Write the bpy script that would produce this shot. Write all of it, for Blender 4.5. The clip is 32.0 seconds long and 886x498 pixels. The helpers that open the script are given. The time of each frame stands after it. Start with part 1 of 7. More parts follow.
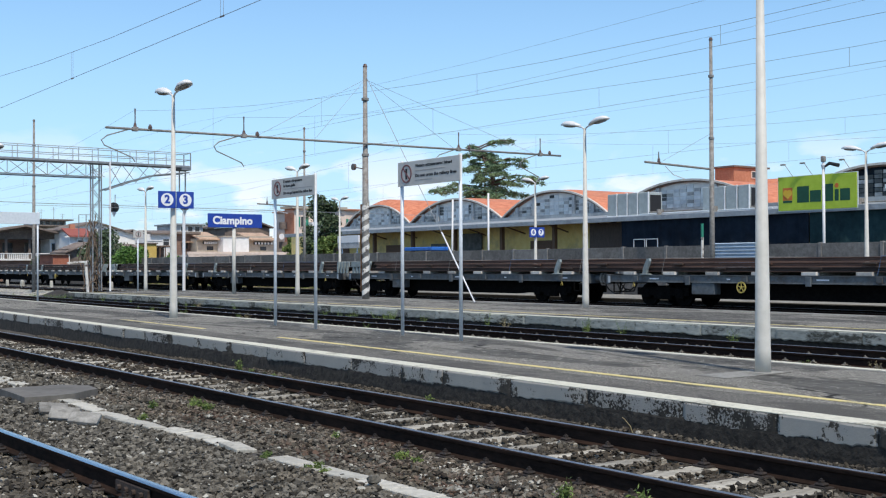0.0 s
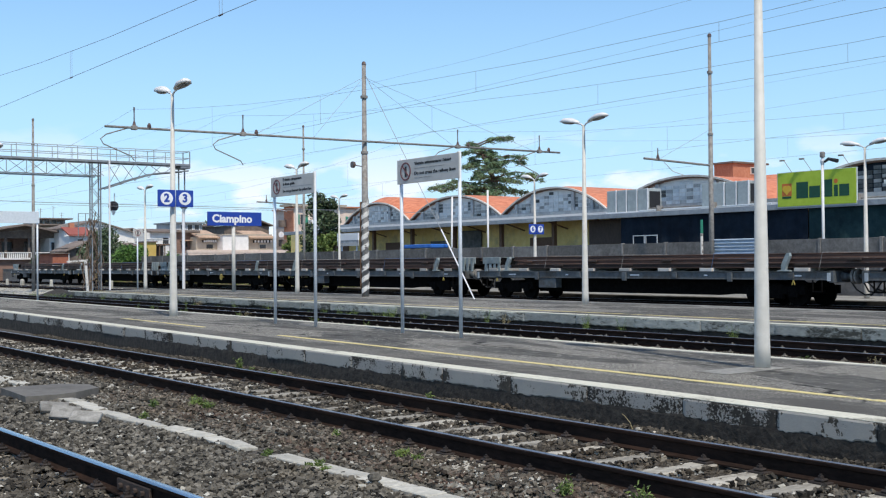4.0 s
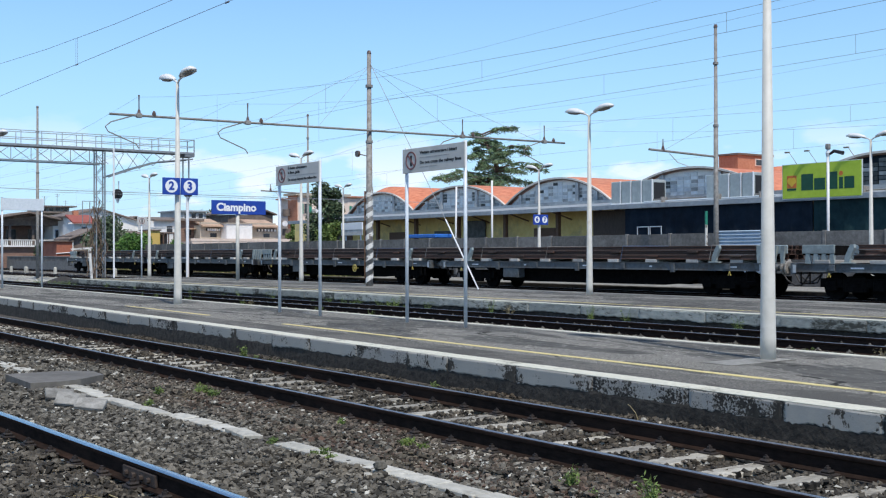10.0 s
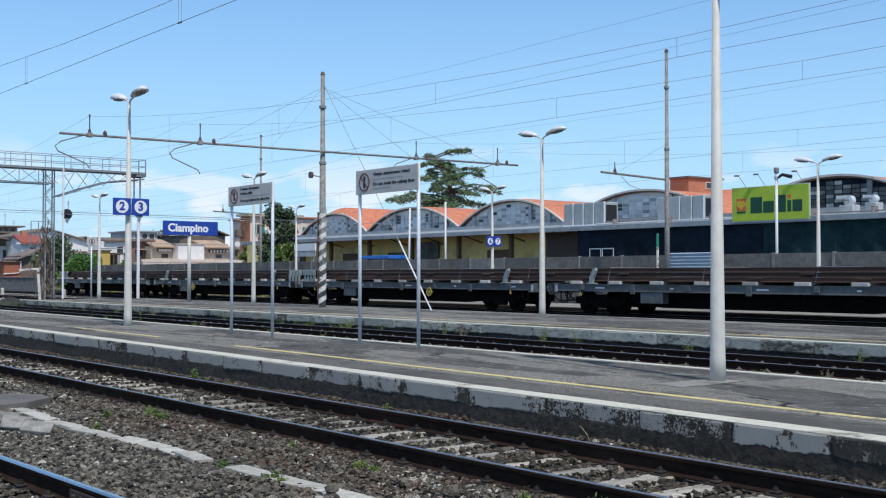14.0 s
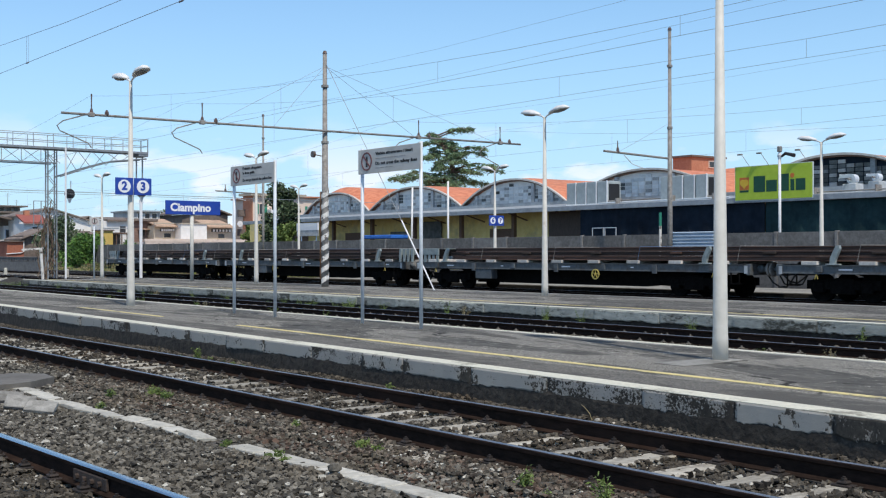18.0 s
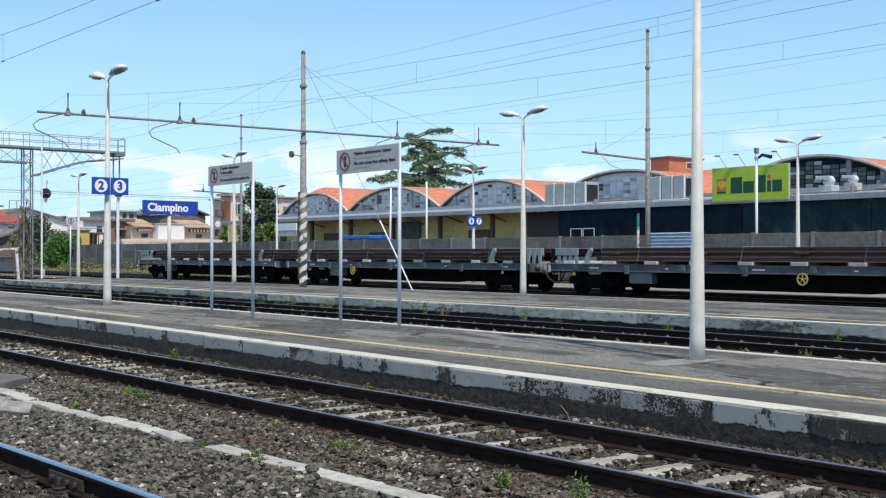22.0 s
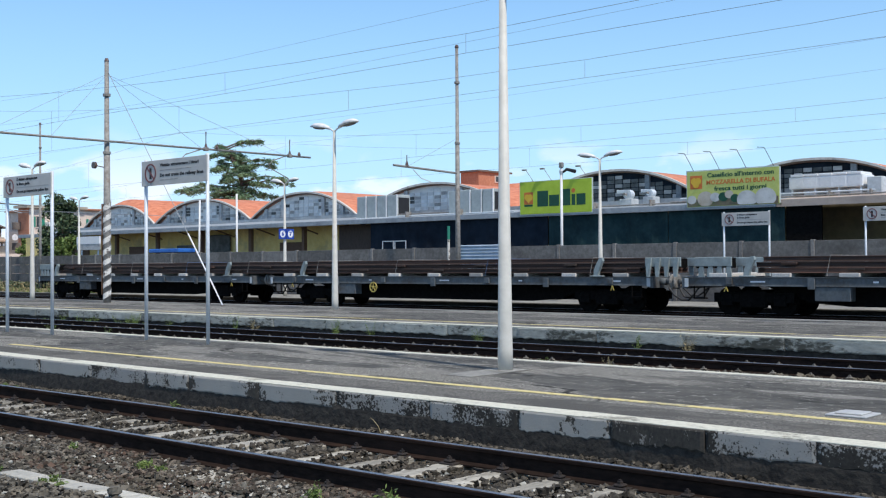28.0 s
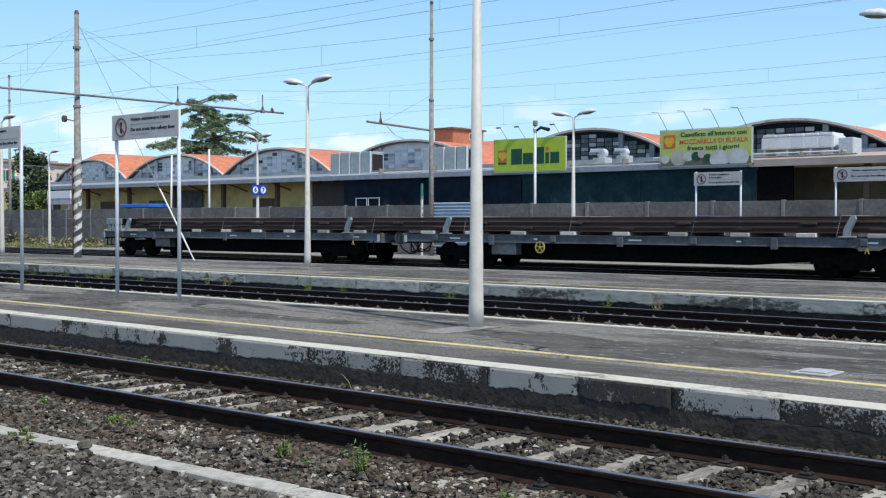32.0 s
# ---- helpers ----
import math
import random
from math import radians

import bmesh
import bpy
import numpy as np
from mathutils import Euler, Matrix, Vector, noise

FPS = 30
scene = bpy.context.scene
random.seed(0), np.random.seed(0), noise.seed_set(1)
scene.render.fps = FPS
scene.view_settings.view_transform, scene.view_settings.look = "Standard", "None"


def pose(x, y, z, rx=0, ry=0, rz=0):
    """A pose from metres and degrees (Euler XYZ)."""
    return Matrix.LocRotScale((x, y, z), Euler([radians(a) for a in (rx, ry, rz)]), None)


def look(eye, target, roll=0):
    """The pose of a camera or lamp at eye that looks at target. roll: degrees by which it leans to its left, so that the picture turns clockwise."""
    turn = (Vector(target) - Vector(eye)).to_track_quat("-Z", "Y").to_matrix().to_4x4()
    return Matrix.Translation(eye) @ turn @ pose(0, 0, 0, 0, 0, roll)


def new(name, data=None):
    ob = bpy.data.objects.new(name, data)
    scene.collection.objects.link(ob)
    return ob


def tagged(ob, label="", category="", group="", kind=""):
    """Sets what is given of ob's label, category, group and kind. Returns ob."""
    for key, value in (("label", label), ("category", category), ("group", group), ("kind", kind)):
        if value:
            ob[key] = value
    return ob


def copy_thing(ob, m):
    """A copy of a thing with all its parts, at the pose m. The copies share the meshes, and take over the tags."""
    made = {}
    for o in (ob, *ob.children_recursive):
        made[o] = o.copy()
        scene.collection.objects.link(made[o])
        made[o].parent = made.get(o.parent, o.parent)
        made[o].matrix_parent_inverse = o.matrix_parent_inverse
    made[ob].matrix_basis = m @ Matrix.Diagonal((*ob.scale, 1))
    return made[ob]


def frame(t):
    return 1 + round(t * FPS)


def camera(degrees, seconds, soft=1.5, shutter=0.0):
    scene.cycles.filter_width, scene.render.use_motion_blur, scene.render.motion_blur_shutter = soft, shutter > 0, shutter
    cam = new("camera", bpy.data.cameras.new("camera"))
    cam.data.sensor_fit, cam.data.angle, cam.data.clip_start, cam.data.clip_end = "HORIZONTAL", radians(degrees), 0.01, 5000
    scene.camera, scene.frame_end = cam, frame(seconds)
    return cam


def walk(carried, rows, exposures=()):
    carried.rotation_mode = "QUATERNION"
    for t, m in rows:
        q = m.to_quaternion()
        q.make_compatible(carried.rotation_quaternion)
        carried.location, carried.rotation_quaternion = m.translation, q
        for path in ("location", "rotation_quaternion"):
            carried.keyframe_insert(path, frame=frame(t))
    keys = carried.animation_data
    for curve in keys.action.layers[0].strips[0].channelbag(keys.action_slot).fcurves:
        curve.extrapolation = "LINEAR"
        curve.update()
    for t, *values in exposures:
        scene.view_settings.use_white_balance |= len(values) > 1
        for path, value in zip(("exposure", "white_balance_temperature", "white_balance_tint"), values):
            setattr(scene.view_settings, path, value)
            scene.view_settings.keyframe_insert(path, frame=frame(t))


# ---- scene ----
cam = camera(42.304, 32.0, 1.2)
PATH = [
    (0.0, pose(0.003, 0.012, 1.620, 90.832, 0.240, 54.054)),
    (0.5, pose(0.004, 0.012, 1.618, 90.553, 0.230, 53.547)),
    (1.0, pose(-0.011, 0.021, 1.612, 90.567, 0.203, 52.886)),
    (1.5, pose(0.001, 0.017, 1.615, 90.601, 0.194, 52.494)),
    (2.0, pose(0.010, 0.014, 1.618, 90.593, 0.200, 52.603)),
    (2.5, pose(0.016, 0.008, 1.621, 90.503, -0.210, 53.027)),
    (3.0, pose(0.022, 0.000, 1.620, 90.566, 0.400, 53.709)),
    (3.5, pose(0.022, 0.001, 1.626, 90.846, 0.431, 53.973)),
    (5.5, pose(0.003, -0.012, 1.619, 89.999, 1.085, 54.940)),
    (6.0, pose(-0.012, -0.009, 1.616, 90.439, 0.724, 55.864)),
    (6.5, pose(0.005, -0.024, 1.614, 90.347, 1.198, 55.240)),
    (7.0, pose(-0.002, -0.027, 1.616, 90.270, 1.760, 53.752)),
    (7.5, pose(-0.012, -0.018, 1.618, 89.972, 2.248, 52.606)),
    (8.0, pose(-0.005, -0.017, 1.615, 89.851, 1.678, 52.876)),
    (8.5, pose(-0.009, -0.013, 1.612, 89.548, 1.194, 53.278)),
    (9.0, pose(-0.013, -0.015, 1.613, 89.851, 0.805, 53.449)),
    (9.5, pose(-0.013, -0.012, 1.614, 89.873, 0.584, 53.718)),
    (10.0, pose(-0.018, -0.010, 1.614, 90.197, 0.133, 54.204)),
    (10.5, pose(-0.017, -0.012, 1.612, 90.203, 0.075, 53.983)),
    (11.0, pose(-0.014, -0.008, 1.613, 90.062, 0.066, 53.391)),
    (11.5, pose(-0.013, -0.013, 1.618, 90.236, 0.208, 52.598)),
    (12.0, pose(-0.012, -0.007, 1.618, 90.568, 0.198, 51.993)),
    (12.5, pose(0.006, -0.013, 1.620, 90.808, 0.213, 51.659)),
    (13.0, pose(0.004, -0.017, 1.620, 90.897, 0.473, 51.862)),
    (13.5, pose(-0.000, -0.010, 1.620, 91.091, 0.236, 51.890)),
    (14.0, pose(-0.001, -0.012, 1.621, 91.261, 0.014, 51.879)),
    (14.5, pose(-0.002, -0.012, 1.619, 91.102, -0.039, 51.539)),
    (16.5, pose(-0.001, -0.006, 1.621, 90.670, 0.046, 51.433)),
    (17.0, pose(0.000, -0.011, 1.622, 90.714, 0.083, 51.625)),
    (17.5, pose(-0.004, -0.009, 1.622, 90.518, 0.139, 51.735)),
    (18.0, pose(-0.011, -0.002, 1.622, 90.226, 0.078, 52.011)),
    (18.5, pose(-0.013, -0.009, 1.622, 90.105, 0.090, 52.008)),
    (19.0, pose(-0.008, -0.007, 1.626, 90.300, 0.114, 51.869)),
    (19.5, pose(-0.007, -0.010, 1.621, 90.329, 0.077, 51.819)),
    (20.0, pose(0.006, -0.014, 1.620, 90.253, 0.362, 51.741)),
    (20.5, pose(-0.010, -0.003, 1.621, 90.139, 0.184, 51.526)),
    (21.0, pose(-0.014, -0.002, 1.621, 90.051, 0.141, 51.257)),
    (21.5, pose(-0.013, -0.004, 1.619, 90.080, 0.040, 50.946)),
    (22.0, pose(-0.010, 0.002, 1.617, 90.255, -0.003, 50.937)),
    (22.5, pose(-0.006, -0.001, 1.623, 90.528, 0.078, 50.925)),
    (23.0, pose(-0.015, 0.006, 1.621, 90.677, 0.017, 50.753)),
    (23.5, pose(-0.017, 0.007, 1.623, 90.986, -0.079, 50.340)),
    (24.0, pose(-0.006, 0.006, 1.622, 90.938, 0.429, 48.906)),
    (24.5, pose(0.002, 0.010, 1.625, 90.963, 0.541, 48.169)),
    (25.0, pose(-0.006, 0.016, 1.622, 91.076, 0.393, 47.493)),
    (25.5, pose(-0.012, 0.022, 1.618, 91.090, -0.005, 46.555)),
    (26.0, pose(-0.017, 0.026, 1.618, 91.095, -0.034, 45.354)),
    (26.5, pose(-0.019, 0.035, 1.618, 91.105, -0.104, 44.156)),
    (28.5, pose(0.008, 0.021, 1.626, 90.781, 0.360, 41.254)),
    (29.0, pose(0.016, 0.018, 1.624, 90.733, -0.078, 41.490)),
    (29.5, pose(0.023, 0.017, 1.628, 90.514, 0.286, 41.680)),
    (30.0, pose(0.032, 0.009, 1.628, 89.881, 0.578, 41.249)),
    (30.5, pose(0.033, 0.014, 1.630, 90.061, 0.483, 40.540)),
    (31.0, pose(0.047, 0.007, 1.630, 89.579, -0.039, 40.271)),
    (31.5, pose(0.040, 0.019, 1.621, 88.929, -0.222, 40.235)),
    (32.0, pose(0.035, 0.022, 1.624, 88.721, -0.074, 40.264)),
]
EXPO = [(0.0, 0.0, 6350, 10), (6.0, 0.06, 6350, 10), (7.2, 0.12, 6250, 10), (8.5, 0.08, 6200, 10), (10.5, -0.03, 6050, 10), (12.0, -0.14, 5950, 10), (14.0, -0.15, 6050, 10), (17.0, -0.05, 6300, 10), (20.0, -0.04, 6350, 10), (23.0, 0.1, 6300, 10), (26.0, 0.03, 6200, 10), (30.0, 0.07, 6200, 10), (32.0, 0.04, 6250, 10)]
walk(cam, PATH, EXPO)

# ---------------- light ----------------
SUN_EL, SUN_DIR = radians(56), Vector((0.97, -0.25, 0)).normalized()
world = bpy.data.worlds.new("world")
scene.world = world
world.use_nodes = True
wn, wl = world.node_tree.nodes, world.node_tree.links
wn.clear()
sky = wn.new("ShaderNodeTexSky")
sky.sky_type, sky.sun_disc = "NISHITA", False
sky.sun_elevation, sky.sun_rotation = SUN_EL, math.atan2(SUN_DIR.x, SUN_DIR.y)
sky.air_density, sky.dust_density, sky.ozone_density = 1.0, 0.0, 1.2
sky.altitude = 900
# small fair-weather clouds low over the horizon, and more overhead
tc = wn.new("ShaderNodeTexCoord")
sep = wn.new("ShaderNodeSeparateXYZ")
wl.new(tc.outputs["Generated"], sep.inputs[0])
mp = wn.new("ShaderNodeMapping")
mp.inputs["Scale"].default_value = (1, 1, 2.6)
wl.new(tc.outputs["Generated"], mp.inputs[0])
cn = wn.new("ShaderNodeTexNoise")
cn.inputs["Scale"].default_value, cn.inputs["Detail"].default_value = 12.0, 7.0
wl.new(mp.outputs[0], cn.inputs["Vector"])
cr = wn.new("ShaderNodeValToRGB")
cr.color_ramp.elements[0].position, cr.color_ramp.elements[1].position = 0.51, 0.6
wl.new(cn.outputs["Fac"], cr.inputs[0])
low = wn.new("ShaderNodeMapRange")
for i, v in enumerate((0.05, 0.12, 0.95, 0.0)):
    low.inputs[i + 1].default_value = v
wl.new(sep.outputs["Z"], low.inputs[0])
# unseen clouds above the view, added to whiten the light from the sky
high = wn.new("ShaderNodeMapRange")
for i, v in enumerate((0.3, 0.5, 0.0, 1.0)):
    high.inputs[i + 1].default_value = v
wl.new(sep.outputs["Z"], high.inputs[0])
band = wn.new("ShaderNodeMath")
band.operation = "ADD"
wl.new(low.outputs[0], band.inputs[0])
wl.new(high.outputs[0], band.inputs[1])
mul = wn.new("ShaderNodeMath")
mul.operation = "MULTIPLY"
wl.new(cr.outputs[0], mul.inputs[0])
wl.new(band.outputs[0], mul.inputs[1])
cmix = wn.new("ShaderNodeMix")
cmix.data_type = "RGBA"
wl.new(mul.outputs[0], cmix.inputs["Factor"])
tint = wn.new("ShaderNodeHueSaturation")
tint.inputs["Saturation"].default_value = 1.2
wl.new(sky.outputs[0], tint.inputs["Color"])
# pale blue haze towards the horizon
haze = wn.new("ShaderNodeMapRange")
for i, v in enumerate((0.0, 0.34, 0.9, 0.0)):
    haze.inputs[i + 1].default_value = v
wl.new(sep.outputs["Z"], haze.inputs[0])
hmix = wn.new("ShaderNodeMix")
hmix.data_type = "RGBA"
wl.new(haze.outputs[0], hmix.inputs["Factor"])
hmix.inputs["B"].default_value = (2.6, 4.2, 5.55, 1)
wl.new(tint.outputs[0], hmix.inputs["A"])
wl.new(hmix.outputs["Result"], cmix.inputs["A"])
cmix.inputs["B"].default_value = (6.0, 6.15, 6.3, 1)
bg = wn.new("ShaderNodeBackground")
bg.inputs["Strength"].default_value = 0.17
wl.new(cmix.outputs["Result"], bg.inputs[0])
wo = wn.new("ShaderNodeOutputWorld")
wl.new(bg.outputs[0], wo.inputs[0])

sun = new("sun", bpy.data.lights.new("sun", "SUN"))
sun.data.energy, sun.data.angle, sun.data.color = 3.7, radians(0.5), (1.0, 0.9, 0.76)
sun_vec = SUN_DIR * math.cos(SUN_EL) + Vector((0, 0, math.sin(SUN_EL)))
sun.matrix_world = look(sun_vec * 60, (0, 0, 0))


# ---------------- materials ----------------
def surf(name, c1, c2, scale=8.0, rough=0.8, metal=0.0, bump=0.2, big=None, bigscale=0.6, edge=(0.45, 0.65), vary=0.0, island=False, fine=None,
         stretch=(1, 1, 1), bumpscale=None, detail=6.0, spec=0.5):
    """Two colours in a fine grain, a third in large stains, some change from piece to piece."""
    m = bpy.data.materials.new(name)
    m.use_nodes = True
    n, l = m.node_tree.nodes, m.node_tree.links
    b = n["Principled BSDF"]
    b.inputs["Roughness"].default_value, b.inputs["Metallic"].default_value = rough, metal
    b.inputs["Specular IOR Level"].default_value = spec
    t = n.new("ShaderNodeTexCoord")
    mp = n.new("ShaderNodeMapping")
    mp.inputs["Scale"].default_value = stretch
    info = n.new("ShaderNodeObjectInfo")
    off = n.new("ShaderNodeVectorMath")
    off.operation = "ADD"
    shift = n.new("ShaderNodeMath")
    shift.operation = "MULTIPLY"
    shift.inputs[1].default_value = 37.0 if vary else 0.0
    l.new(info.outputs["Random"], shift.inputs[0])
    l.new(t.outputs["Object"], mp.inputs[0])
    l.new(mp.outputs[0], off.inputs[0])
    l.new(shift.outputs[0], off.inputs[1])
    no = n.new("ShaderNodeTexNoise")
    no.inputs["Scale"].default_value, no.inputs["Detail"].default_value = scale, detail
    no.inputs["Roughness"].default_value = 0.65
    l.new(off.outputs[0], no.inputs["Vector"])
    r = n.new("ShaderNodeValToRGB")
    r.color_ramp.elements[0].position, r.color_ramp.elements[1].position = 0.35, 0.68
    r.color_ramp.elements[0].color, r.color_ramp.elements[1].color = (*c1, 1), (*c2, 1)
    l.new(no.outputs["Fac"], r.inputs[0])
    out = r.outputs[0]
    if big:
        n2 = n.new("ShaderNodeTexNoise")
        n2.inputs["Scale"].default_value, n2.inputs["Detail"].default_value = bigscale, 8.0
        n2.inputs["Roughness"].default_value = 0.7
        l.new(off.outputs[0], n2.inputs["Vector"])
        r2 = n.new("ShaderNodeValToRGB")
        r2.color_ramp.elements[0].position, r2.color_ramp.elements[1].position = edge
        fac = n2.outputs["Fac"]
        if fine:
            n3 = n.new("ShaderNodeTexNoise")
            n3.inputs["Scale"].default_value, n3.inputs["Detail"].default_value, n3.inputs["Roughness"].default_value = fine[0], 5.0, 0.7
            l.new(off.outputs[0], n3.inputs["Vector"])
            sm = n.new("ShaderNodeMath")
            sm.operation = "MULTIPLY_ADD"
            l.new(n3.outputs["Fac"], sm.inputs[0])
            sm.inputs[1].default_value = fine[1]
            l.new(fac, sm.inputs[2])
            sh = n.new("ShaderNodeMath")
            sh.operation = "SUBTRACT"
            l.new(sm.outputs[0], sh.inputs[0])
            sh.inputs[1].default_value = fine[1] / 2
            fac = sh.outputs[0]
        l.new(fac, r2.inputs[0])
        mx = n.new("ShaderNodeMix")
        mx.data_type = "RGBA"
        l.new(r2.outputs[0], mx.inputs["Factor"])
        l.new(out, mx.inputs["A"])
        mx.inputs["B"].default_value = (*big, 1)
        out = mx.outputs["Result"]
    if vary:
        hs = n.new("ShaderNodeHueSaturation")
        mr = n.new("ShaderNodeMapRange")
        mr.inputs["To Min"].default_value, mr.inputs["To Max"].default_value = 1 - vary, 1 + vary
        if island:
            g = n.new("ShaderNodeNewGeometry")
            l.new(g.outputs["Random Per Island"], mr.inputs["Value"])
        else:
            l.new(info.outputs["Random"], mr.inputs["Value"])
        l.new(mr.outputs[0], hs.inputs["Value"])
        l.new(out, hs.inputs["Color"])
        out = hs.outputs[0]
    l.new(out, b.inputs["Base Color"])
    if bump:
        nb = n.new("ShaderNodeTexNoise")
        nb.inputs["Scale"].default_value, nb.inputs["Detail"].default_value = bumpscale or scale * 2.5, 5.0
        l.new(off.outputs[0], nb.inputs["Vector"])
        bp = n.new("ShaderNodeBump")
        bp.inputs["Strength"].default_value, bp.inputs["Distance"].default_value = bump, 0.02
        l.new(nb.outputs["Fac"], bp.inputs["Height"])
        l.new(bp.outputs[0], b.inputs["Normal"])
    return m


M_BALLAST = surf("ballast_bed", (0.0287, 0.025, 0.02079), (0.1179, 0.105, 0.08694), 22, 0.95, bump=0.9, big=(0.07175, 0.06, 0.04536), bigscale=0.5, edge=(0.5, 0.72), bumpscale=28)
M_STONE = surf("ballast_stone", (0.05637, 0.0515, 0.04158), (0.164, 0.152, 0.1266), 9, 0.92, bump=0.3, spec=0.2, vary=0.85, island=True, big=(0.08405, 0.069, 0.04725), bigscale=0.4, edge=(0.5, 0.66))
# oily stone between the rails; also the shade of the platform foot, put into colour
M_OILY_SHADE = surf("oily_and_shaded_stone", (0.0328, 0.029, 0.02268), (0.1127, 0.1, 0.07938), 9, 0.85, bump=0.3, spec=0.25, vary=0.8, island=True, big=(0.05637, 0.043, 0.02835), bigscale=0.5, edge=(0.5, 0.66))
M_GRAVEL = surf("pale_gravel", (0.2, 0.193, 0.175), (0.42, 0.41, 0.38), 7, 0.95, bump=0.6, big=(0.16, 0.155, 0.11), bigscale=0.35, edge=(0.48, 0.62), fine=(5, 0.5))


def asphalt(name):
    """Old platform asphalt: smooth dark repairs with sharp outlines over worn pale chippings, and cracks."""
    m = bpy.data.materials.new(name)
    m.use_nodes = True
    n, l = m.node_tree.nodes, m.node_tree.links
    b = n["Principled BSDF"]
    b.inputs["Roughness"].default_value, b.inputs["Specular IOR Level"].default_value = 0.9, 0.2
    t = n.new("ShaderNodeTexCoord")

    def grain(scale, detail, rough, stretch, lo, hi, warp=0.0):
        mp = n.new("ShaderNodeMapping")
        mp.inputs["Scale"].default_value = stretch
        l.new(t.outputs["Object"], mp.inputs[0])
        no = n.new("ShaderNodeTexNoise")
        for key, v in (("Scale", scale), ("Detail", detail), ("Roughness", rough), ("Distortion", warp)):
            no.inputs[key].default_value = v
        l.new(mp.outputs[0], no.inputs["Vector"])
        r = n.new("ShaderNodeMapRange")
        for i, v in enumerate((lo, hi, 0.0, 1.0)):
            r.inputs[i + 1].default_value = v
        l.new(no.outputs["Fac"], r.inputs[0])
        return r.outputs[0]

    def blend(fac, a, c):
        mx = n.new("ShaderNodeMix")
        mx.data_type = "RGBA"
        l.new(fac, mx.inputs["Factor"])
        for key, v in (("A", a), ("B", c)):
            if isinstance(v, tuple):
                mx.inputs[key].default_value = (*v, 1)
            else:
                l.new(v, mx.inputs[key])
        return mx.outputs["Result"]

    chips = grain(44, 5, 0.85, (0.8, 1, 1), 0.46, 0.6)
    smooth = blend(grain(2.2, 6, 0.7, (0.5, 1, 1), 0.35, 0.68), (0.056, 0.054, 0.048), (0.135, 0.129, 0.114))
    rough = blend(chips, (0.08, 0.076, 0.065), (0.40, 0.382, 0.332))
    tone = blend(grain(1.1, 7, 0.7, (0.6, 1, 1), 0.5, 0.66), rough, (0.205, 0.196, 0.1739))
    where = grain(0.62, 7, 0.6, (0.36, 1, 1), 0.5, 0.525, 0.7)
    col = blend(where, smooth, tone)
    col = blend(grain(9, 7, 0.85, (0.5, 1, 1), 0.565, 0.63), col, (0.40, 0.385, 0.34))
    # cracks
    mp = n.new("ShaderNodeMapping")
    mp.inputs["Scale"].default_value = (0.5, 0.8, 1)
    l.new(t.outputs["Object"], mp.inputs[0])
    wob = n.new("ShaderNodeTexNoise")
    wob.inputs["Scale"].default_value, wob.inputs["Detail"].default_value = 2.6, 6.0
    l.new(mp.outputs[0], wob.inputs["Vector"])
    add = n.new("ShaderNodeMix")
    add.data_type = "VECTOR"
    add.inputs["Factor"].default_value = 0.32
    l.new(mp.outputs[0], add.inputs["A"])
    l.new(wob.outputs["Color"], add.inputs["B"])
    vo = n.new("ShaderNodeTexVoronoi")
    vo.feature = "DISTANCE_TO_EDGE"
    vo.inputs["Scale"].default_value = 0.9
    l.new(add.outputs["Result"], vo.inputs["Vector"])
    ck = n.new("ShaderNodeMapRange")
    for i, v in enumerate((0.004, 0.013, 1.0, 0.0)):
        ck.inputs[i + 1].default_value = v
    l.new(vo.outputs["Distance"], ck.inputs[0])
    some = n.new("ShaderNodeMath")
    some.operation = "MULTIPLY"
    l.new(ck.outputs[0], some.inputs[0])
    l.new(grain(0.7, 3, 0.5, (0.6, 1, 1), 0.46, 0.56), some.inputs[1])
    col = blend(some.outputs[0], col, (0.02255, 0.021, 0.01795))
    l.new(col, b.inputs["Base Color"])
    bp = n.new("ShaderNodeBump")
    bp.inputs["Strength"].default_value, bp.inputs["Distance"].default_value = 0.35, 0.015
    l.new(chips, bp.inputs["Height"])
    l.new(bp.outputs[0], b.inputs["Normal"])
    return m


M_ASPHALT = asphalt("worn_asphalt")
M_ASPHALT_DARK = surf("asphalt_strip", (0.045, 0.043, 0.038), (0.24, 0.228, 0.2), 50, 0.9, spec=0.2, bump=0.4, big=(0.08712, 0.083, 0.07276), bigscale=0.7, edge=(0.47, 0.56), fine=(5, 0.4), stretch=(0.7, 1.1, 1), bumpscale=110, detail=8.0)
M_CONC = surf("old_concrete", (0.1947, 0.19, 0.1682), (0.328, 0.318, 0.2835), 14, 0.9, bump=0.35, big=(0.09133, 0.087, 0.0756), bigscale=1.1, edge=(0.5, 0.68), vary=0.12)
M_CONC_DARK = surf("stained_and_shaded_concrete", (0.012, 0.0105, 0.0085), (0.052, 0.045, 0.036), 9, 0.92, bump=0.8, big=(0.075, 0.067, 0.055), bigscale=1.1, edge=(0.57, 0.74), fine=(14, 0.45), bumpscale=18)
M_FENCE = surf("fence_concrete", (0.125, 0.12, 0.112), (0.205, 0.198, 0.186), 6, 0.93, bump=0.25, big=(0.085, 0.08, 0.073), bigscale=0.5, edge=(0.45, 0.7), fine=(5, 0.4), vary=0.24)
M_FENCE_POST = surf("pale_fence_concrete", (0.16, 0.154, 0.144), (0.26, 0.25, 0.235), 8, 0.93, bump=0.2, big=(0.12, 0.113, 0.103), bigscale=1.5, edge=(0.5, 0.7), vary=0.15)


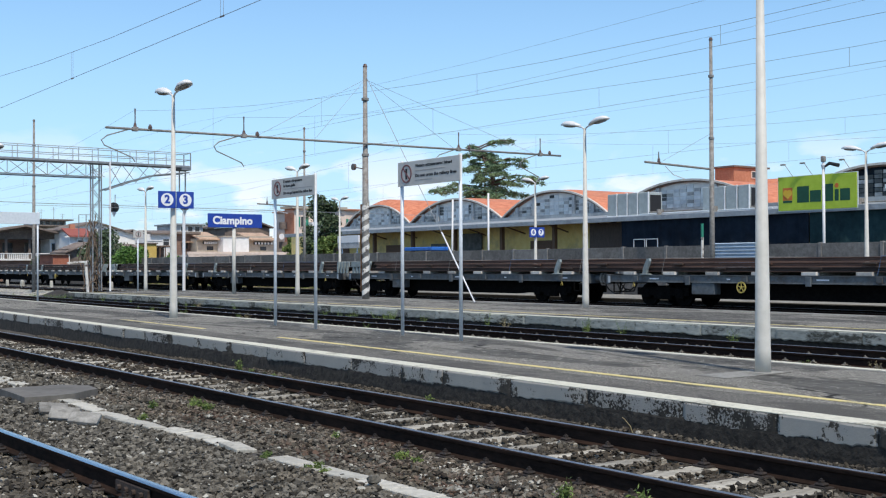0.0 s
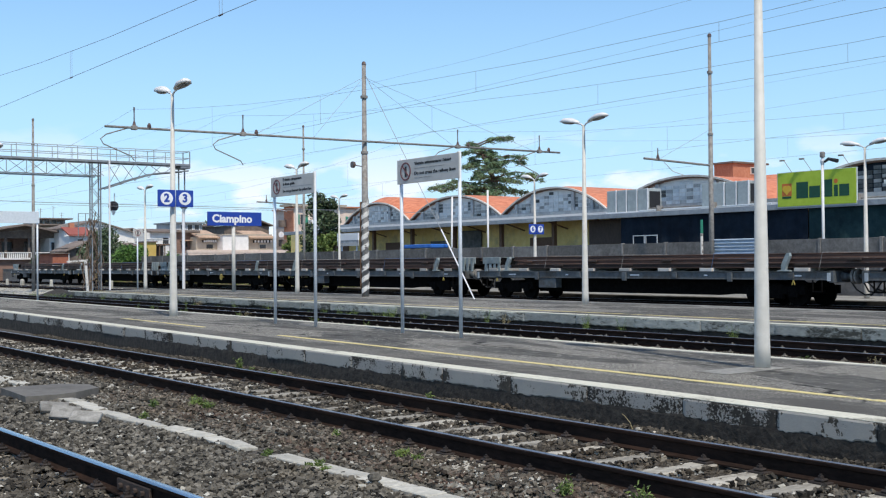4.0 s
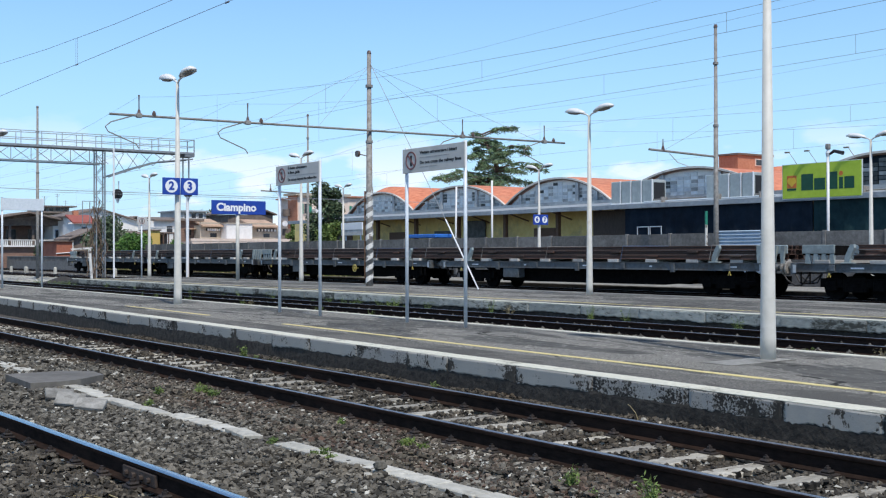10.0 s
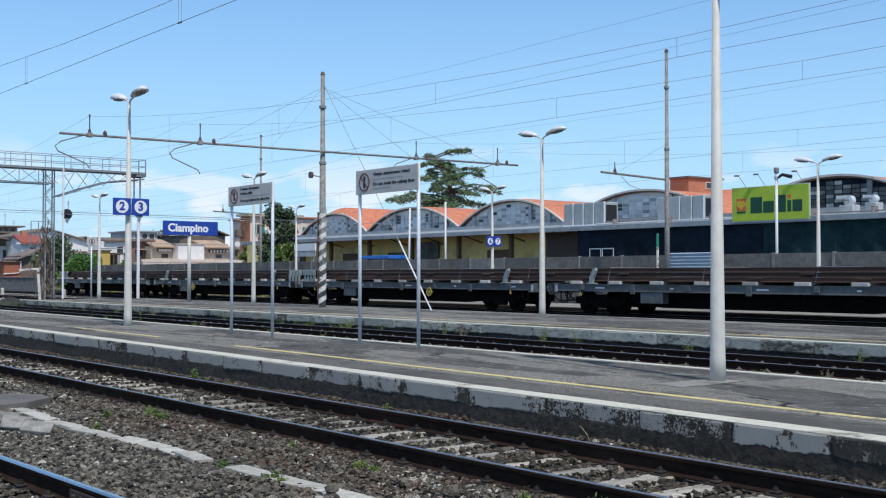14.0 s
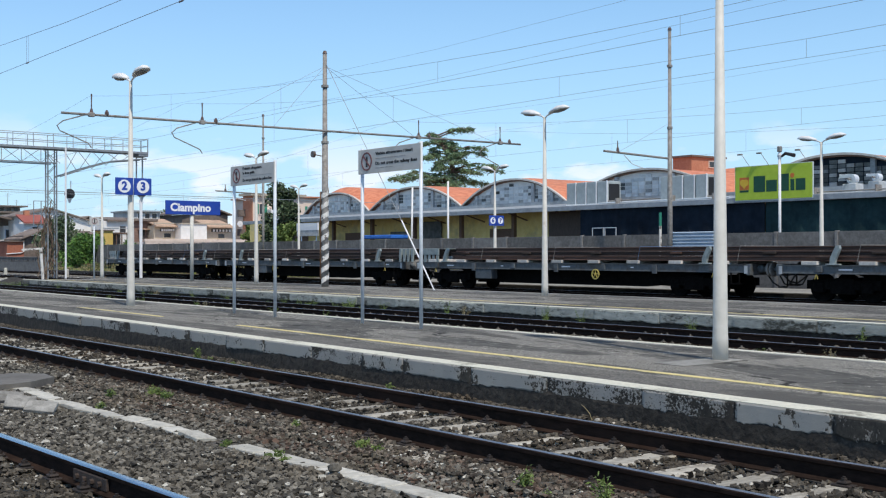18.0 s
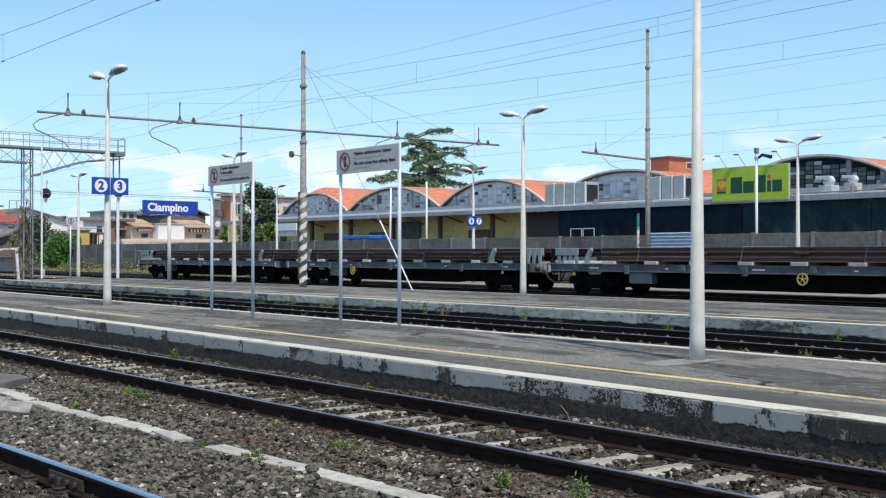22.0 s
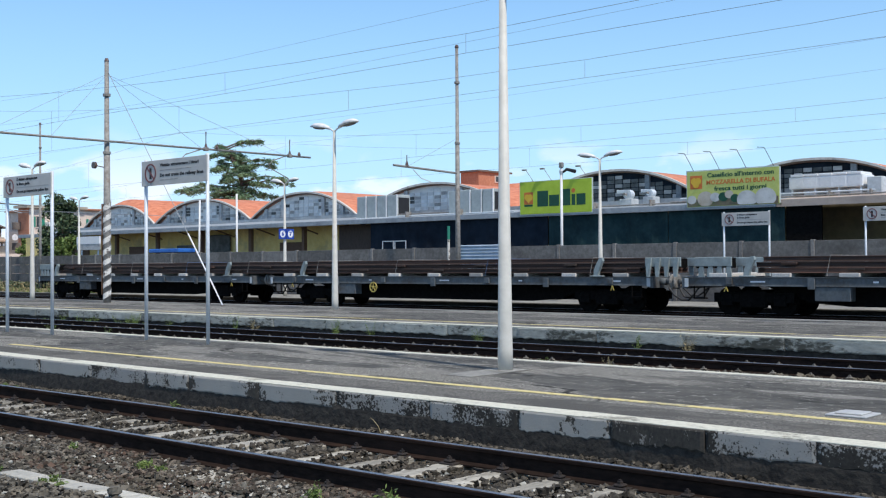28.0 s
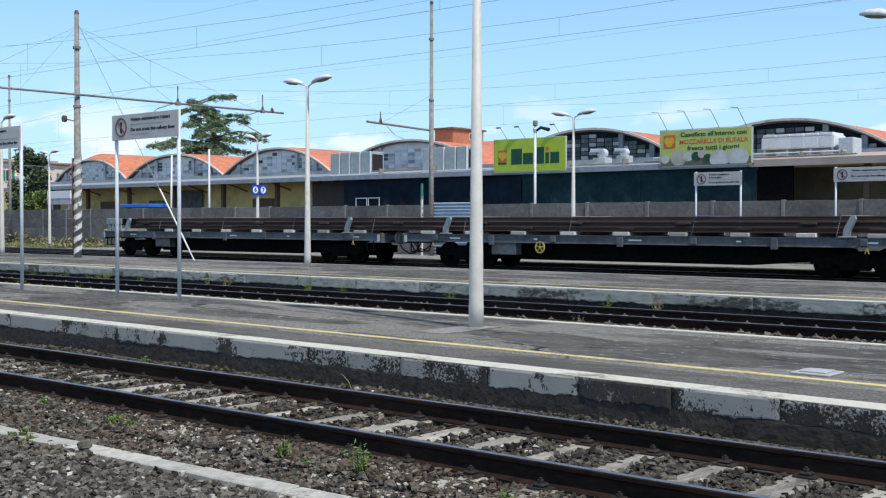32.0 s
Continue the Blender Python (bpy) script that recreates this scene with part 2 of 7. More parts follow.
def coping(name, paint, under, cover, scale, fine, ends):
    """Painted kerb face; the paint is lost in sharp flakes, more so at the ends of each stone."""
    m = bpy.data.materials.new(name)
    m.use_nodes = True
    n, l = m.node_tree.nodes, m.node_tree.links
    b = n["Principled BSDF"]
    b.inputs["Roughness"].default_value, b.inputs["Specular IOR Level"].default_value = 0.88, 0.3
    t, info = n.new("ShaderNodeTexCoord"), n.new("ShaderNodeObjectInfo")
    far = n.new("ShaderNodeMath")
    far.operation = "MULTIPLY"
    far.inputs[1].default_value = 41.0
    l.new(info.outputs["Random"], far.inputs[0])
    off = n.new("ShaderNodeVectorMath")
    off.operation = "ADD"
    l.new(t.outputs["Object"], off.inputs[0])
    l.new(far.outputs[0], off.inputs[1])

    def grain(scale, detail, rough):
        no = n.new("ShaderNodeTexNoise")
        for key, v in (("Scale", scale), ("Detail", detail), ("Roughness", rough)):
            no.inputs[key].default_value = v
        l.new(off.outputs[0], no.inputs["Vector"])
        return no.outputs["Fac"]

    def calc(op, a, c):
        k = n.new("ShaderNodeMath")
        k.operation = op
        for i, v in enumerate((a, c)):
            if isinstance(v, (int, float)):
                k.inputs[i].default_value = v
            else:
                l.new(v, k.inputs[i])
        return k.outputs[0]

    def blend(fac, a, c):
        mx = n.new("ShaderNodeMix")
        mx.data_type = "RGBA"
        l.new(fac, mx.inputs["Factor"])
        for key, v in (("A", a), ("B", c)):
            if isinstance(v, tuple):
                mx.inputs[key].default_value = (*v, 1)
            else:
                l.new(v, mx.inputs[key])
        return mx.outputs["Result"]

    def step(v, lo, hi):
        r = n.new("ShaderNodeMapRange")
        r.inputs[1].default_value, r.inputs[2].default_value = lo, hi
        l.new(v, r.inputs[0])
        return r.outputs[0]

    sep = n.new("ShaderNodeSeparateXYZ")
    l.new(t.outputs["Object"], sep.inputs[0])
    edge = calc("MULTIPLY", step(calc("ABSOLUTE", sep.outputs["X"], 0.0), 0.42, 0.66), ends)
    wear = calc("ADD", calc("ADD", calc("MULTIPLY", grain(scale, 5, 0.6), 0.55), calc("MULTIPLY", grain(fine, 4, 0.7), 0.45)), edge)
    lost = step(wear, cover, cover + 0.025)
    coat = blend(step(grain(3.5, 6, 0.7), 0.3, 0.72), tuple(c * 0.8 for c in paint), paint)
    coat = blend(step(grain(38, 3, 0.6), 0.3, 0.75), coat, tuple(c * 0.9 for c in paint))
    base = blend(step(grain(18, 6, 0.7), 0.35, 0.7), tuple(c * 0.5 for c in under), under)
    l.new(blend(lost, coat, base), b.inputs["Base Color"])
    bp = n.new("ShaderNodeBump")
    bp.inputs["Strength"].default_value, bp.inputs["Distance"].default_value = 0.5, 0.012
    bp.invert = True
    l.new(calc("ADD", lost, calc("MULTIPLY", grain(30, 4, 0.6), 0.5)), bp.inputs["Height"])
    l.new(bp.outputs[0], b.inputs["Normal"])
    return m


M_COPING = coping("worn_white_coping", (0.369, 0.36, 0.326), (0.07687, 0.07, 0.05859), 0.582, 3.2, 22, 0.12)
M_COPING_STAINED = coping("lichened_coping", (0.3485, 0.34, 0.3119), (0.05125, 0.047, 0.03969), 0.5, 2.2, 34, 0.03)
M_COPING_BARE = coping("bare_broken_coping", (0.2767, 0.265, 0.2362), (0.07175, 0.066, 0.05575), 0.42, 2.4, 26, 0.08)
M_COPING_GREEN = surf("greenish_grey_coping", (0.27, 0.275, 0.24), (0.45, 0.45, 0.395), 8, 0.88, bump=0.5, big=(0.07175, 0.07, 0.05481), bigscale=1.2, edge=(0.52, 0.62), fine=(14, 0.6), vary=0.2, stretch=(0.7, 1, 1.1))
M_WHITE_LINE = surf("white_line_paint", (0.5074, 0.49, 0.395), (0.6498, 0.63, 0.5131), 20, 0.8, bump=0.15, big=(0.2532, 0.24, 0.1852), bigscale=1.6, edge=(0.57, 0.68), fine=(22, 0.5))
M_YELLOW_LINE = surf("yellow_line_paint", (0.56, 0.46, 0.18), (0.7, 0.59, 0.27), 14, 0.8, bump=0.1, big=(0.2, 0.19, 0.16), bigscale=0.9, edge=(0.53, 0.64), fine=(18, 0.55))
M_RAIL = surf("rusty_rail", (0.016, 0.0115, 0.0095), (0.036, 0.024, 0.019), 24, 0.85, 0.0, bump=0.2, spec=0.03, big=(0.05, 0.03, 0.022), bigscale=1.6, edge=(0.5, 0.72), stretch=(0.3, 1, 1))
M_RAILTOP = surf("polished_rail_head", (0.42, 0.42, 0.43), (0.58, 0.58, 0.6), 3, 0.22, 1.0, bump=0.02, stretch=(0.3, 6, 1))
M_RAILTOP_DULL = surf("dull_rail_head", (0.2, 0.195, 0.2), (0.34, 0.335, 0.345), 12, 0.36, 0.85, bump=0.05, stretch=(0.3, 6, 1))
M_SLEEPER = surf("weathered_sleeper", (0.235, 0.217, 0.177), (0.47, 0.44, 0.365), 10, 0.9, bump=0.5, big=(0.123, 0.108, 0.08505), bigscale=2.2, edge=(0.5, 0.68), fine=(25, 0.5), vary=0.3, stretch=(2.5, 0.5, 1))
M_CLIP = surf("rusty_fastener", (0.03, 0.023, 0.019), (0.075, 0.052, 0.04), 30, 0.8, 0.1, bump=0.2, vary=0.2)
M_FASTENER = surf("oily_fastener", (0.014, 0.011, 0.0095), (0.04, 0.029, 0.023), 30, 0.75, 0.1, bump=0.2, vary=0.3)
# pale tone that stands in for glints on the third track's fasteners
M_FASTENER_PALE = surf("fastener_glint_tone", (0.1, 0.09, 0.075), (0.2, 0.18, 0.15), 12, 0.8, bump=0.1, vary=0.4)
M_DUCT = surf("pale_concrete_lid", (0.3792, 0.365, 0.3119), (0.533, 0.51, 0.4394), 9, 0.88, bump=0.35, big=(0.2255, 0.21, 0.1701), bigscale=1.5, edge=(0.53, 0.72), fine=(20, 0.5), vary=0.12)
# lid concrete turned greyer for the shaded sides of the tilted lids
M_LIDSHADE = surf("shaded_lid_concrete", (0.2, 0.195, 0.175), (0.34, 0.33, 0.3), 9, 0.9, bump=0.3, big=(0.12, 0.112, 0.095), bigscale=3, edge=(0.5, 0.65), vary=0.25)
M_SLAB = surf("concrete_slab", (0.1076, 0.1, 0.08694), (0.1691, 0.158, 0.137), 6, 0.9, bump=0.2, big=(0.082, 0.075, 0.06426), bigscale=0.8, edge=(0.5, 0.7), vary=0.08)
M_LAMP = surf("cream_painted_steel", (0.5, 0.485, 0.43), (0.59, 0.575, 0.52), 4, 0.55, bump=0.03, big=(0.42, 0.38, 0.31), bigscale=2.2, edge=(0.62, 0.75), vary=0.05)
M_HEAD = surf("lamp_housing", (0.66, 0.66, 0.64), (0.74, 0.74, 0.72), 6, 0.45, bump=0.02)
M_LENS = surf("lamp_diffuser", (0.16, 0.16, 0.15), (0.24, 0.24, 0.23), 10, 0.25, bump=0.0)
M_GALV = surf("galvanised_steel", (0.56, 0.61, 0.64), (0.68, 0.72, 0.75), 12, 0.5, 0.1, bump=0.04, vary=0.06)
M_MAST = surf("grey_mast_steel", (0.17, 0.163, 0.15), (0.33, 0.315, 0.29), 7, 0.7, 0.1, bump=0.15, big=(0.17, 0.11, 0.075), bigscale=1.8, edge=(0.55, 0.72), fine=(12, 0.4))
M_GANTRY = surf("gantry_steel", (0.17, 0.195, 0.215), (0.28, 0.305, 0.325), 5, 0.65, 0.1, bump=0.1, vary=0.12)
M_RAILING = surf("pale_railing_steel", (0.29, 0.33, 0.36), (0.4, 0.44, 0.47), 5, 0.55, 0.15, bump=0.05, vary=0.08)
M_WIRE = surf("wire", (0.22, 0.24, 0.255), (0.3, 0.32, 0.34), 5, 0.6, 0.2, bump=0.0)
M_INSUL = surf("insulator", (0.08, 0.05, 0.04), (0.15, 0.1, 0.08), 10, 0.3, bump=0.0)
M_SIGN = surf("sign_plate", (0.47, 0.46, 0.43), (0.54, 0.53, 0.5), 3, 0.55, bump=0.02, big=(0.4, 0.385, 0.35), bigscale=1.2, edge=(0.5, 0.75))
M_WHITE = surf("white_enamel", (0.78, 0.78, 0.78), (0.83, 0.83, 0.83), 5, 0.4, bump=0.0)
M_BLUE = surf("blue_enamel", (0.012, 0.045, 0.3), (0.016, 0.06, 0.36), 4, 0.35, bump=0.02)
M_BLACK = surf("black_paint", (0.012, 0.012, 0.013), (0.02, 0.02, 0.021), 10, 0.6, bump=0.0)
M_REDRING = surf("dark_red_ring", (0.16, 0.05, 0.05), (0.2, 0.07, 0.065), 8, 0.5, bump=0.0)
M_WAGON = surf("wagon_grey_paint", (0.075, 0.089, 0.098), (0.128, 0.147, 0.158), 6, 0.65, bump=0.08, big=(0.066, 0.058, 0.05), bigscale=1.1, edge=(0.46, 0.66), fine=(7, 0.45), vary=0.16)
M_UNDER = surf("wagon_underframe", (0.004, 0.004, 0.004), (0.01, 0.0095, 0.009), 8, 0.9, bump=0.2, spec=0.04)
M_LOAD = surf("new_rail_rust", (0.032, 0.018, 0.013), (0.115, 0.06, 0.04), 4, 0.7, 0.15, bump=0.08, big=(0.035, 0.022, 0.017), bigscale=0.5, edge=(0.45, 0.7), vary=0.65, stretch=(0.2, 4, 4))
M_TIMBER = surf("pale_timber", (0.42, 0.405, 0.37), (0.6, 0.58, 0.54), 8, 0.85, bump=0.2, stretch=(6, 1, 1), vary=0.35)
M_PALEGREY = surf("pale_grey_steel", (0.42, 0.45, 0.46), (0.55, 0.58, 0.59), 5, 0.55, bump=0.05, big=(0.33, 0.33, 0.31), bigscale=1.4, edge=(0.55, 0.75), vary=0.1)
M_YELLOW = surf("yellow_paint", (0.48, 0.37, 0.08), (0.6, 0.47, 0.12), 10, 0.5, bump=0.0)
M_TILE = surf("orange_roof_tile", (0.46, 0.14, 0.07), (0.68, 0.27, 0.15), 3, 0.85, bump=0.4, big=(0.4, 0.17, 0.1), bigscale=0.25, edge=(0.5, 0.7), stretch=(1, 0.4, 1), bumpscale=9)
M_SHED = surf("shed_grey_render", (0.4, 0.41, 0.41), (0.54, 0.55, 0.55), 3, 0.85, bump=0.1, big=(0.27, 0.27, 0.265), bigscale=0.5, edge=(0.5, 0.7), fine=(9, 0.4))
M_SHED_YELLOW = surf("shed_yellow_render", (0.8, 0.61, 0.22), (0.88, 0.71, 0.3), 2, 0.9, bump=0.1, big=(0.45, 0.38, 0.22), bigscale=0.4, edge=(0.5, 0.7))
M_CANOPY = surf("canopy_sheet", (0.27, 0.3, 0.32), (0.37, 0.4, 0.42), 2, 0.6, bump=0.05, big=(0.2, 0.22, 0.23), bigscale=0.4, edge=(0.5, 0.7), fine=(6, 0.4))
M_RIM = surf("weathered_roof_edge", (0.5, 0.46, 0.41), (0.66, 0.62, 0.56), 4, 0.8, bump=0.1, big=(0.27, 0.25, 0.225), bigscale=0.9, edge=(0.55, 0.72), fine=(8, 0.5))
M_NET = surf("dark_green_screen", (0.015, 0.038, 0.042), (0.03, 0.064, 0.067), 1.2, 0.9, spec=0.12, bump=0.15, big=(0.009, 0.018, 0.022), bigscale=0.35, edge=(0.45, 0.7))
M_NETBLUE = surf("dark_blue_screen_interior", (0.009, 0.015, 0.024), (0.018, 0.028, 0.042), 1.2, 0.9, spec=0.1, bump=0.15, big=(0.011, 0.011, 0.014), bigscale=0.35, edge=(0.45, 0.7))
M_GLASSY = surf("dusty_glass", (0.055, 0.06, 0.06), (0.13, 0.14, 0.14), 2, 0.4, bump=0.0, vary=0.5, spec=0.3)
M_PANE = surf("milky_pane", (0.58, 0.595, 0.595), (0.76, 0.775, 0.77), 3, 0.5, bump=0.0, vary=0.2)
M_PANEGREY = surf("grimy_grey_pane", (0.29, 0.29, 0.28), (0.47, 0.47, 0.455), 2, 0.5, bump=0.0, vary=0.35)
# the shed's yellow render, darkened to olive for the shade under the eave
M_YELLOWSHADE = surf("shaded_yellow_render", (0.2, 0.17, 0.095), (0.28, 0.24, 0.14), 2, 0.9, bump=0.1, big=(0.15, 0.12, 0.09), bigscale=0.3, edge=(0.5, 0.7))
M_SIGNTEXT = surf("faded_grey_print", (0.27, 0.265, 0.25), (0.33, 0.325, 0.31), 5, 0.6, bump=0.0)
M_CLADBROWN = surf("red_brown_cladding", (0.2, 0.125, 0.095), (0.3, 0.19, 0.145), 3, 0.85, bump=0.15, stretch=(1, 1, 5), big=(0.17, 0.11, 0.085), bigscale=0.6)
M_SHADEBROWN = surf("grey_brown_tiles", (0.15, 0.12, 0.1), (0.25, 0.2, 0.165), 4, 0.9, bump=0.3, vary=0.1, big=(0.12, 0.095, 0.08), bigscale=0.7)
M_VINE = surf("dry_vine", (0.1, 0.07, 0.05), (0.2, 0.145, 0.1), 8, 0.9, bump=0.2)
M_LIME = surf("lime_green_banner", (0.42, 0.57, 0.035), (0.5, 0.65, 0.055), 2, 0.6, bump=0.15, bumpscale=1.5)
M_BANNER = surf("yellow_green_banner", (0.5, 0.56, 0.12), (0.6, 0.64, 0.2), 2, 0.6, bump=0.15, bumpscale=1.5)
M_DKGREEN = surf("dark_green_print", (0.008, 0.07, 0.035), (0.012, 0.085, 0.045), 3, 0.6, bump=0.0)
M_RED = surf("orange_red_print", (0.62, 0.16, 0.03), (0.7, 0.2, 0.04), 3, 0.6, bump=0.0)
M_ORANGE = surf("yellow_print", (0.75, 0.45, 0.03), (0.8, 0.52, 0.05), 3, 0.6, bump=0.0)
M_CREAM = surf("cheese_print", (0.5, 0.45, 0.36), (0.62, 0.57, 0.48), 4, 0.6, bump=0.0, big=(0.4, 0.33, 0.24), bigscale=2.0)
M_BROWNPR = surf("brown_print", (0.13, 0.11, 0.07), (0.24, 0.2, 0.12), 4, 0.6, bump=0.0, big=(0.1, 0.14, 0.05), bigscale=2.0)
M_BRICK = surf("brick_red_wall", (0.42, 0.17, 0.09), (0.54, 0.25, 0.15), 6, 0.9, bump=0.2, big=(0.38, 0.15, 0.085), bigscale=0.5, edge=(0.5, 0.7))
M_BRICKDARK = surf("dark_brick_wall", (0.3, 0.1, 0.06), (0.42, 0.16, 0.095), 6, 0.9, bump=0.2, big=(0.24, 0.08, 0.05), bigscale=0.6, edge=(0.5, 0.7))
M_PEACH = surf("peach_render", (0.7, 0.56, 0.46), (0.8, 0.66, 0.56), 2, 0.9, bump=0.05, big=(0.62, 0.5, 0.41), bigscale=0.3, edge=(0.5, 0.7))
M_RENDER = surf("white_render", (0.7, 0.69, 0.66), (0.8, 0.79, 0.76), 2, 0.9, bump=0.05, big=(0.6, 0.59, 0.56), bigscale=0.3, edge=(0.55, 0.7))
M_BEIGE = surf("beige_render", (0.42, 0.36, 0.28), (0.5, 0.44, 0.35), 2, 0.9, bump=0.05, big=(0.36, 0.31, 0.25), bigscale=0.3, edge=(0.5, 0.7))
M_OCHRE = surf("ochre_render", (0.55, 0.38, 0.1), (0.62, 0.45, 0.14), 2, 0.9, bump=0.05)
M_BROWNROOF = surf("brown_roof", (0.13, 0.09, 0.065), (0.22, 0.15, 0.11), 4, 0.9, bump=0.3, vary=0.15)
M_REDROOF = surf("dark_red_roof", (0.25, 0.07, 0.055), (0.33, 0.1, 0.075), 4, 0.9, bump=0.3)
M_WINDOW = surf("window_glass", (0.03, 0.035, 0.04), (0.06, 0.065, 0.07), 2, 0.15, bump=0.0, vary=0.3)
M_SHUTTER = surf("brown_shutter", (0.12, 0.07, 0.045), (0.17, 0.1, 0.065), 6, 0.7, bump=0.1)
M_BARK = surf("bark", (0.09, 0.065, 0.05), (0.17, 0.13, 0.1), 9, 0.95, bump=0.6)
M_CEDAR = surf("cedar_needles", (0.065, 0.13, 0.07), (0.24, 0.34, 0.17), 1.2, 0.8, bump=0.0, vary=0.6, island=True)
M_LEAF = surf("broad_leaves", (0.045, 0.11, 0.018), (0.13, 0.25, 0.045), 1.5, 0.7, bump=0.0, vary=0.5, island=True)
M_LEAF_DARK = surf("dark_leaves", (0.035, 0.06, 0.028), (0.1, 0.14, 0.06), 1.5, 0.6, bump=0.0, vary=0.6, island=True)
M_WEED = surf("weed_leaves", (0.065, 0.11, 0.02), (0.19, 0.25, 0.06), 4, 0.7, bump=0.0, vary=0.4, island=True)
M_DRY = surf("dry_stalks", (0.22, 0.18, 0.09), (0.36, 0.3, 0.16), 6, 0.8, bump=0.0, vary=0.3, island=True)
M_BLUETARP = surf("blue_sheet", (0.02, 0.12, 0.45), (0.04, 0.18, 0.55), 4, 0.5, bump=0.1)
M_TAN = surf("tan_sheet", (0.42, 0.34, 0.28), (0.52, 0.43, 0.36), 2, 0.7, bump=0.05, big=(0.33, 0.27, 0.23), bigscale=0.5, edge=(0.5, 0.7))
M_MOZZ = surf("mozzarella_print", (0.6, 0.6, 0.56), (0.72, 0.72, 0.69), 4, 0.6, bump=0.0, big=(0.48, 0.48, 0.44), bigscale=2.0)
M_UNIT = surf("white_unit_steel", (0.68, 0.69, 0.69), (0.78, 0.79, 0.79), 5, 0.5, bump=0.05, big=(0.56, 0.58, 0.58), bigscale=1.4, edge=(0.55, 0.75), vary=0.08)
M_UNITPANEL = surf("grey_unit_panel", (0.33, 0.37, 0.365), (0.42, 0.46, 0.455), 3, 0.55, bump=0.05, big=(0.27, 0.3, 0.295), bigscale=0.8, edge=(0.5, 0.75), vary=0.1)
M_LOGGIA = surf("pale_brown_tiles", (0.42, 0.28, 0.19), (0.58, 0.42, 0.3), 5, 0.9, bump=0.4, big=(0.36, 0.25, 0.18), bigscale=0.8)
M_ENDBOARD = surf("pale_green_steel", (0.211, 0.254, 0.254), (0.304, 0.351, 0.347), 5, 0.6, bump=0.05, big=(0.2, 0.22, 0.215), bigscale=1.6, edge=(0.5, 0.7), vary=0.12)
M_STRAP = surf("faded_blue_strap", (0.05, 0.1, 0.2), (0.08, 0.14, 0.26), 8, 0.6, bump=0.1)
M_SCREEN_BROWN = surf("dark_brown_shutter_wall", (0.05, 0.036, 0.028), (0.085, 0.06, 0.045), 3, 0.8, bump=0.15, stretch=(6, 1, 1))
M_EARTH = surf("brown_grit", (0.0615, 0.05, 0.03875), (0.1691, 0.142, 0.1115), 12, 0.95, bump=0.3, spec=0.2, vary=0.7, island=True, big=(0.085, 0.055, 0.04), bigscale=0.9, edge=(0.5, 0.64))
M_CORRBLUE = surf("corrugated_blue_steel", (0.36, 0.46, 0.56), (0.48, 0.57, 0.66), 3, 0.45, 0.1, bump=0.05)
M_GREENTOP = surf("green_paint", (0.02, 0.2, 0.13), (0.03, 0.26, 0.17), 5, 0.6, bump=0.0)
M_HATCH = surf("grey_steel_cover", (0.42, 0.42, 0.41), (0.52, 0.52, 0.5), 12, 0.6, 0.2, bump=0.1)
M_STRIPE_W = surf("peeling_white_paint", (0.62, 0.6, 0.55), (0.76, 0.74, 0.69), 6, 0.8, bump=0.1, big=(0.12, 0.1, 0.085), bigscale=4.5, edge=(0.52, 0.6))
M_RUSTBOX = surf("rust_brown_plate", (0.2, 0.1, 0.05), (0.3, 0.16, 0.085), 8, 0.85, bump=0.1)


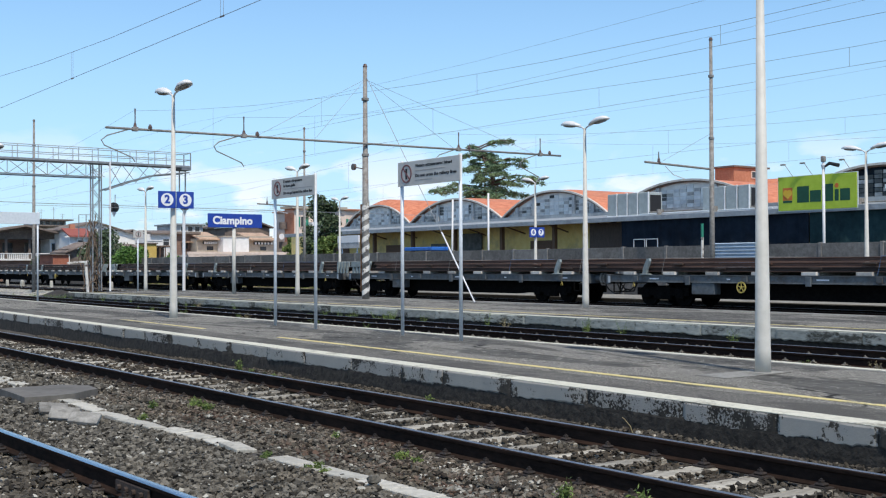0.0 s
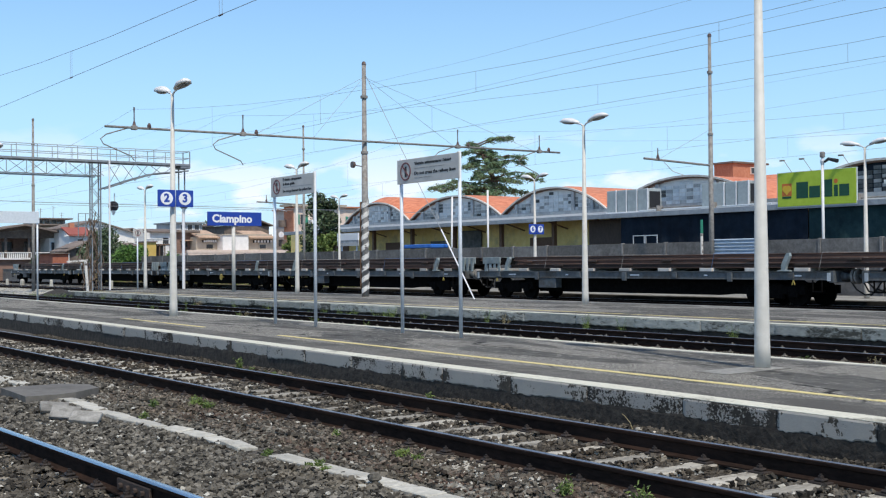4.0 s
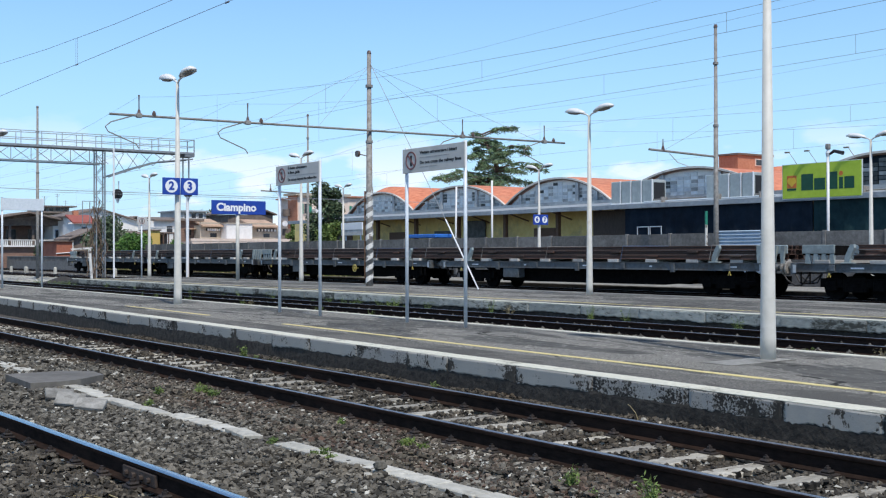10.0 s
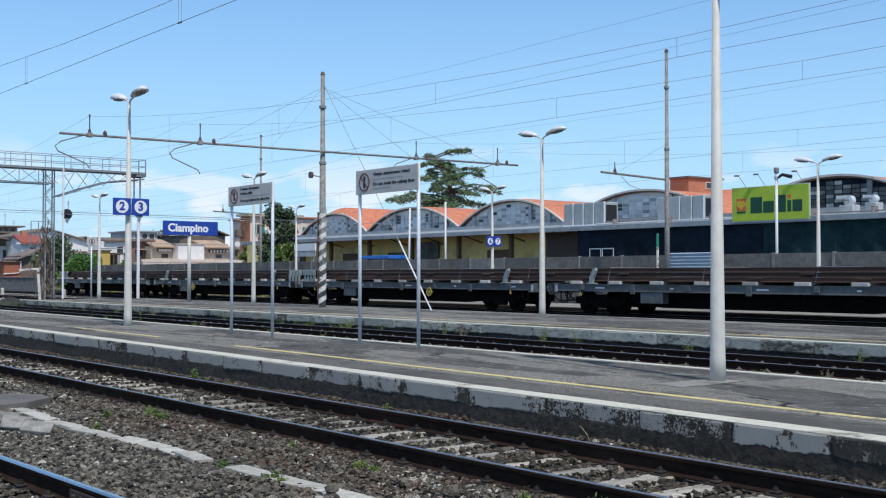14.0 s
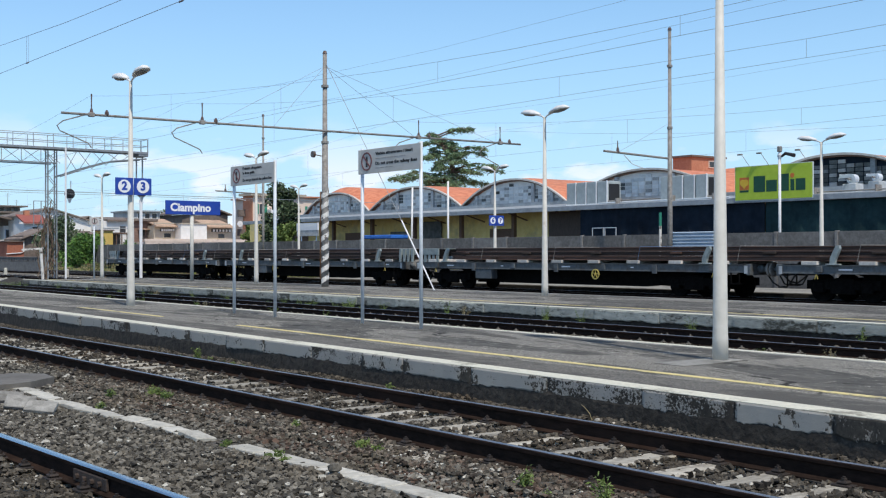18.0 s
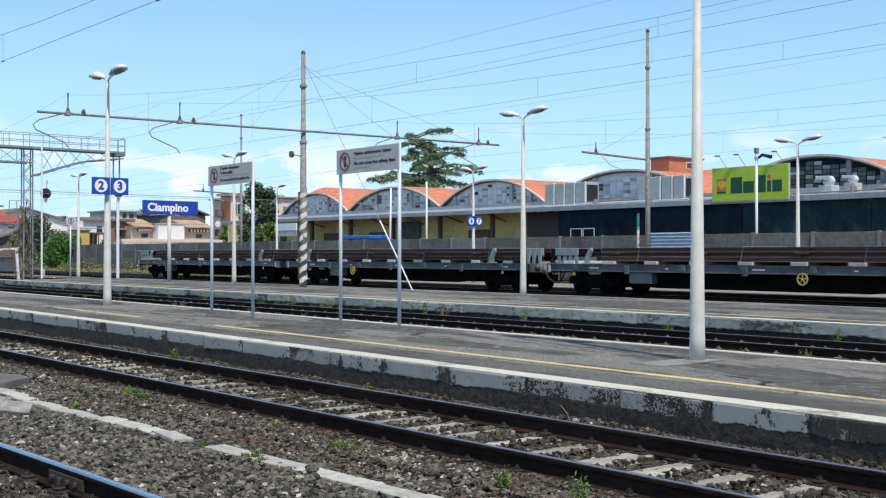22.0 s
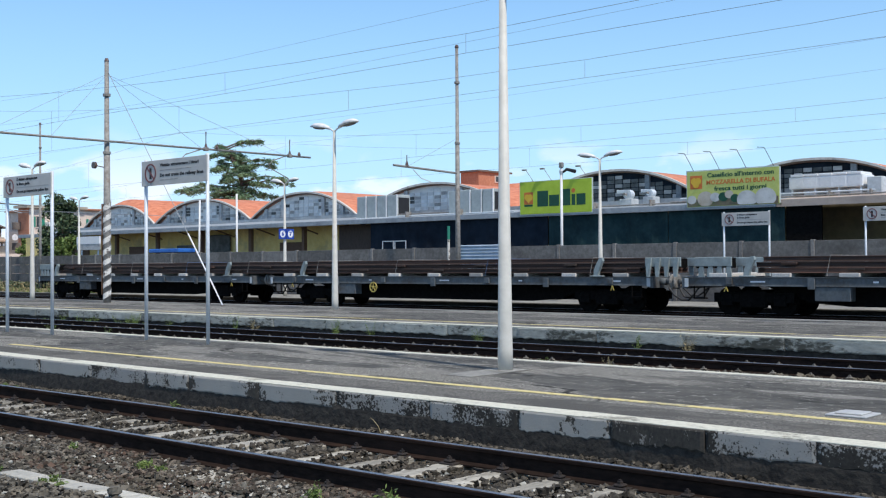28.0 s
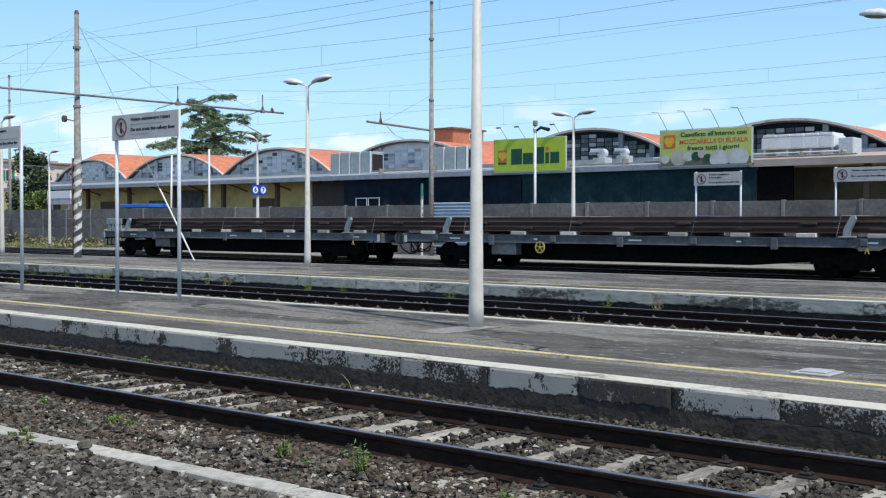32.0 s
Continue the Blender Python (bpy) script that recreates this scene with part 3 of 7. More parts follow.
# ---------------- mesh helpers ----------------
class Mesh:
    """Collects boxes, tubes, strips and prisms into one mesh."""

    def __init__(self):
        self.v, self.f, self.m = [], [], []

    def add(self, verts, faces, mi=0):
        k = len(self.v)
        self.v += [tuple(p) for p in verts]
        self.f += [tuple(i + k for i in q) for q in faces]
        self.m += [mi] * len(faces)
        return self

    def box(self, x0, x1, y0, y1, z0, z1, bevel=0.0, mi=0):
        b = bevel
        if not b:
            p = [(x, y, z) for z in (z0, z1) for x, y in ((x0, y0), (x1, y0), (x1, y1), (x0, y1))]
            return self.add(p, [(3, 2, 1, 0), (4, 5, 6, 7), (0, 1, 5, 4), (1, 2, 6, 5), (2, 3, 7, 6), (3, 0, 4, 7)], mi)
        rings = []
        for z, i in ((z0, b), (z0 + b, 0), (z1 - b, 0), (z1, b)):
            c = b * 0.999
            rings.append([(x0 + i + (c if not i else 0), y0 + i, z), (x1 - i - (c if not i else 0), y0 + i, z), (x1 - i, y0 + i + (c if not i else 0), z), (x1 - i, y1 - i - (c if not i else 0), z),
                          (x1 - i - (c if not i else 0), y1 - i, z), (x0 + i + (c if not i else 0), y1 - i, z), (x0 + i, y1 - i - (c if not i else 0), z), (x0 + i, y0 + i + (c if not i else 0), z)])
        return self.rings(rings, mi)

    def rings(self, rings, mi=0, caps=True):
        n, k = len(rings[0]), len(rings)
        f = [(r * n + i, r * n + (i + 1) % n, (r + 1) * n + (i + 1) % n, (r + 1) * n + i) for r in range(k - 1) for i in range(n)]
        if caps:
            f += [tuple(range(n - 1, -1, -1)), tuple((k - 1) * n + i for i in range(n))]
        return self.add([p for r in rings for p in r], f, mi)

    def tube(self, pts, r, n=8, mi=0):
        """A round bar along pts; r is one radius or one for each point."""
        pts = [Vector(p) for p in pts]
        rad = r if isinstance(r, (list, tuple)) else [r] * len(pts)
        rings = []
        for i, p in enumerate(pts):
            d = (pts[min(i + 1, len(pts) - 1)] - pts[max(i - 1, 0)]).normalized()
            u = d.cross(Vector((0, 0, 1)) if abs(d.z) < 0.9 else Vector((1, 0, 0))).normalized()
            w = d.cross(u)
            rings.append([p + rad[i] * (math.cos(a) * u + math.sin(a) * w) for a in (2 * math.pi * (j + 0.5) / n for j in range(n))])
        return self.rings(rings, mi)

    def bar(self, a, b, w, h, mi=0):
        """A square bar from a to b, w wide and h high."""
        a, b = Vector(a), Vector(b)
        d = (b - a).normalized()
        u = d.cross(Vector((0, 0, 1)) if abs(d.z) < 0.95 else Vector((0, 1, 0))).normalized()
        t = u.cross(d)
        return self.rings([[p + s * u * w / 2 + q * t * h / 2 for s, q in ((-1, -1), (1, -1), (1, 1), (-1, 1))] for p in (a, b)], mi)

    def prism(self, prof, x0, x1, mi=0):
        """A profile of (y, z) pairs drawn along x."""
        return self.rings([[(x, y, z) for y, z in prof] for x in (x0, x1)], mi)

    def disc(self, c, axis, r, t, n=16, mi=0, inner=0.0):
        """A flat disc or ring of thickness t about axis 'x', 'y' or 'z'."""
        def at(a, rr, s):
            p = (rr * math.cos(a), rr * math.sin(a))
            o = {"x": (s, p[0], p[1]), "y": (p[0], s, p[1]), "z": (p[0], p[1], s)}[axis]
            return (c[0] + o[0], c[1] + o[1], c[2] + o[2])
        ang = [2 * math.pi * i / n for i in range(n)]
        if not inner:
            return self.rings([[at(a, r, s) for a in ang] for s in (-t / 2, t / 2)], mi)
        k = [[at(a, r, -t / 2) for a in ang], [at(a, r, t / 2) for a in ang], [at(a, inner, t / 2) for a in ang], [at(a, inner, -t / 2) for a in ang]]
        k.append(k[0])
        return self.rings(k, mi, caps=False)

    def data(self, name, mats, smooth=False):
        me = bpy.data.meshes.new(name)
        me.from_pydata(self.v, [], self.f)
        for m in mats if isinstance(mats, (list, tuple)) else [mats]:
            me.materials.append(m)
        if len(me.materials) > 1:
            me.polygons.foreach_set("material_index", self.m)
        if smooth:
            me.polygons.foreach_set("use_smooth", [True] * len(me.polygons))
        bm = bmesh.new()
        bm.from_mesh(me)
        bmesh.ops.recalc_face_normals(bm, faces=bm.faces)
        bm.to_mesh(me)
        bm.free()
        return me


def part(name, mesh, material, parent, label="", m=None, smooth=False):
    """Links a mesh as one object under a thing or a part."""
    ob = new(name, mesh.data(name, material, smooth) if isinstance(mesh, Mesh) else mesh)
    ob.parent = parent
    if m:
        ob.matrix_basis = m
    return tagged(ob, label) if label else ob


def thing(name, label, category, m=None, group="", kind=""):
    ob = new(name)
    ob.empty_display_size = 0.2
    if m:
        ob.matrix_basis = m
    return tagged(ob, label, category, group, kind)


def solid(name, mesh, material, label, category, kind="structure", m=None, smooth=False):
    ob = new(name, mesh.data(name, material, smooth))
    if m:
        ob.matrix_basis = m
    return tagged(ob, label, category, "", kind)


def lettering(name, text, size, material, parent, m, width=0.0, bold=0.0, label=""):
    """Flat raised letters, turned into a mesh; width stretches the line to that many metres."""
    cu = bpy.data.curves.new(name, "FONT")
    cu.body, cu.size, cu.extrude, cu.offset = text, size, 0.003, bold
    cu.align_x, cu.align_y, cu.resolution_u = "CENTER", "CENTER", 3
    tmp = new(name, cu)
    me = bpy.data.meshes.new_from_object(tmp.evaluated_get(bpy.context.evaluated_depsgraph_get()))
    bpy.data.objects.remove(tmp)
    xs = [v.co.x for v in me.vertices]
    if width and xs:
        k = width / (max(xs) - min(xs))
        for v in me.vertices:
            v.co.x *= k
    me.materials.clear()
    me.materials.append(material)
    return part(name, me, None, parent, label, m)


FACE_X = pose(0, 0, 0, 90, 0, 90)     # letters that face +x
FACE_NY = pose(0, 0, 0, 90, 0, 0)     # letters that face -y


def at(x, y, z, turn=None):
    return Matrix.Translation((x, y, z)) @ turn if turn else Matrix.Translation((x, y, z))


# ---------------- ground, tracks, platforms ----------------
def zp(x):
    """Height of the first island platform, which falls slightly along its length."""
    return 0.19 - 0.004 * x


def edge_y(x):
    return 8.79 - 0.0083 * x


def back_y(x):
    return 13.75 + 0.023 * x


gx = [-1500, -400, -150, -120] + list(range(-110, 21, 5)) + [60, 400, 1500]
gy = [-1500, -300, -60, -10, 0, 3, 6, 9, 14, 19, 27, 33, 37, 42, 60, 90, 150, 400, 1500]
g = Mesh()
g.add([(x, y, -0.215 + 0.008 * noise.noise((x * 0.3, y * 0.4, 1))) for y in gy for x in gx],
      [(j * len(gx) + i, j * len(gx) + i + 1, (j + 1) * len(gx) + i + 1, (j + 1) * len(gx) + i) for j in range(len(gy) - 1) for i in range(len(gx) - 1)])
solid("ground", g, M_BALLAST, "brown and grey railway ballast ground between the tracks", "ground")

RAIL = [(-0.075, -0.172), (0.075, -0.172), (0.075, -0.16), (0.014, -0.142), (0.010, -0.05), (0.034, -0.038), (0.036, -0.012), (0.030, -0.003), (0.014, 0.0), (-0.014, 0.0), (-0.030, -0.003), (-0.036, -0.012), (-0.034, -0.038), (-0.010, -0.05), (-0.014, -0.142), (-0.075, -0.16)]


def straight(x):
    return 0.0


def train_curve(x):
    d = max(0.0, -(x + 35))
    return 1.3 * (1 - math.exp(-(d / 45) ** 2))


def near_curve(x):
    return 0.035 * (x + 6.4)


def duct_y(x):
    if x < -12.9:
        return 4.95 + 0.016 * max(0.0, -x - 13)
    if x < -11.3:
        return 4.95 + 0.075 * (x + 12.9)
    return 5.065 + 0.034 * (x + 11.3)


def rail_mesh(yc, x0, x1, z0, curve, step, bright):
    m = Mesh()
    xs = [x0 + (x1 - x0) * i / step for i in range(step + 1)]
    n = len(RAIL)
    m.v = [(x, yc + curve(x) + y, z0 + z) for x in xs for y, z in RAIL]
    for k in range(step):
        for i in range(n):
            m.f.append((k * n + i, k * n + (i + 1) % n, (k + 1) * n + (i + 1) % n, (k + 1) * n + i))
            m.m.append(1 if i in bright else 0)
    return m


def sleeper_mesh():
    m = Mesh()
    m.box(-0.12, 0.12, -1.28, 1.28, -0.12, 0.0, 0.012)
    return m.data("sleeper", M_SLEEPER)


def clip_mesh(mat):
    m = Mesh()
    m.box(-0.085, 0.085, -0.055, 0.055, 0.0, 0.02, 0.005)
    m.box(-0.045, 0.045, -0.04, 0.045, 0.02, 0.046, 0.01)
    m.tube([(0, 0, 0.046), (0, 0, 0.066)], 0.026, 6)
    m.tube([(0, 0, 0.066), (0, 0, 0.08)], 0.013, 6)
    return m.data("fastener", mat)


SLEEPER, CLIP, CLIP_PALE = sleeper_mesh(), clip_mesh(M_FASTENER), clip_mesh(M_FASTENER_PALE)


def track(name, label, yc, x0, x1, z0, top, sleepers=(), clips=(), curve=straight, phase=0.0, sunk=0.0, clip=CLIP):
    t = thing(name, label, "railway track", kind="structure")
    step = 1 if curve is straight else 40
    for s in (-0.7535, 0.7535):
        part("rail", rail_mesh(yc + s, x0, x1, z0, curve, step, (7, 8, 9, 10) if top is M_RAILTOP else (8, 9)), [M_RAIL, top], t)
    far = Mesh()
    x = x0 + phase
    while x < x1:
        if sleepers and sleepers[0] < x < sleepers[1]:
            ob = part("sleeper", SLEEPER, None, t, m=pose(x, yc + curve(x) + random.uniform(-0.03, 0.03), z0 - 0.166 - sunk, 0, 0, random.uniform(-0.8, 0.8)))
        else:
            far.box(x - 0.12, x + 0.12, yc + curve(x) - 1.28, yc + curve(x) + 1.28, z0 - 0.28 - sunk, z0 - 0.166 - sunk)
        if clips and clips[0] < x < clips[1]:
            for s in (-0.7535, 0.7535):
                for q in (-0.115, 0.115):
                    part("fastener", clip, None, t, m=pose(x + random.uniform(-0.01, 0.01), yc + curve(x) + s + q, z0 - 0.168))
        x += 0.605
    if far.f:
        tagged(part("far_sleepers", far, M_SLEEPER, t), kind="stuff")
    return t


near = track("track_near", "railway track with a polished rail in ballast", 2.607, -45, 12, 0.0, M_RAILTOP, (-14, -3), (-12, -4), curve=near_curve, phase=0.21, sunk=0.035)
joint = Mesh().box(-0.31, 0.31, -0.042, -0.016, -0.145, -0.052, 0.005)
for x in (-0.21, -0.07, 0.07, 0.21):
    joint.tube([(x, -0.07, -0.1), (x, -0.04, -0.1)], 0.022, 6)
part("fishplate", joint, M_CLIP, near, "rusty joint plate on the rail", m=pose(-8.55, 3.3605 + near_curve(-8.55), 0, 0, 0, 2))
track("track_second", "railway track with dark rusty rails beside the platform", 7.18, -130, 14, 0.0, M_RAILTOP_DULL, (-34, 3), (-26, 0), phase=0.34)
track("track_third", "railway track with rusty rails between the platforms", 17.65, -140, 30, 0.06, M_RAILTOP_DULL, (-40, -2), (-40, -3), phase=0.1, clip=CLIP_PALE)
track("track_fourth", "railway track behind the second platform", 27.75, -140, 40, 0.0, M_RAILTOP_DULL)
track("track_train", "railway track that carries the freight train", 34.4, -190, 60, 0.0, M_RAILTOP_DULL, curve=train_curve)

# first island platform
plat = thing("platform_first", "island platform of worn asphalt with a concrete edge", "platform", kind="structure")
xs = [8 - 4 * i for i in range(30)]
fine_xs = [8 - 0.25 * i for i in range(464)]
pl = Mesh()
pl.rings([[(x, edge_y(x) + 0.35, -0.35), (x, back_y(x) - 0.3, -0.35), (x, back_y(x) - 0.3, zp(x)), (x, edge_y(x) + 0.35, zp(x))] for x in xs])
part("asphalt_surface", pl, M_ASPHALT, plat)
pl = Mesh()
pl.rings([[(x, back_y(x) - 0.297, -0.4), (x, back_y(x), -0.4), (x, back_y(x), zp(x) + 0.004), (x, back_y(x) - 0.297, zp(x) + 0.004)] for x in xs])
part("back_edge", pl, M_CONC, plat)
pl = Mesh()
pl.rings([[(x, back_y(x) - 0.2, zp(x) + 0.002), (x, back_y(x) - 0.03, zp(x) + 0.002), (x, back_y(x) - 0.03, zp(x) + 0.009), (x, back_y(x) - 0.2, zp(x) + 0.009)] for x in xs])
part("back_line", pl, M_WHITE_LINE, plat, "worn white painted line")
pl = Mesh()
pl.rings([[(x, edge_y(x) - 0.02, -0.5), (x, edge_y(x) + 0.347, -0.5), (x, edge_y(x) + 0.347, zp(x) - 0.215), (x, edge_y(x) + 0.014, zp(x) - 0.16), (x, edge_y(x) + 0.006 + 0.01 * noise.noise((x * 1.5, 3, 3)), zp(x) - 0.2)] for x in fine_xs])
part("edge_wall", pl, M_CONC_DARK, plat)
for name, a, b, mat, start, end in (("white_line", 0.015, 0.325, M_WHITE_LINE, 9, -200), ("yellow_line", 1.285, 1.41, M_YELLOW_LINE, 9, -19.7), ("yellow_line", 1.29, 1.4, M_YELLOW_LINE, -23.0, -28.2)):
    pl = Mesh()
    run = [x for x in fine_xs if end <= x <= start]
    worn = [0.022 * noise.noise((x * 0.9, b * 7, 2)) + random.uniform(-0.006, 0.006) for x in run]
    pl.rings([[(x, edge_y(x) + a, zp(x) - 0.002), (x, edge_y(x) + b + w, zp(x) - 0.002), (x, edge_y(x) + b + w, zp(x) + 0.005), (x, edge_y(x) + a, zp(x) + 0.005)] for x, w in zip(run, worn)])
    part(name, pl, mat, plat, "worn white painted line" if name == "white_line" else "worn yellow painted line")


def coping_mesh(seed, mat):
    """A kerb stone with a rounded nose and a chipped lower edge."""
    r = np.random.default_rng(seed)
    rings = []
    for j in range(31):
        x = -0.645 + 1.29 * j / 30
        end = 0.008 if j in (0, 30) else 0.0
        low = -0.2 - 0.03 * noise.noise((x * 2.3, seed * 3.1, 0)) + 0.02 * noise.noise((x * 11, seed, 2)) + r.uniform(-0.009, 0.009)
        nose = 0.006 * noise.noise((x * 4, seed, 5))
        rings.append([(x, 0.345, low), (x, 0.012 + end + nose, low), (x, end + nose, low + 0.02), (x, end + nose, -0.02), (x, 0.006 + end, -0.006), (x, 0.02 + end, -0.001), (x, 0.345, -0.001)])
    return Mesh().rings(rings).data("coping_stone", mat)


COPES = [[coping_mesh(k + 5 * j, mt) for k in range(5)] for j, mt in enumerate((M_COPING, M_COPING_STAINED, M_COPING_BARE))]
# joints of the stones, and the state of each: 0 painted, 1 lichened, 2 broken
JOINTS = [5.25, 3.95, 2.65, 1.35, 0.05, -1.25, -2.55, -3.85, -4.84, -5.8, -6.87, -8.05, -9.48, -10.85, -12.27, -13.25, -14.61]
while JOINTS[-1] > -47:
    JOINTS.append(JOINTS[-1] - random.uniform(1.2, 1.5))
STATE = "00000111201100010000010000100000100000"
slope = math.degrees(math.atan(0.004))
for nth, (xa, xb) in enumerate(zip(JOINTS, JOINTS[1:])):
    x = (xa + xb) / 2
    ob = part("coping_stone", COPES[int(STATE[nth % 38])][nth % 5], None, plat, m=pose(x, edge_y(x) + random.uniform(-0.012, 0.012), zp(x) + random.uniform(-0.004, 0.003), 0, slope, -0.476) @ Matrix.Diagonal(((xa - xb - 0.012) / 1.29, 1, 1, 1)))
far = Mesh()
far.rings([[(x, edge_y(x), zp(x) - 0.21), (x, edge_y(x) + 0.345, zp(x) - 0.21), (x, edge_y(x) + 0.345, zp(x)), (x, edge_y(x), zp(x))] for x in (-47.8, -108)])
part("far_coping", far, M_COPING_GREEN, plat)
strip = Mesh()
strip.rings([[(x, edge_y(x) + 0.352, zp(x) - 0.002), (x, edge_y(x) + 1.02 + 0.22 * noise.noise((x * 0.35, 4, 4)), zp(x) - 0.002), (x, edge_y(x) + 1.02 + 0.22 * noise.noise((x * 0.35, 4, 4)), zp(x) + 0.003), (x, edge_y(x) + 0.352, zp(x) + 0.003)] for x in fine_xs])
part("resurfaced_strip", strip, M_ASPHALT_DARK, plat)

# second island platform, with a ramped end
plat3 = thing("platform_second", "further island platform of asphalt with a white edge", "platform", kind="structure")
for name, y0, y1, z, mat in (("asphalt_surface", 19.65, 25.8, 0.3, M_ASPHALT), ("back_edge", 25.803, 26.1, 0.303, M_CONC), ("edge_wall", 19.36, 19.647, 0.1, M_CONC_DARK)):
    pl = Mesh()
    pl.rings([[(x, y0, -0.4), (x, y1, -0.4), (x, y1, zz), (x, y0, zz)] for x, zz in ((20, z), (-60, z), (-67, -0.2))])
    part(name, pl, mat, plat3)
COPE3 = [coping_mesh(40 + k, M_COPING_GREEN) for k in range(5)]
x = 4.0
while x > -60:
    part("coping_stone", COPE3[random.randrange(5)], None, plat3, m=pose(x, 19.3 + random.uniform(-0.012, 0.012), 0.3) @ Matrix.Diagonal((1.99 / 1.29, 1, 1.1, 1)))
    x -= 2.0
for name, a, b, mat in (("white_line", 19.31, 19.6, M_WHITE_LINE), ("yellow_line", 20.5, 20.62, M_YELLOW_LINE)):
    part(name, Mesh().box(-60, 20, a, b, 0.298, 0.318 if a < 20 else 0.306), mat, plat3)

# third island platform beyond the train
plat4 = thing("platform_third", "pale platform surface beyond the freight train", "platform", kind="structure")
pl = Mesh()
pl.rings([[(x, 36.1 + train_curve(x), -0.4), (x, 40.6 + train_curve(x) * 0.6, -0.4), (x, 40.6 + train_curve(x) * 0.6, 0.15), (x, 36.1 + train_curve(x), 0.15)] for x in (30, -35, -60, -85, -110)])
part("surface", pl, M_CONC, plat4)
# face in dark concrete, which paints in the shade beside the train
pl = Mesh()
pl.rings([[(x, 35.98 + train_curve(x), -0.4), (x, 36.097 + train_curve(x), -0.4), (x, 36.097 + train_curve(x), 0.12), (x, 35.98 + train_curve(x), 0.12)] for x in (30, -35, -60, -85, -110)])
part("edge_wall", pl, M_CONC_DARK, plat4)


# cable duct, broken lids and the slab by the duct
def lid_mesh():
    m = Mesh()
    m.box(-0.24, 0.24, -0.108, 0.108, -0.05, 0.0, 0.008)
    return m.data("lid", M_DUCT)


LID = lid_mesh()
duct = thing("cable_duct", "pale concrete cable duct lids laid in the ballast", "cable duct")
x = -15.45
while x < -1.5:
    loose = 1.0 if x < -9.6 else 0.3
    if not -10.02 < x < -9.52:
        part("lid", LID, None, duct, m=pose(x, duct_y(x) + loose * random.uniform(-0.03, 0.03), -0.176 + loose * random.uniform(-0.014, 0.01), loose * random.uniform(-5, 5), loose * random.uniform(-2, 2), 2 + loose * random.uniform(-6, 6)))
    x += 0.497
x = -18.3
while x > -30:
    part("lid", LID, None, duct, m=pose(x, 5.1 + random.uniform(-0.05, 0.05), -0.17, random.uniform(-3, 3), 0, random.uniform(-5, 5)))
    x -= 0.505
slab = Mesh()
outline = [(-17.0, 4.5), (-15.63, 4.46), (-15.6, 4.87), (-15.72, 5.16), (-16.12, 5.62), (-16.67, 5.66), (-17.02, 5.33)]
slab.rings([[(x, y, z) for x, y in outline] for z in (-0.24, -0.11)])
solid("concrete_slab", slab, M_SLAB, "flat brown-grey concrete slab lying in the ballast", "slab", kind="")
for x, y, tilt, turn in ((-14.25, 4.42, 28, 80), (-13.66, 4.36, 34, 62), (-13.12, 4.42, 26, 55)):
    solid("broken_lid", Mesh().box(-0.17, 0.17, -0.105, 0.105, -0.05, 0.0, 0.008), M_LIDSHADE, "broken grey concrete duct lid lying tilted on ballast", "duct lid", kind="", m=pose(x, y, -0.1, tilt, 6, turn))

# inspection cover on the platform
hatch = thing("inspection_cover", "pale grey steel inspection cover on the platform", "hatch", at(-4.25, 10.57, zp(-4.25)))
part("frame", Mesh().box(-0.19, 0.19, -0.19, 0.19, 0.0, 0.02, 0.006), M_HATCH, hatch)
part("lid", Mesh().box(-0.13, 0.13, -0.13, 0.13, 0.02, 0.035, 0.008), M_HATCH, hatch)


# ---------------- lamps, masts, signs ----------------
def lamp(x, y, z, group="platform lamps", top=5.7):
    t = thing("street_lamp", "cream steel platform lamp with two grey heads", "lamp post", at(x, y, z), group)
    part("base_plate", Mesh().box(-0.2, 0.2, -0.2, 0.2, 0.0, 0.012, 0.004), M_CONC, t)
    part("pole", Mesh().tube([(0, 0, 0), (0, 0, 0.3), (0, 0, 0.32), (0, 0, top)], [0.105, 0.102, 0.1, 0.042], 14), M_LAMP, t, smooth=True)
    for s in (-1, 1):
        part("arm", Mesh().tube([(0, 0, top - 0.05), (s * 0.12, 0, top + 0.04), (s * 0.38, 0, top + 0.1)], 0.026, 8), M_HEAD, t)
        h = Mesh()
        secs = []
        for u, w, hh in ((0.22, 0.06, 0.05), (0.36, 0.12, 0.1), (0.58, 0.17, 0.15), (0.85, 0.16, 0.13), (1.02, 0.08, 0.05)):
            c = top + 0.1 + 0.13 * (u - 0.3)
            secs.append([(s * u, w * math.cos(a), c + hh * max(0, math.sin(a)) - 0.012 * (math.sin(a) < 0)) for a in (2 * math.pi * k / 10 for k in range(10))])
        h.rings(secs)
        hd = part("head", h, M_HEAD, t, smooth=True)
        d = Mesh()
        d.rings([[(s * u, w * math.cos(a), top + 0.085 + 0.13 * (u - 0.3) - 0.05 * max(0, -math.sin(a)) * k) for a in (2 * math.pi * j / 10 for j in range(10))] for u, w, k in ((0.46, 0.06, 0.6), (0.6, 0.11, 1), (0.8, 0.11, 1), (0.92, 0.06, 0.6))])
        part("diffuser", d, M_LENS, hd, "dark grey glass diffuser")
    return t


front = lamp(-9.525, 12.0, zp(-9.5))
for x, y, z in ((-27.7, 11.6, zp(-27.7)), (-25.5, 38.2, 0.15), (-44.6, 38.2, 0.15), (-64.4, 38.4, 0.15)):
    copy_thing(front, at(x, y, z))
lamp(-42.9, 11.1, zp(-42.9), top=5.38)
lower = lamp(-25.9, 24.2, 0.3, top=5.53)
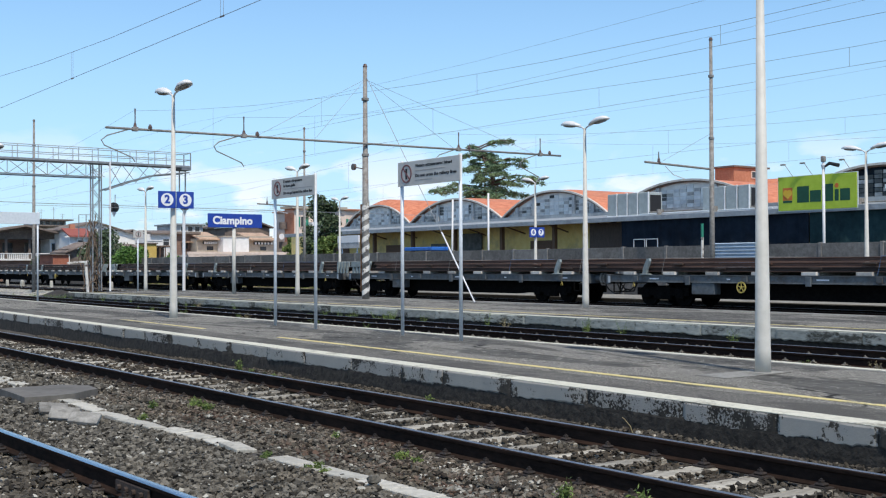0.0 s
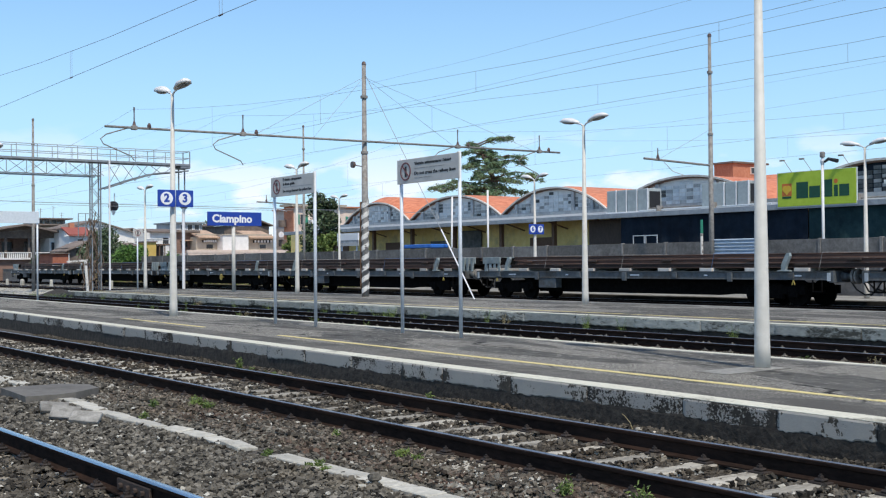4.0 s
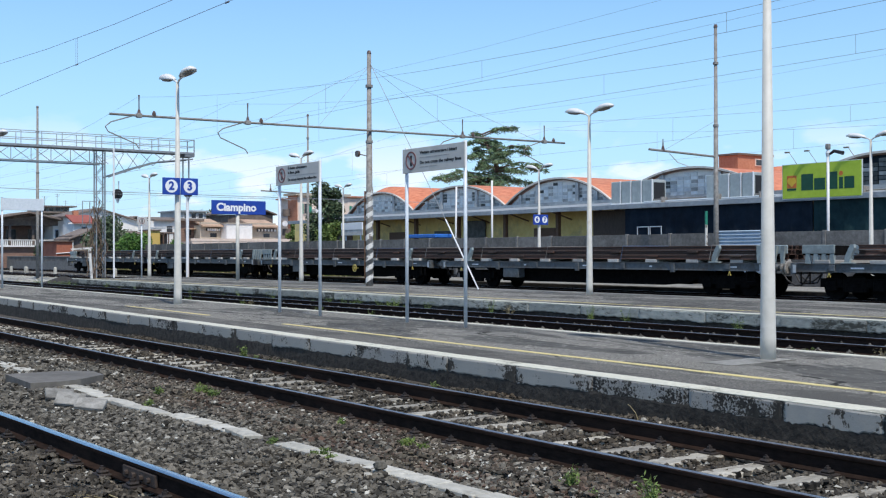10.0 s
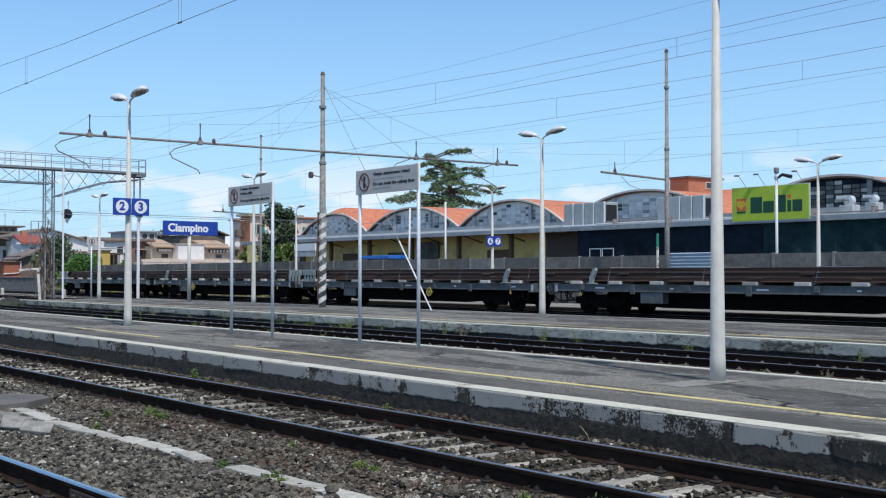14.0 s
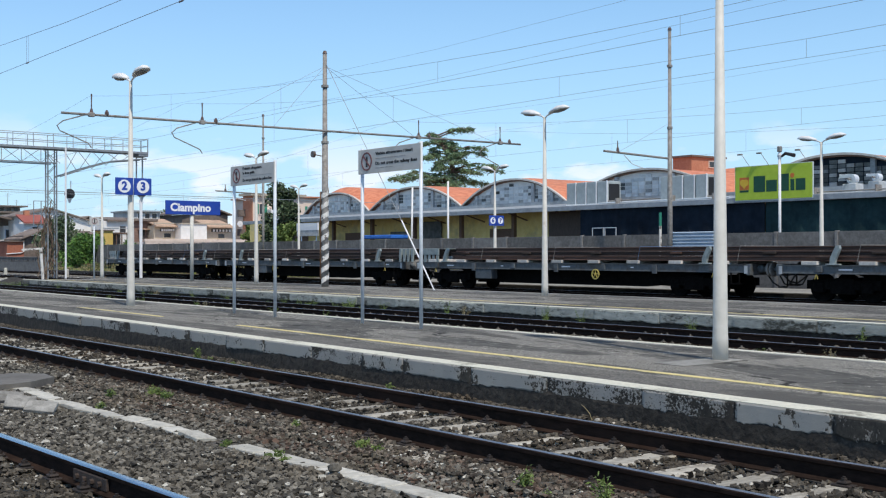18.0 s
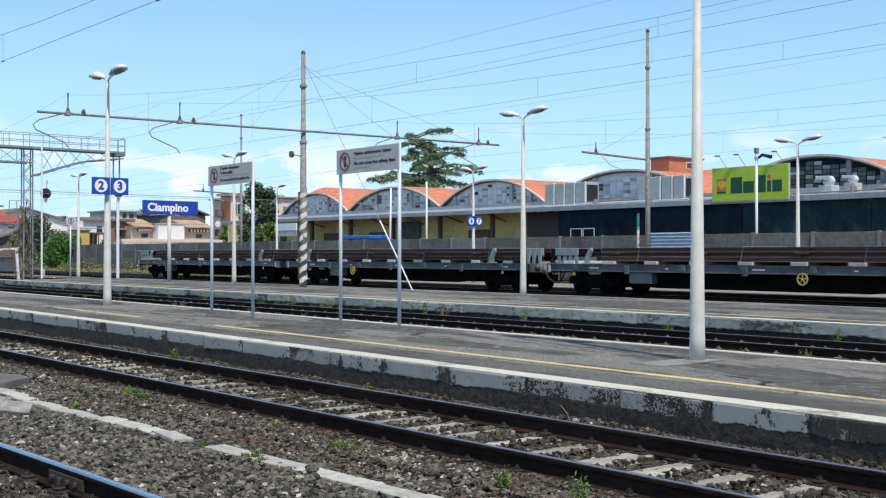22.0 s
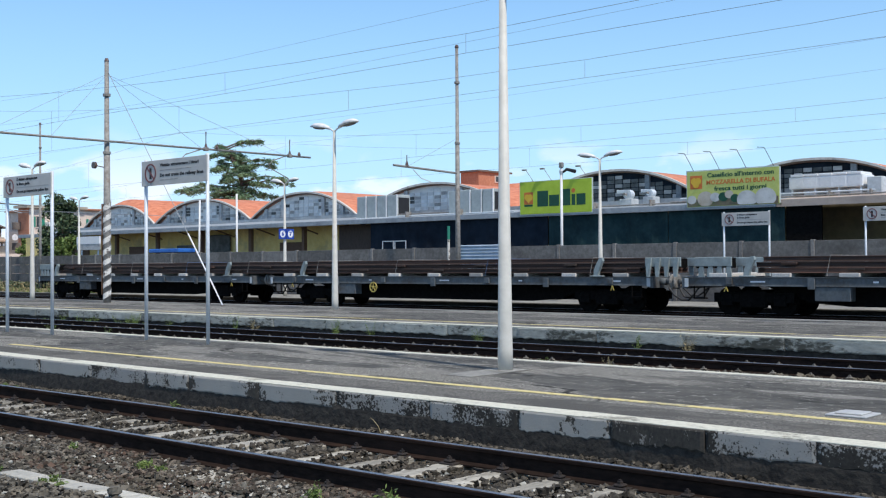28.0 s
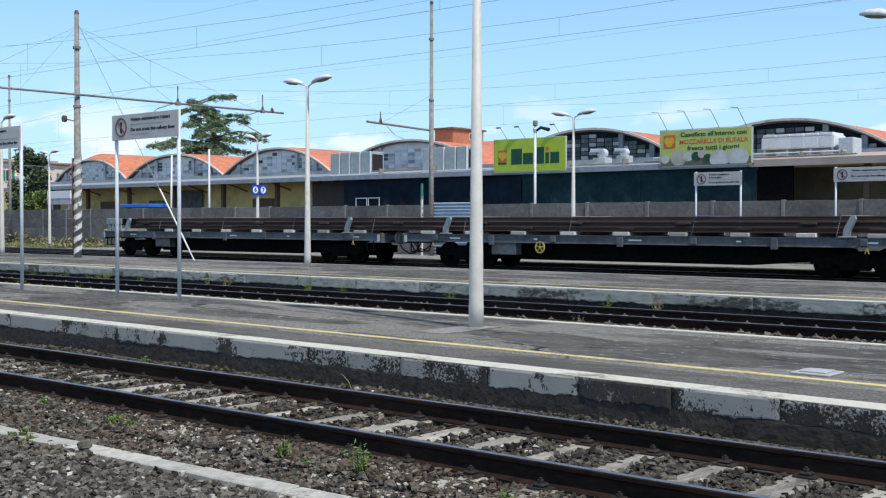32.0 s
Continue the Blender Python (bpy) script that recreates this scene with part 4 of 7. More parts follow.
for x, y, z in ((-44.9, 24.6, 0.3), (-61.5, 24.1, 0.28), (-7.9, 24.2, 0.3)):
    copy_thing(lower, at(x, y, z))


part("footing", Mesh().box(-0.26, 0.24, -1.0, 0.26, 0.0, 0.008, 0.003), M_CONC, front, "grey concrete footing patch")


def tall_post(x, y, top, lean=0.0, cameras=False):
    t = thing("white_post", "white steel post with small cameras behind the fence" if cameras else "plain white steel post behind the fence", "post", at(x, y, -0.2) @ pose(0, 0, 0, 0, lean, 0))
    part("pole", Mesh().tube([(0, 0, 0), (0, 0, top + 0.2)], 0.06, 10), M_HEAD, t, smooth=True)
    if cameras:
        part("camera_dome", Mesh().tube([(0, 0, top + 0.2), (0, 0, top + 0.35), (0, 0, top + 0.5)], [0.07, 0.1, 0.04], 10), M_GALV, t)
        part("camera_hood", Mesh().tube([(0.1, 0, top + 0.3), (0.3, 0, top + 0.42), (0.75, 0.0, top + 0.3)], [0.05, 0.07, 0.09], 8), M_BLACK, t)
        part("camera_box", Mesh().box(-0.09, 0.09, -0.09, 0.09, top + 0.5, top + 0.75, 0.03), M_MAST, t)


tall_post(-30.1, 42.0, 5.7, 0, True)
tall_post(-53.3, 42.0, 5.9)
tall_post(-57.0, 42.0, 5.7, 1.5)


def warning_sign(name, x0, x1, y, z0, z1, ground, facing="y", bars=True, yellow=False, label="grey no crossing notice board on two steel posts"):
    """A notice board on two posts, along x (or along y, when it faces +x)."""
    w, h = x1 - x0, z1 - z0
    t = thing(name, label, "sign", (at(x0, y, ground) if facing == "y" else at(y, x0, ground) @ pose(0, 0, 0, 0, 0, 90)), "no crossing notices")
    for px in (0.06, w - 0.06):
        part("post", Mesh().tube([(px, 0.03, 0), (px, 0.03, z1 - ground + 0.03)], 0.035, 10), M_GALV, t, smooth=True)
    zc = z0 - ground
    part("board", Mesh().box(0, w, -0.03, -0.005, zc, zc + h, 0.006), M_SIGN if bars else M_GALV, t)
    if not bars:
        return t
    s = h * 0.38
    part("ring", Mesh().disc((0.12 + s, -0.036, zc + h / 2), "y", s, 0.008, 24, inner=s * 0.84), M_REDRING, t, "dark red prohibition ring")
    part("slash", Mesh().bar((0.12 + s - 0.58 * s, -0.035, zc + h / 2 + 0.58 * s), (0.12 + s + 0.58 * s, -0.035, zc + h / 2 - 0.58 * s), 0.008, 0.03), M_REDRING, t)
    part("pictogram", Mesh().box(0.12 + 0.82 * s, 0.12 + 1.18 * s, -0.034, -0.031, zc + h / 2 - 0.6 * s, zc + h / 2 + 0.55 * s), M_BLACK, t)
    tx = 0.12 + 2 * s + 0.12
    tw = w - tx - 0.1

    def bars_of_print(f, u, th, mat):
        k, x = Mesh(), tx
        while x < tx + tw * u:
            d = random.uniform(0.06, 0.2)
            k.box(x, min(x + d, tx + tw * u), -0.0335, -0.0305, zc + h * f - th / 2, zc + h * f + th / 2)
            x += d + 0.025
        part("line_of_print", k, mat, t)

    def words(text, f, u, size):
        lettering("inscription", text, size, M_BLACK, t, at(tx + tw * u / 2, -0.031, zc + h * f) @ FACE_NY, tw * u, 0.003)

    if yellow:
        words("\u00c8 vietato oltrepassare", 0.82, 0.66, 0.08)
        words("la linea gialla", 0.6, 0.42, 0.08)
        words("Do not go beyond the yellow line", 0.24, 1.0, 0.08)
        part("rule", Mesh().box(tx, tx + tw, -0.0335, -0.0305, zc + h * 0.425, zc + h * 0.445), M_SIGNTEXT, t)
    else:
        words("Vietato attraversare i binari", 0.78, 0.9, 0.08)
        bars_of_print(0.58, 0.72, 0.016, M_SIGNTEXT)
        words("Do not cross the railway lines", 0.38, 1.0, 0.085)
        bars_of_print(0.2, 0.42, 0.016, M_SIGNTEXT)
    return t


warning_sign("notice_board", -18.6, -16.58, 12.45, 3.16, 3.63, zp(-17.5))
warning_sign("notice_board", -23.3, -21.34, 12.14, 3.14, 3.58, zp(-22), yellow=True, label="grey yellow line notice board on two steel posts")
warning_sign("notice_board", -19.97, -18.1, 37.8, 3.0, 3.48, 0.15, yellow=True, label="grey yellow line notice board on two steel posts")
warning_sign("notice_board", -14.8, -12.75, 37.8, 3.03, 3.5, 0.15)
warning_sign("notice_board", 11.35, 12.9, -43.4, 3.22, 3.66, zp(-43), facing="x", bars=False, label="plain pale grey notice board facing along the platform")
small = thing("crossing_sign", "small white no crossing sign on one thin post", "sign", at(-61.0, 23.46, 0.27))
part("post", Mesh().tube([(0, 0, 0), (0, 0, 3.3)], 0.04, 10), M_GALV, small, smooth=True)
part("board", Mesh().box(0.05, 0.07, -0.28, 0.28, 2.93, 3.36, 0.005), M_SIGN, small)
part("ring", Mesh().disc((0.075, 0, 3.145), "x", 0.16, 0.006, 20, inner=0.13), M_REDRING, small)
part("pictogram", Mesh().box(0.071, 0.075, -0.035, 0.035, 3.04, 3.25), M_BLACK, small)


def number_sign(x, y, z, left, right, h=0.52, w=0.47, label="blue platform number sign with white discs on a lamp post"):
    t = thing("platform_number_sign", label, "sign", at(x, y, z))
    for s, txt in ((-1, left), (1, right)):
        b = part("plate", Mesh().box(0.0, 0.04, s * (w / 2 + 0.015) - w / 2, s * (w / 2 + 0.015) + w / 2, -h / 2, h / 2, 0.005), M_BLUE, t)
        part("disc", Mesh().disc((0.044, s * (w / 2 + 0.015), 0), "x", w * 0.36, 0.006, 24), M_WHITE, b)
        lettering("number", txt, w * 0.62, M_BLUE, b, at(0.05, s * (w / 2 + 0.015), 0) @ FACE_X, 0, 0.012)
    return t


number_sign(-27.55, 11.6, 3.32, "2", "3", 0.43, 0.46)
number_sign(-44.5, 38.2, 3.3, "6", "7", 0.52, 0.48)

name_sign = thing("station_name_sign", "blue station name sign with white letters on a white post", "sign", at(-50.9, 24.4, 0.3))
part("post", Mesh().tube([(0, 0, 0), (0, 0, 3.3)], 0.09, 12), M_LAMP, name_sign, smooth=True)
board = part("board", Mesh().box(0.05, 0.13, -1.4, 1.45, 3.2, 3.87, 0.01), M_BLUE, name_sign, "blue enamel board")
lettering("station_name", "Ciampino", 0.52, M_WHITE, board, at(0.135, -0.12, 3.53) @ FACE_X, 2.1, 0.02, "white station name letters")


# overhead line masts and the crossbeam
def mast(x, y, z0, top, stripes=False, arm=None, steel=M_MAST, k=1.0, label="tall grey steel overhead line mast"):
    t = thing("line_mast", label, "mast", at(x, y, z0), "overhead line masts")
    h = top - z0
    part("pole", Mesh().tube([(0, 0, 0), (0, 0, h * 0.62), (0, 0, h * 0.62), (0, 0, h)], [0.15 * k, 0.12 * k, 0.105 * k, 0.085 * k], 12), steel, t, smooth=True)
    for zc in (h * 0.62, h * 0.86):
        part("collar", Mesh().tube([(0, 0, zc - 0.05), (0, 0, zc + 0.05)], 0.15 * k, 12), steel, t)
    part("cap", Mesh().tube([(0, 0, h), (0, 0, h + 0.12)], [0.1, 0.06], 10), M_INSUL, t)
    if stripes:
        part("guard_plate", Mesh().box(-0.2, -0.17, -0.12, 0.12, 0.3, 3.8), M_RUSTBOX, t, "rust brown guard plate")
        for k in range(9):
            a = 0.1 + 0.42 * k
            tw = Mesh()
            rings = []
            for j in range(9):
                ang = -0.4 * math.pi - math.pi * 1.1 * j / 8 + math.pi
                zz = a + 0.3 * j / 8
                rings.append([(rr * math.cos(ang), -rr * math.sin(ang), zz + q) for rr, q in ((0.153, 0), (0.158, 0), (0.158, 0.21), (0.153, 0.21))])
            tw.rings(rings)
            part("painted_stripe", tw, M_STRIPE_W, t, "peeling white warning stripe")
    if arm:
        y1, zz = arm
        part("arm", Mesh().tube([(0, 0, zz - z0), (0, y1 - y, zz - z0 + 0.12)], 0.05, 8), M_MAST, t)
        part("arm_tie", Mesh().tube([(0, 0, zz - z0 + 1.6), (0, (y1 - y) * 0.8, zz - z0 + 0.1)], 0.007, 6), M_WIRE, t)
        yy = (y1 - y) * 0.8
        part("insulator", Mesh().tube([(0, yy, zz - z0 + 0.1), (0, yy, zz - z0 + 0.3), (0, yy, zz - z0 + 0.32), (0, yy, zz - z0 + 0.6)], [0.09, 0.05, 0.03, 0.02], 8), M_INSUL, t)
        part("registration_arm", Mesh().tube([(0, yy + 0.4, zz - z0), (0, yy + 0.9, zz - z0 - 0.35), (0, yy + 1.6, zz - z0 - 0.5)], 0.02, 6), M_GALV, t)
    return t


MX = -38.9
mast(MX, 24.4, 0.3, 9.6, True, label="weathered overhead line mast with peeling striped base")
mast(-34.1, 39.5, 0.1, 11.6, arm=(35.3, 5.85), k=0.82)
mast(-71.8, 39.9, 0.1, 11.4, arm=(36.2, 5.85), k=0.72)
mast(-83.5, 24.4, -0.2, 12.1, k=0.85, label="pale grey steel mast beyond the gantry")

beam = thing("crossbeam", "thin steel crossbeam with insulators over the tracks", "overhead line beam", at(MX, 0, 0))
part("beam_tube", Mesh().tube([(0.17, 13.75, 6.44), (0.17, 34.7, 6.56)], 0.043, 10), M_MAST, beam, smooth=True)
WIRES = (14.8, 18.98, 28.94, 33.48)
for y in WIRES:
    zz = 6.44 + 0.12 * (y - 13.75) / 21
    part("insulator", Mesh().tube([(0.17, y, zz + 0.05), (0.17, y, zz + 0.2), (0.17, y, zz + 0.22), (0.17, y, zz + 0.5), (0.17, y, zz + 0.72)], [0.075, 0.04, 0.022, 0.02, 0.03], 8), M_INSUL, beam)
    part("tensioner", Mesh().tube([(0.17, y + 0.55, zz + 0.03), (0.17, y + 0.55, zz + 0.11), (0.17, y + 0.55, zz + 0.2)], [0.07, 0.075, 0.03], 8), M_INSUL, beam)
    part("clamp", Mesh().box(0.09, 0.25, y - 0.1, y + 0.1, zz - 0.075, zz + 0.075, 0.015), M_MAST, beam)
    part("registration_arm", Mesh().tube([(0.17, y - 0.25, zz - 0.03), (0.17, y - 1.0, zz - 0.28), (0.17, y - 1.2, zz - 0.45), (0.17, y - 1.1, zz - 0.62), (0.17, y - 0.1, zz - 1.0), (0.17, y, zz - 1.15)], 0.022, 6), M_MAST, beam)
part("stay_wire", Mesh().tube([(0.0, 24.4, 9.3), (6.3, 25.05, 0.35)], 0.012, 6), M_WIRE, beam)
part("stay_guard", Mesh().tube([(4.55, 24.87, 2.85), (6.3, 25.05, 0.31)], 0.028, 8), M_WHITE, beam, "white guard tube on the stay")
for yy in (19.6, 22.0, 28.7, 33.2):
    part("tie_wire", Mesh().tube([(0, 24.4, 9.1), (0.17, yy, 6.55)], 0.007, 5), M_WIRE, beam)
part("tension_wheel", Mesh().disc((-0.4, 24.1, 5.6), "y", 0.13, 0.1, 14).tube([(-0.4, 24.1, 5.6), (0.0, 24.3, 5.5)], 0.02, 6), M_INSUL, beam)


def messenger(x, low, k, mid):
    return low + k * (x - mid) ** 2


lines = thing("overhead_wires", "thin dark overhead contact and catenary wires", "overhead wires", kind="structure")
for y, lo, c, mid in ((14.85, 5.58, 5.25, -12.5), (18.4, 5.6, 5.25, -12.5), (27.8, 5.6, 5.25, -12.5), (34.4, 5.6, 5.3, -12.5)):
    yc = y if y != 34.4 else 34.0
    part("contact_wire", Mesh().tube([(-190, yc, c), (40, yc, c)], 0.0038, 5), M_WIRE, lines)
    for span in (-1, 0, 1):
        m0 = mid - 0.0 + span * 53
        pts = [(m0 - 26.5 + 53 * j / 12, yc, messenger(m0 - 26.5 + 53 * j / 12, lo, 0.0022, m0)) for j in range(13)]
        part("catenary_wire", Mesh().tube(pts, 0.0038, 5), M_WIRE, lines)
        for j in range(1, 8):
            x = m0 - 26.5 + 6.6 * j
            part("dropper", Mesh().tube([(x, yc, c), (x, yc, messenger(x, lo, 0.0022, m0))], 0.0034, 4), M_WIRE, lines)
part("contact_wire", Mesh().tube([(-130, 7.18, 5.27), (14, 7.18, 5.27)], 0.0048, 5), M_WIRE, lines)
pts = [(-60 + 4 * j, 7.18, messenger(-60 + 4 * j, 5.638, 0.0022, -14.4)) for j in range(19)]
part("catenary_wire", Mesh().tube(pts, 0.0045, 5), M_WIRE, lines)
for x in (-28.8, -22.06, -15.34, -8.6):
    for d in (-0.05, 0.05):
        part("dropper", Mesh().tube([(x + d, 7.18, 5.27), (x + d, 7.18, messenger(x, 5.638, 0.0022, -14.4))], 0.0028, 4), M_WIRE, lines)
    part("wire_clamp", Mesh().tube([(x - 0.06, 7.18, 5.265), (x + 0.06, 7.18, 5.265)], 0.014, 6), M_INSUL, lines)
for y, z in ((24.4, 8.2), (24.6, 9.3), (39.5, 8.5), (39.6, 9.6)):
    pts = [(-140 + 12 * j, y, z - 0.5 * math.sin(math.pi * ((j * 12 + 20) % 50) / 50)) for j in range(15)]
    part("feeder_wire", Mesh().tube(pts, 0.0038, 5), M_WIRE, lines)

part("span_wire", Mesh().tube([(-83.5, 5.0, 6.5), (-83.5, 24.3, 6.23), (-83.5, 60.0, 6.1)], 0.022, 6), M_WIRE, lines)
part("span_wire", Mesh().tube([(-71.8, 21.0, 5.45), (-71.8, 39.9, 5.4)], 0.012, 6), M_WIRE, lines)


# ---------------- signal gantry ----------------
GX = -78.0
gan = thing("signal_gantry", "grey lattice steel signal gantry with walkway railings", "gantry", at(GX, 0, 0))
Y0, Y1 = 4.0, 33.7
for x in (-0.6, 0.6):
    part("walkway_edge", Mesh().box(x - 0.05, x + 0.05, Y0, Y1, 8.74, 8.88), M_GANTRY, gan)
    part("bottom_chord", Mesh().box(x - 0.04, x + 0.04, Y0, 27.2, 7.76, 7.84), M_GANTRY, gan)
    part("haunch_chord", Mesh().tube([(x, 27.4, 6.9), (x, 29.2, 7.55), (x, 31.0, 8.1), (x, 33.6, 8.4)], 0.055, 6), M_GANTRY, gan)
    for zz in (9.3, 9.78):
        part("handrail", Mesh().tube([(x, Y0, zz), (x, Y1, zz)], 0.026, 6), M_RAILING, gan)
    y = Y0
    while y <= Y1:
        part("rail_post", Mesh().tube([(x, y, 8.88), (x, y, 9.78)], 0.026, 6), M_RAILING, gan)
        y += 1.35
    if x < 0:
        continue
    y = Y0
    while y < 27:
        part("lattice_bar", Mesh().bar((x, y, 7.8), (x, y + 1.3, 8.75), 0.035, 0.035), M_GANTRY, gan)
        part("lattice_bar", Mesh().bar((x, y, 8.75), (x, y + 1.3, 7.8), 0.035, 0.035), M_GANTRY, gan)
        y += 1.3
    for a, b in ((27.6, 28.6), (28.6, 29.6), (29.6, 30.6), (30.6, 31.6), (31.6, 32.6)):
        zl = 6.9 + (a - 27.4) * 0.28
        part("lattice_bar", Mesh().bar((x, a, zl), (x, b, 8.75), 0.035, 0.035), M_GANTRY, gan)
        part("lattice_bar", Mesh().bar((x, b, min(8.4, zl + 0.3)), (x, a, 8.75), 0.035, 0.035), M_GANTRY, gan)
part("walkway", Mesh().box(-0.55, 0.55, Y0, Y1, 8.8, 8.85), M_GANTRY, gan)
for zz in (9.3, 9.78):
    part("end_rail", Mesh().tube([(-0.6, Y1, zz), (0.6, Y1, zz)], 0.026, 6), M_RAILING, gan)
for x in (-0.6, 0.6):
    part("end_post", Mesh().tube([(x, Y1, 8.6), (x, Y1, 9.8)], 0.04, 6), M_GANTRY, gan)
    for k in range(18 if x > 0 else 0):
        part("lattice_post", Mesh().bar((x, Y0 + 1.3 * k, 7.8), (x, Y0 + 1.3 * k, 8.76), 0.04, 0.04), M_GANTRY, gan)
part("end_box", Mesh().box(-0.62, 0.62, 33.0, 33.72, 8.55, 8.8, 0.02), M_GANTRY, gan)
# dry climbing stems on the column
vine_rng = np.random.default_rng(61)
for k in range(16):
    x, y, z = vine_rng.uniform(-0.35, 0.35), vine_rng.uniform(26.2, 27.6), -0.2
    pts = [(x, y, z)]
    while z < vine_rng.uniform(3.0, 6.5):
        x, y = 0.8 * x + vine_rng.normal() * 0.12, 27.0 + 0.85 * (y - 27.0) + vine_rng.normal() * 0.16
        z += vine_rng.uniform(0.3, 0.6)
        pts.append((x, y, z))
    if len(pts) > 2:
        part("dry_vine", Mesh().tube(pts, 0.03, 5), M_VINE, gan, "dry brown climbing stem")
for yy in (26.7, 27.3):
    if yy > 27:
        part("ladder_cage", Mesh().tube([(0.35, 26.2, 3.5), (0.35, 26.2, 5.2)], 0.03, 6).tube([(0.35, 25.7, 3.5), (0.35, 25.7, 5.2)], 0.03, 6).bar((0.35, 25.7, 5.2), (0.35, 26.7, 5.2), 0.04, 0.04).bar((0.35, 25.7, 4.3), (0.35, 26.7, 4.3), 0.04, 0.04), M_GANTRY, gan)
    for x in (-0.22, 0.22):
        part("column_leg", Mesh().bar((x, yy, -0.25), (x, yy, 8.7), 0.075, 0.075), M_GANTRY, gan)
    z = 0.0
    while z < 8.4:
        for x in (-0.22, 0.22):
            part("column_lacing", Mesh().bar((x, 26.7, z), (x, 27.3, z + 0.7), 0.035, 0.035), M_GANTRY, gan)
            part("column_lacing", Mesh().bar((x, 27.3, z + 0.7), (x, 26.7, z + 1.4), 0.035, 0.035), M_GANTRY, gan)
        z += 1.4
for yy in (4.2, 4.8):
    for x in (-0.5, 0.5):
        part("column_leg", Mesh().bar((x, yy, -0.25), (x, yy, 8.7), 0.1, 0.1), M_GANTRY, gan)
part("ladder_pole", Mesh().tube([(0.7, 27.75, -0.25), (0.7, 27.75, 8.9)], 0.06, 8), M_WHITE, gan)
for yy in (33.1, 33.55):
    part("hanger", Mesh().bar((0, yy, 8.7), (0, yy, 6.6), 0.08, 0.08), M_GANTRY, gan)
for yy in (18.6, 19.9):
    part("hanger", Mesh().bar((0, yy, 7.8), (0, yy, 4.9), 0.1, 0.1), M_GANTRY, gan)
part("hanger_foot", Mesh().bar((0, 18.6, 4.9), (0, 19.9, 4.9), 0.1, 0.1), M_GANTRY, gan)


def signal(x, y, z, post=None):
    t = thing("railway_signal", "round black railway signal head on the gantry", "signal", at(x, y, z), "gantry signals")
    part("target", Mesh().disc((0, 0, 0), "x", 0.36, 0.06, 22), M_BLACK, t)
    part("hood", Mesh().tube([(0.02, 0, 0.05), (0.4, 0, 0.05)], [0.13, 0.15], 12), M_BLACK, t)
    part("bracket", Mesh().bar((-0.05, 0.1, 0.3), (-0.05, 0.1, 0.9), 0.06, 0.06), M_GALV, t)
    part("lower_mount", Mesh().tube([(0, 0, -0.3), (0, 0, -0.62)], [0.16, 0.05], 8), M_GALV, t)
    if post:
        part("post", Mesh().tube([(-0.1, 0, -0.5), (-0.1, 0, post - z)], 0.11, 10), M_WHITE, t)


signal(GX + 0.2, 28.2, 5.75)
signal(GX + 0.2, 33.4, 6.0, -0.2)
signal(GX + 0.2, 19.3, 5.8)


# ---------------- fence ----------------
FY = 41.0
fence = thing("concrete_fence", "grey precast concrete panel fence behind the platform", "fence", at(0, FY, 0))


def fence_y(x):
    return train_curve(x) * 0.6


FPOST = Mesh().box(-0.075, 0.075, -0.06, 0.1, 0.0, 2.45, 0.012).data("fence_post", M_FENCE_POST)
FSLAB = Mesh().box(-1.355, 1.355, -0.03, 0.03, 0.005, 0.595, 0.008).data("fence_slab", M_FENCE)
x = -41.16 + 2.9 * 14
while x > -112:
    gate = -35.6 < x - 1.45 < -32.6
    turn = math.degrees(math.atan2(fence_y(x) - fence_y(x - 2.9), 2.9))
    part("fence_post", FPOST, None, fence, m=pose(x, fence_y(x), 0.08))
    if not gate:
        for k in range(4):
            part("fence_slab", FSLAB, None, fence, m=pose(x - 1.45, (fence_y(x) + fence_y(x - 2.9)) / 2, 0.1 + 0.6 * k + random.uniform(-0.004, 0.004), 0, 0, turn))
    x -= 2.9
gate = Mesh()
prof = [(0.045 * math.sin(j * math.pi / 2), 0.15 + 2.45 * j / 64) for j in range(65)]
gate.rings([[(x, FY + 0.05 + y, z) for y, z in prof] + [(x, FY + 0.06 + y, z) for y, z in reversed(prof)] for x in (-35.3, -32.9)])
solid("corrugated_panel", gate, M_CORRBLUE, "pale blue corrugated steel sheet closing the fence", "fence panel", kind="")
tarp = Mesh().box(-61.2, -58.1, 41.3, 42.6, 2.56, 2.8, 0.04)
solid("blue_shelter_roof", tarp, M_BLUETARP, "low blue sheet roof behind the fence", "shelter", kind="")
pst = thing("marker_post", "thin post with green top by the mast", "post", at(-34.58, 39.4, 0.1))
part("shaft", Mesh().tube([(0, 0, 0), (0, 0, 2.75)], 0.06, 8), M_STRIPE_W, pst)
part("green_cap", Mesh().tube([(0, 0, 2.75), (0, 0, 3.35)], 0.065, 8), M_GREENTOP, pst)


# ---------------- market building ----------------
BY, WY, YW = 58.0, 63.0, 60.6
market = thing("market_hall", "long market hall with vaulted tiled roofs and dark screens", "building")
part("yellow_wall", Mesh().box(-112, -58.3, YW, YW + 0.3, -0.2, 5.0), M_SHED_YELLOW, market, "yellow rendered wall under the canopy")
part("yellow_wall", Mesh().box(-58.0, -15, WY + 0.4, WY + 0.7, -0.2, 5.3), M_YELLOWSHADE, market, "yellow rendered wall darkened for shade under the canopy")
part("upper_wall", Mesh().box(-112, -15, WY - 0.15, WY + 0.25, 5.303, 5.75), M_CANOPY, market)
can = Mesh()
can.rings([[(x, BY - 0.3, 4.72), (x, WY - 0.16, 5.2), (x, WY - 0.16, 5.5), (x, BY - 0.3, 4.95)] for x in (-108, -27.3)])
part("canopy", can, M_CANOPY, market, "grey sheet canopy")
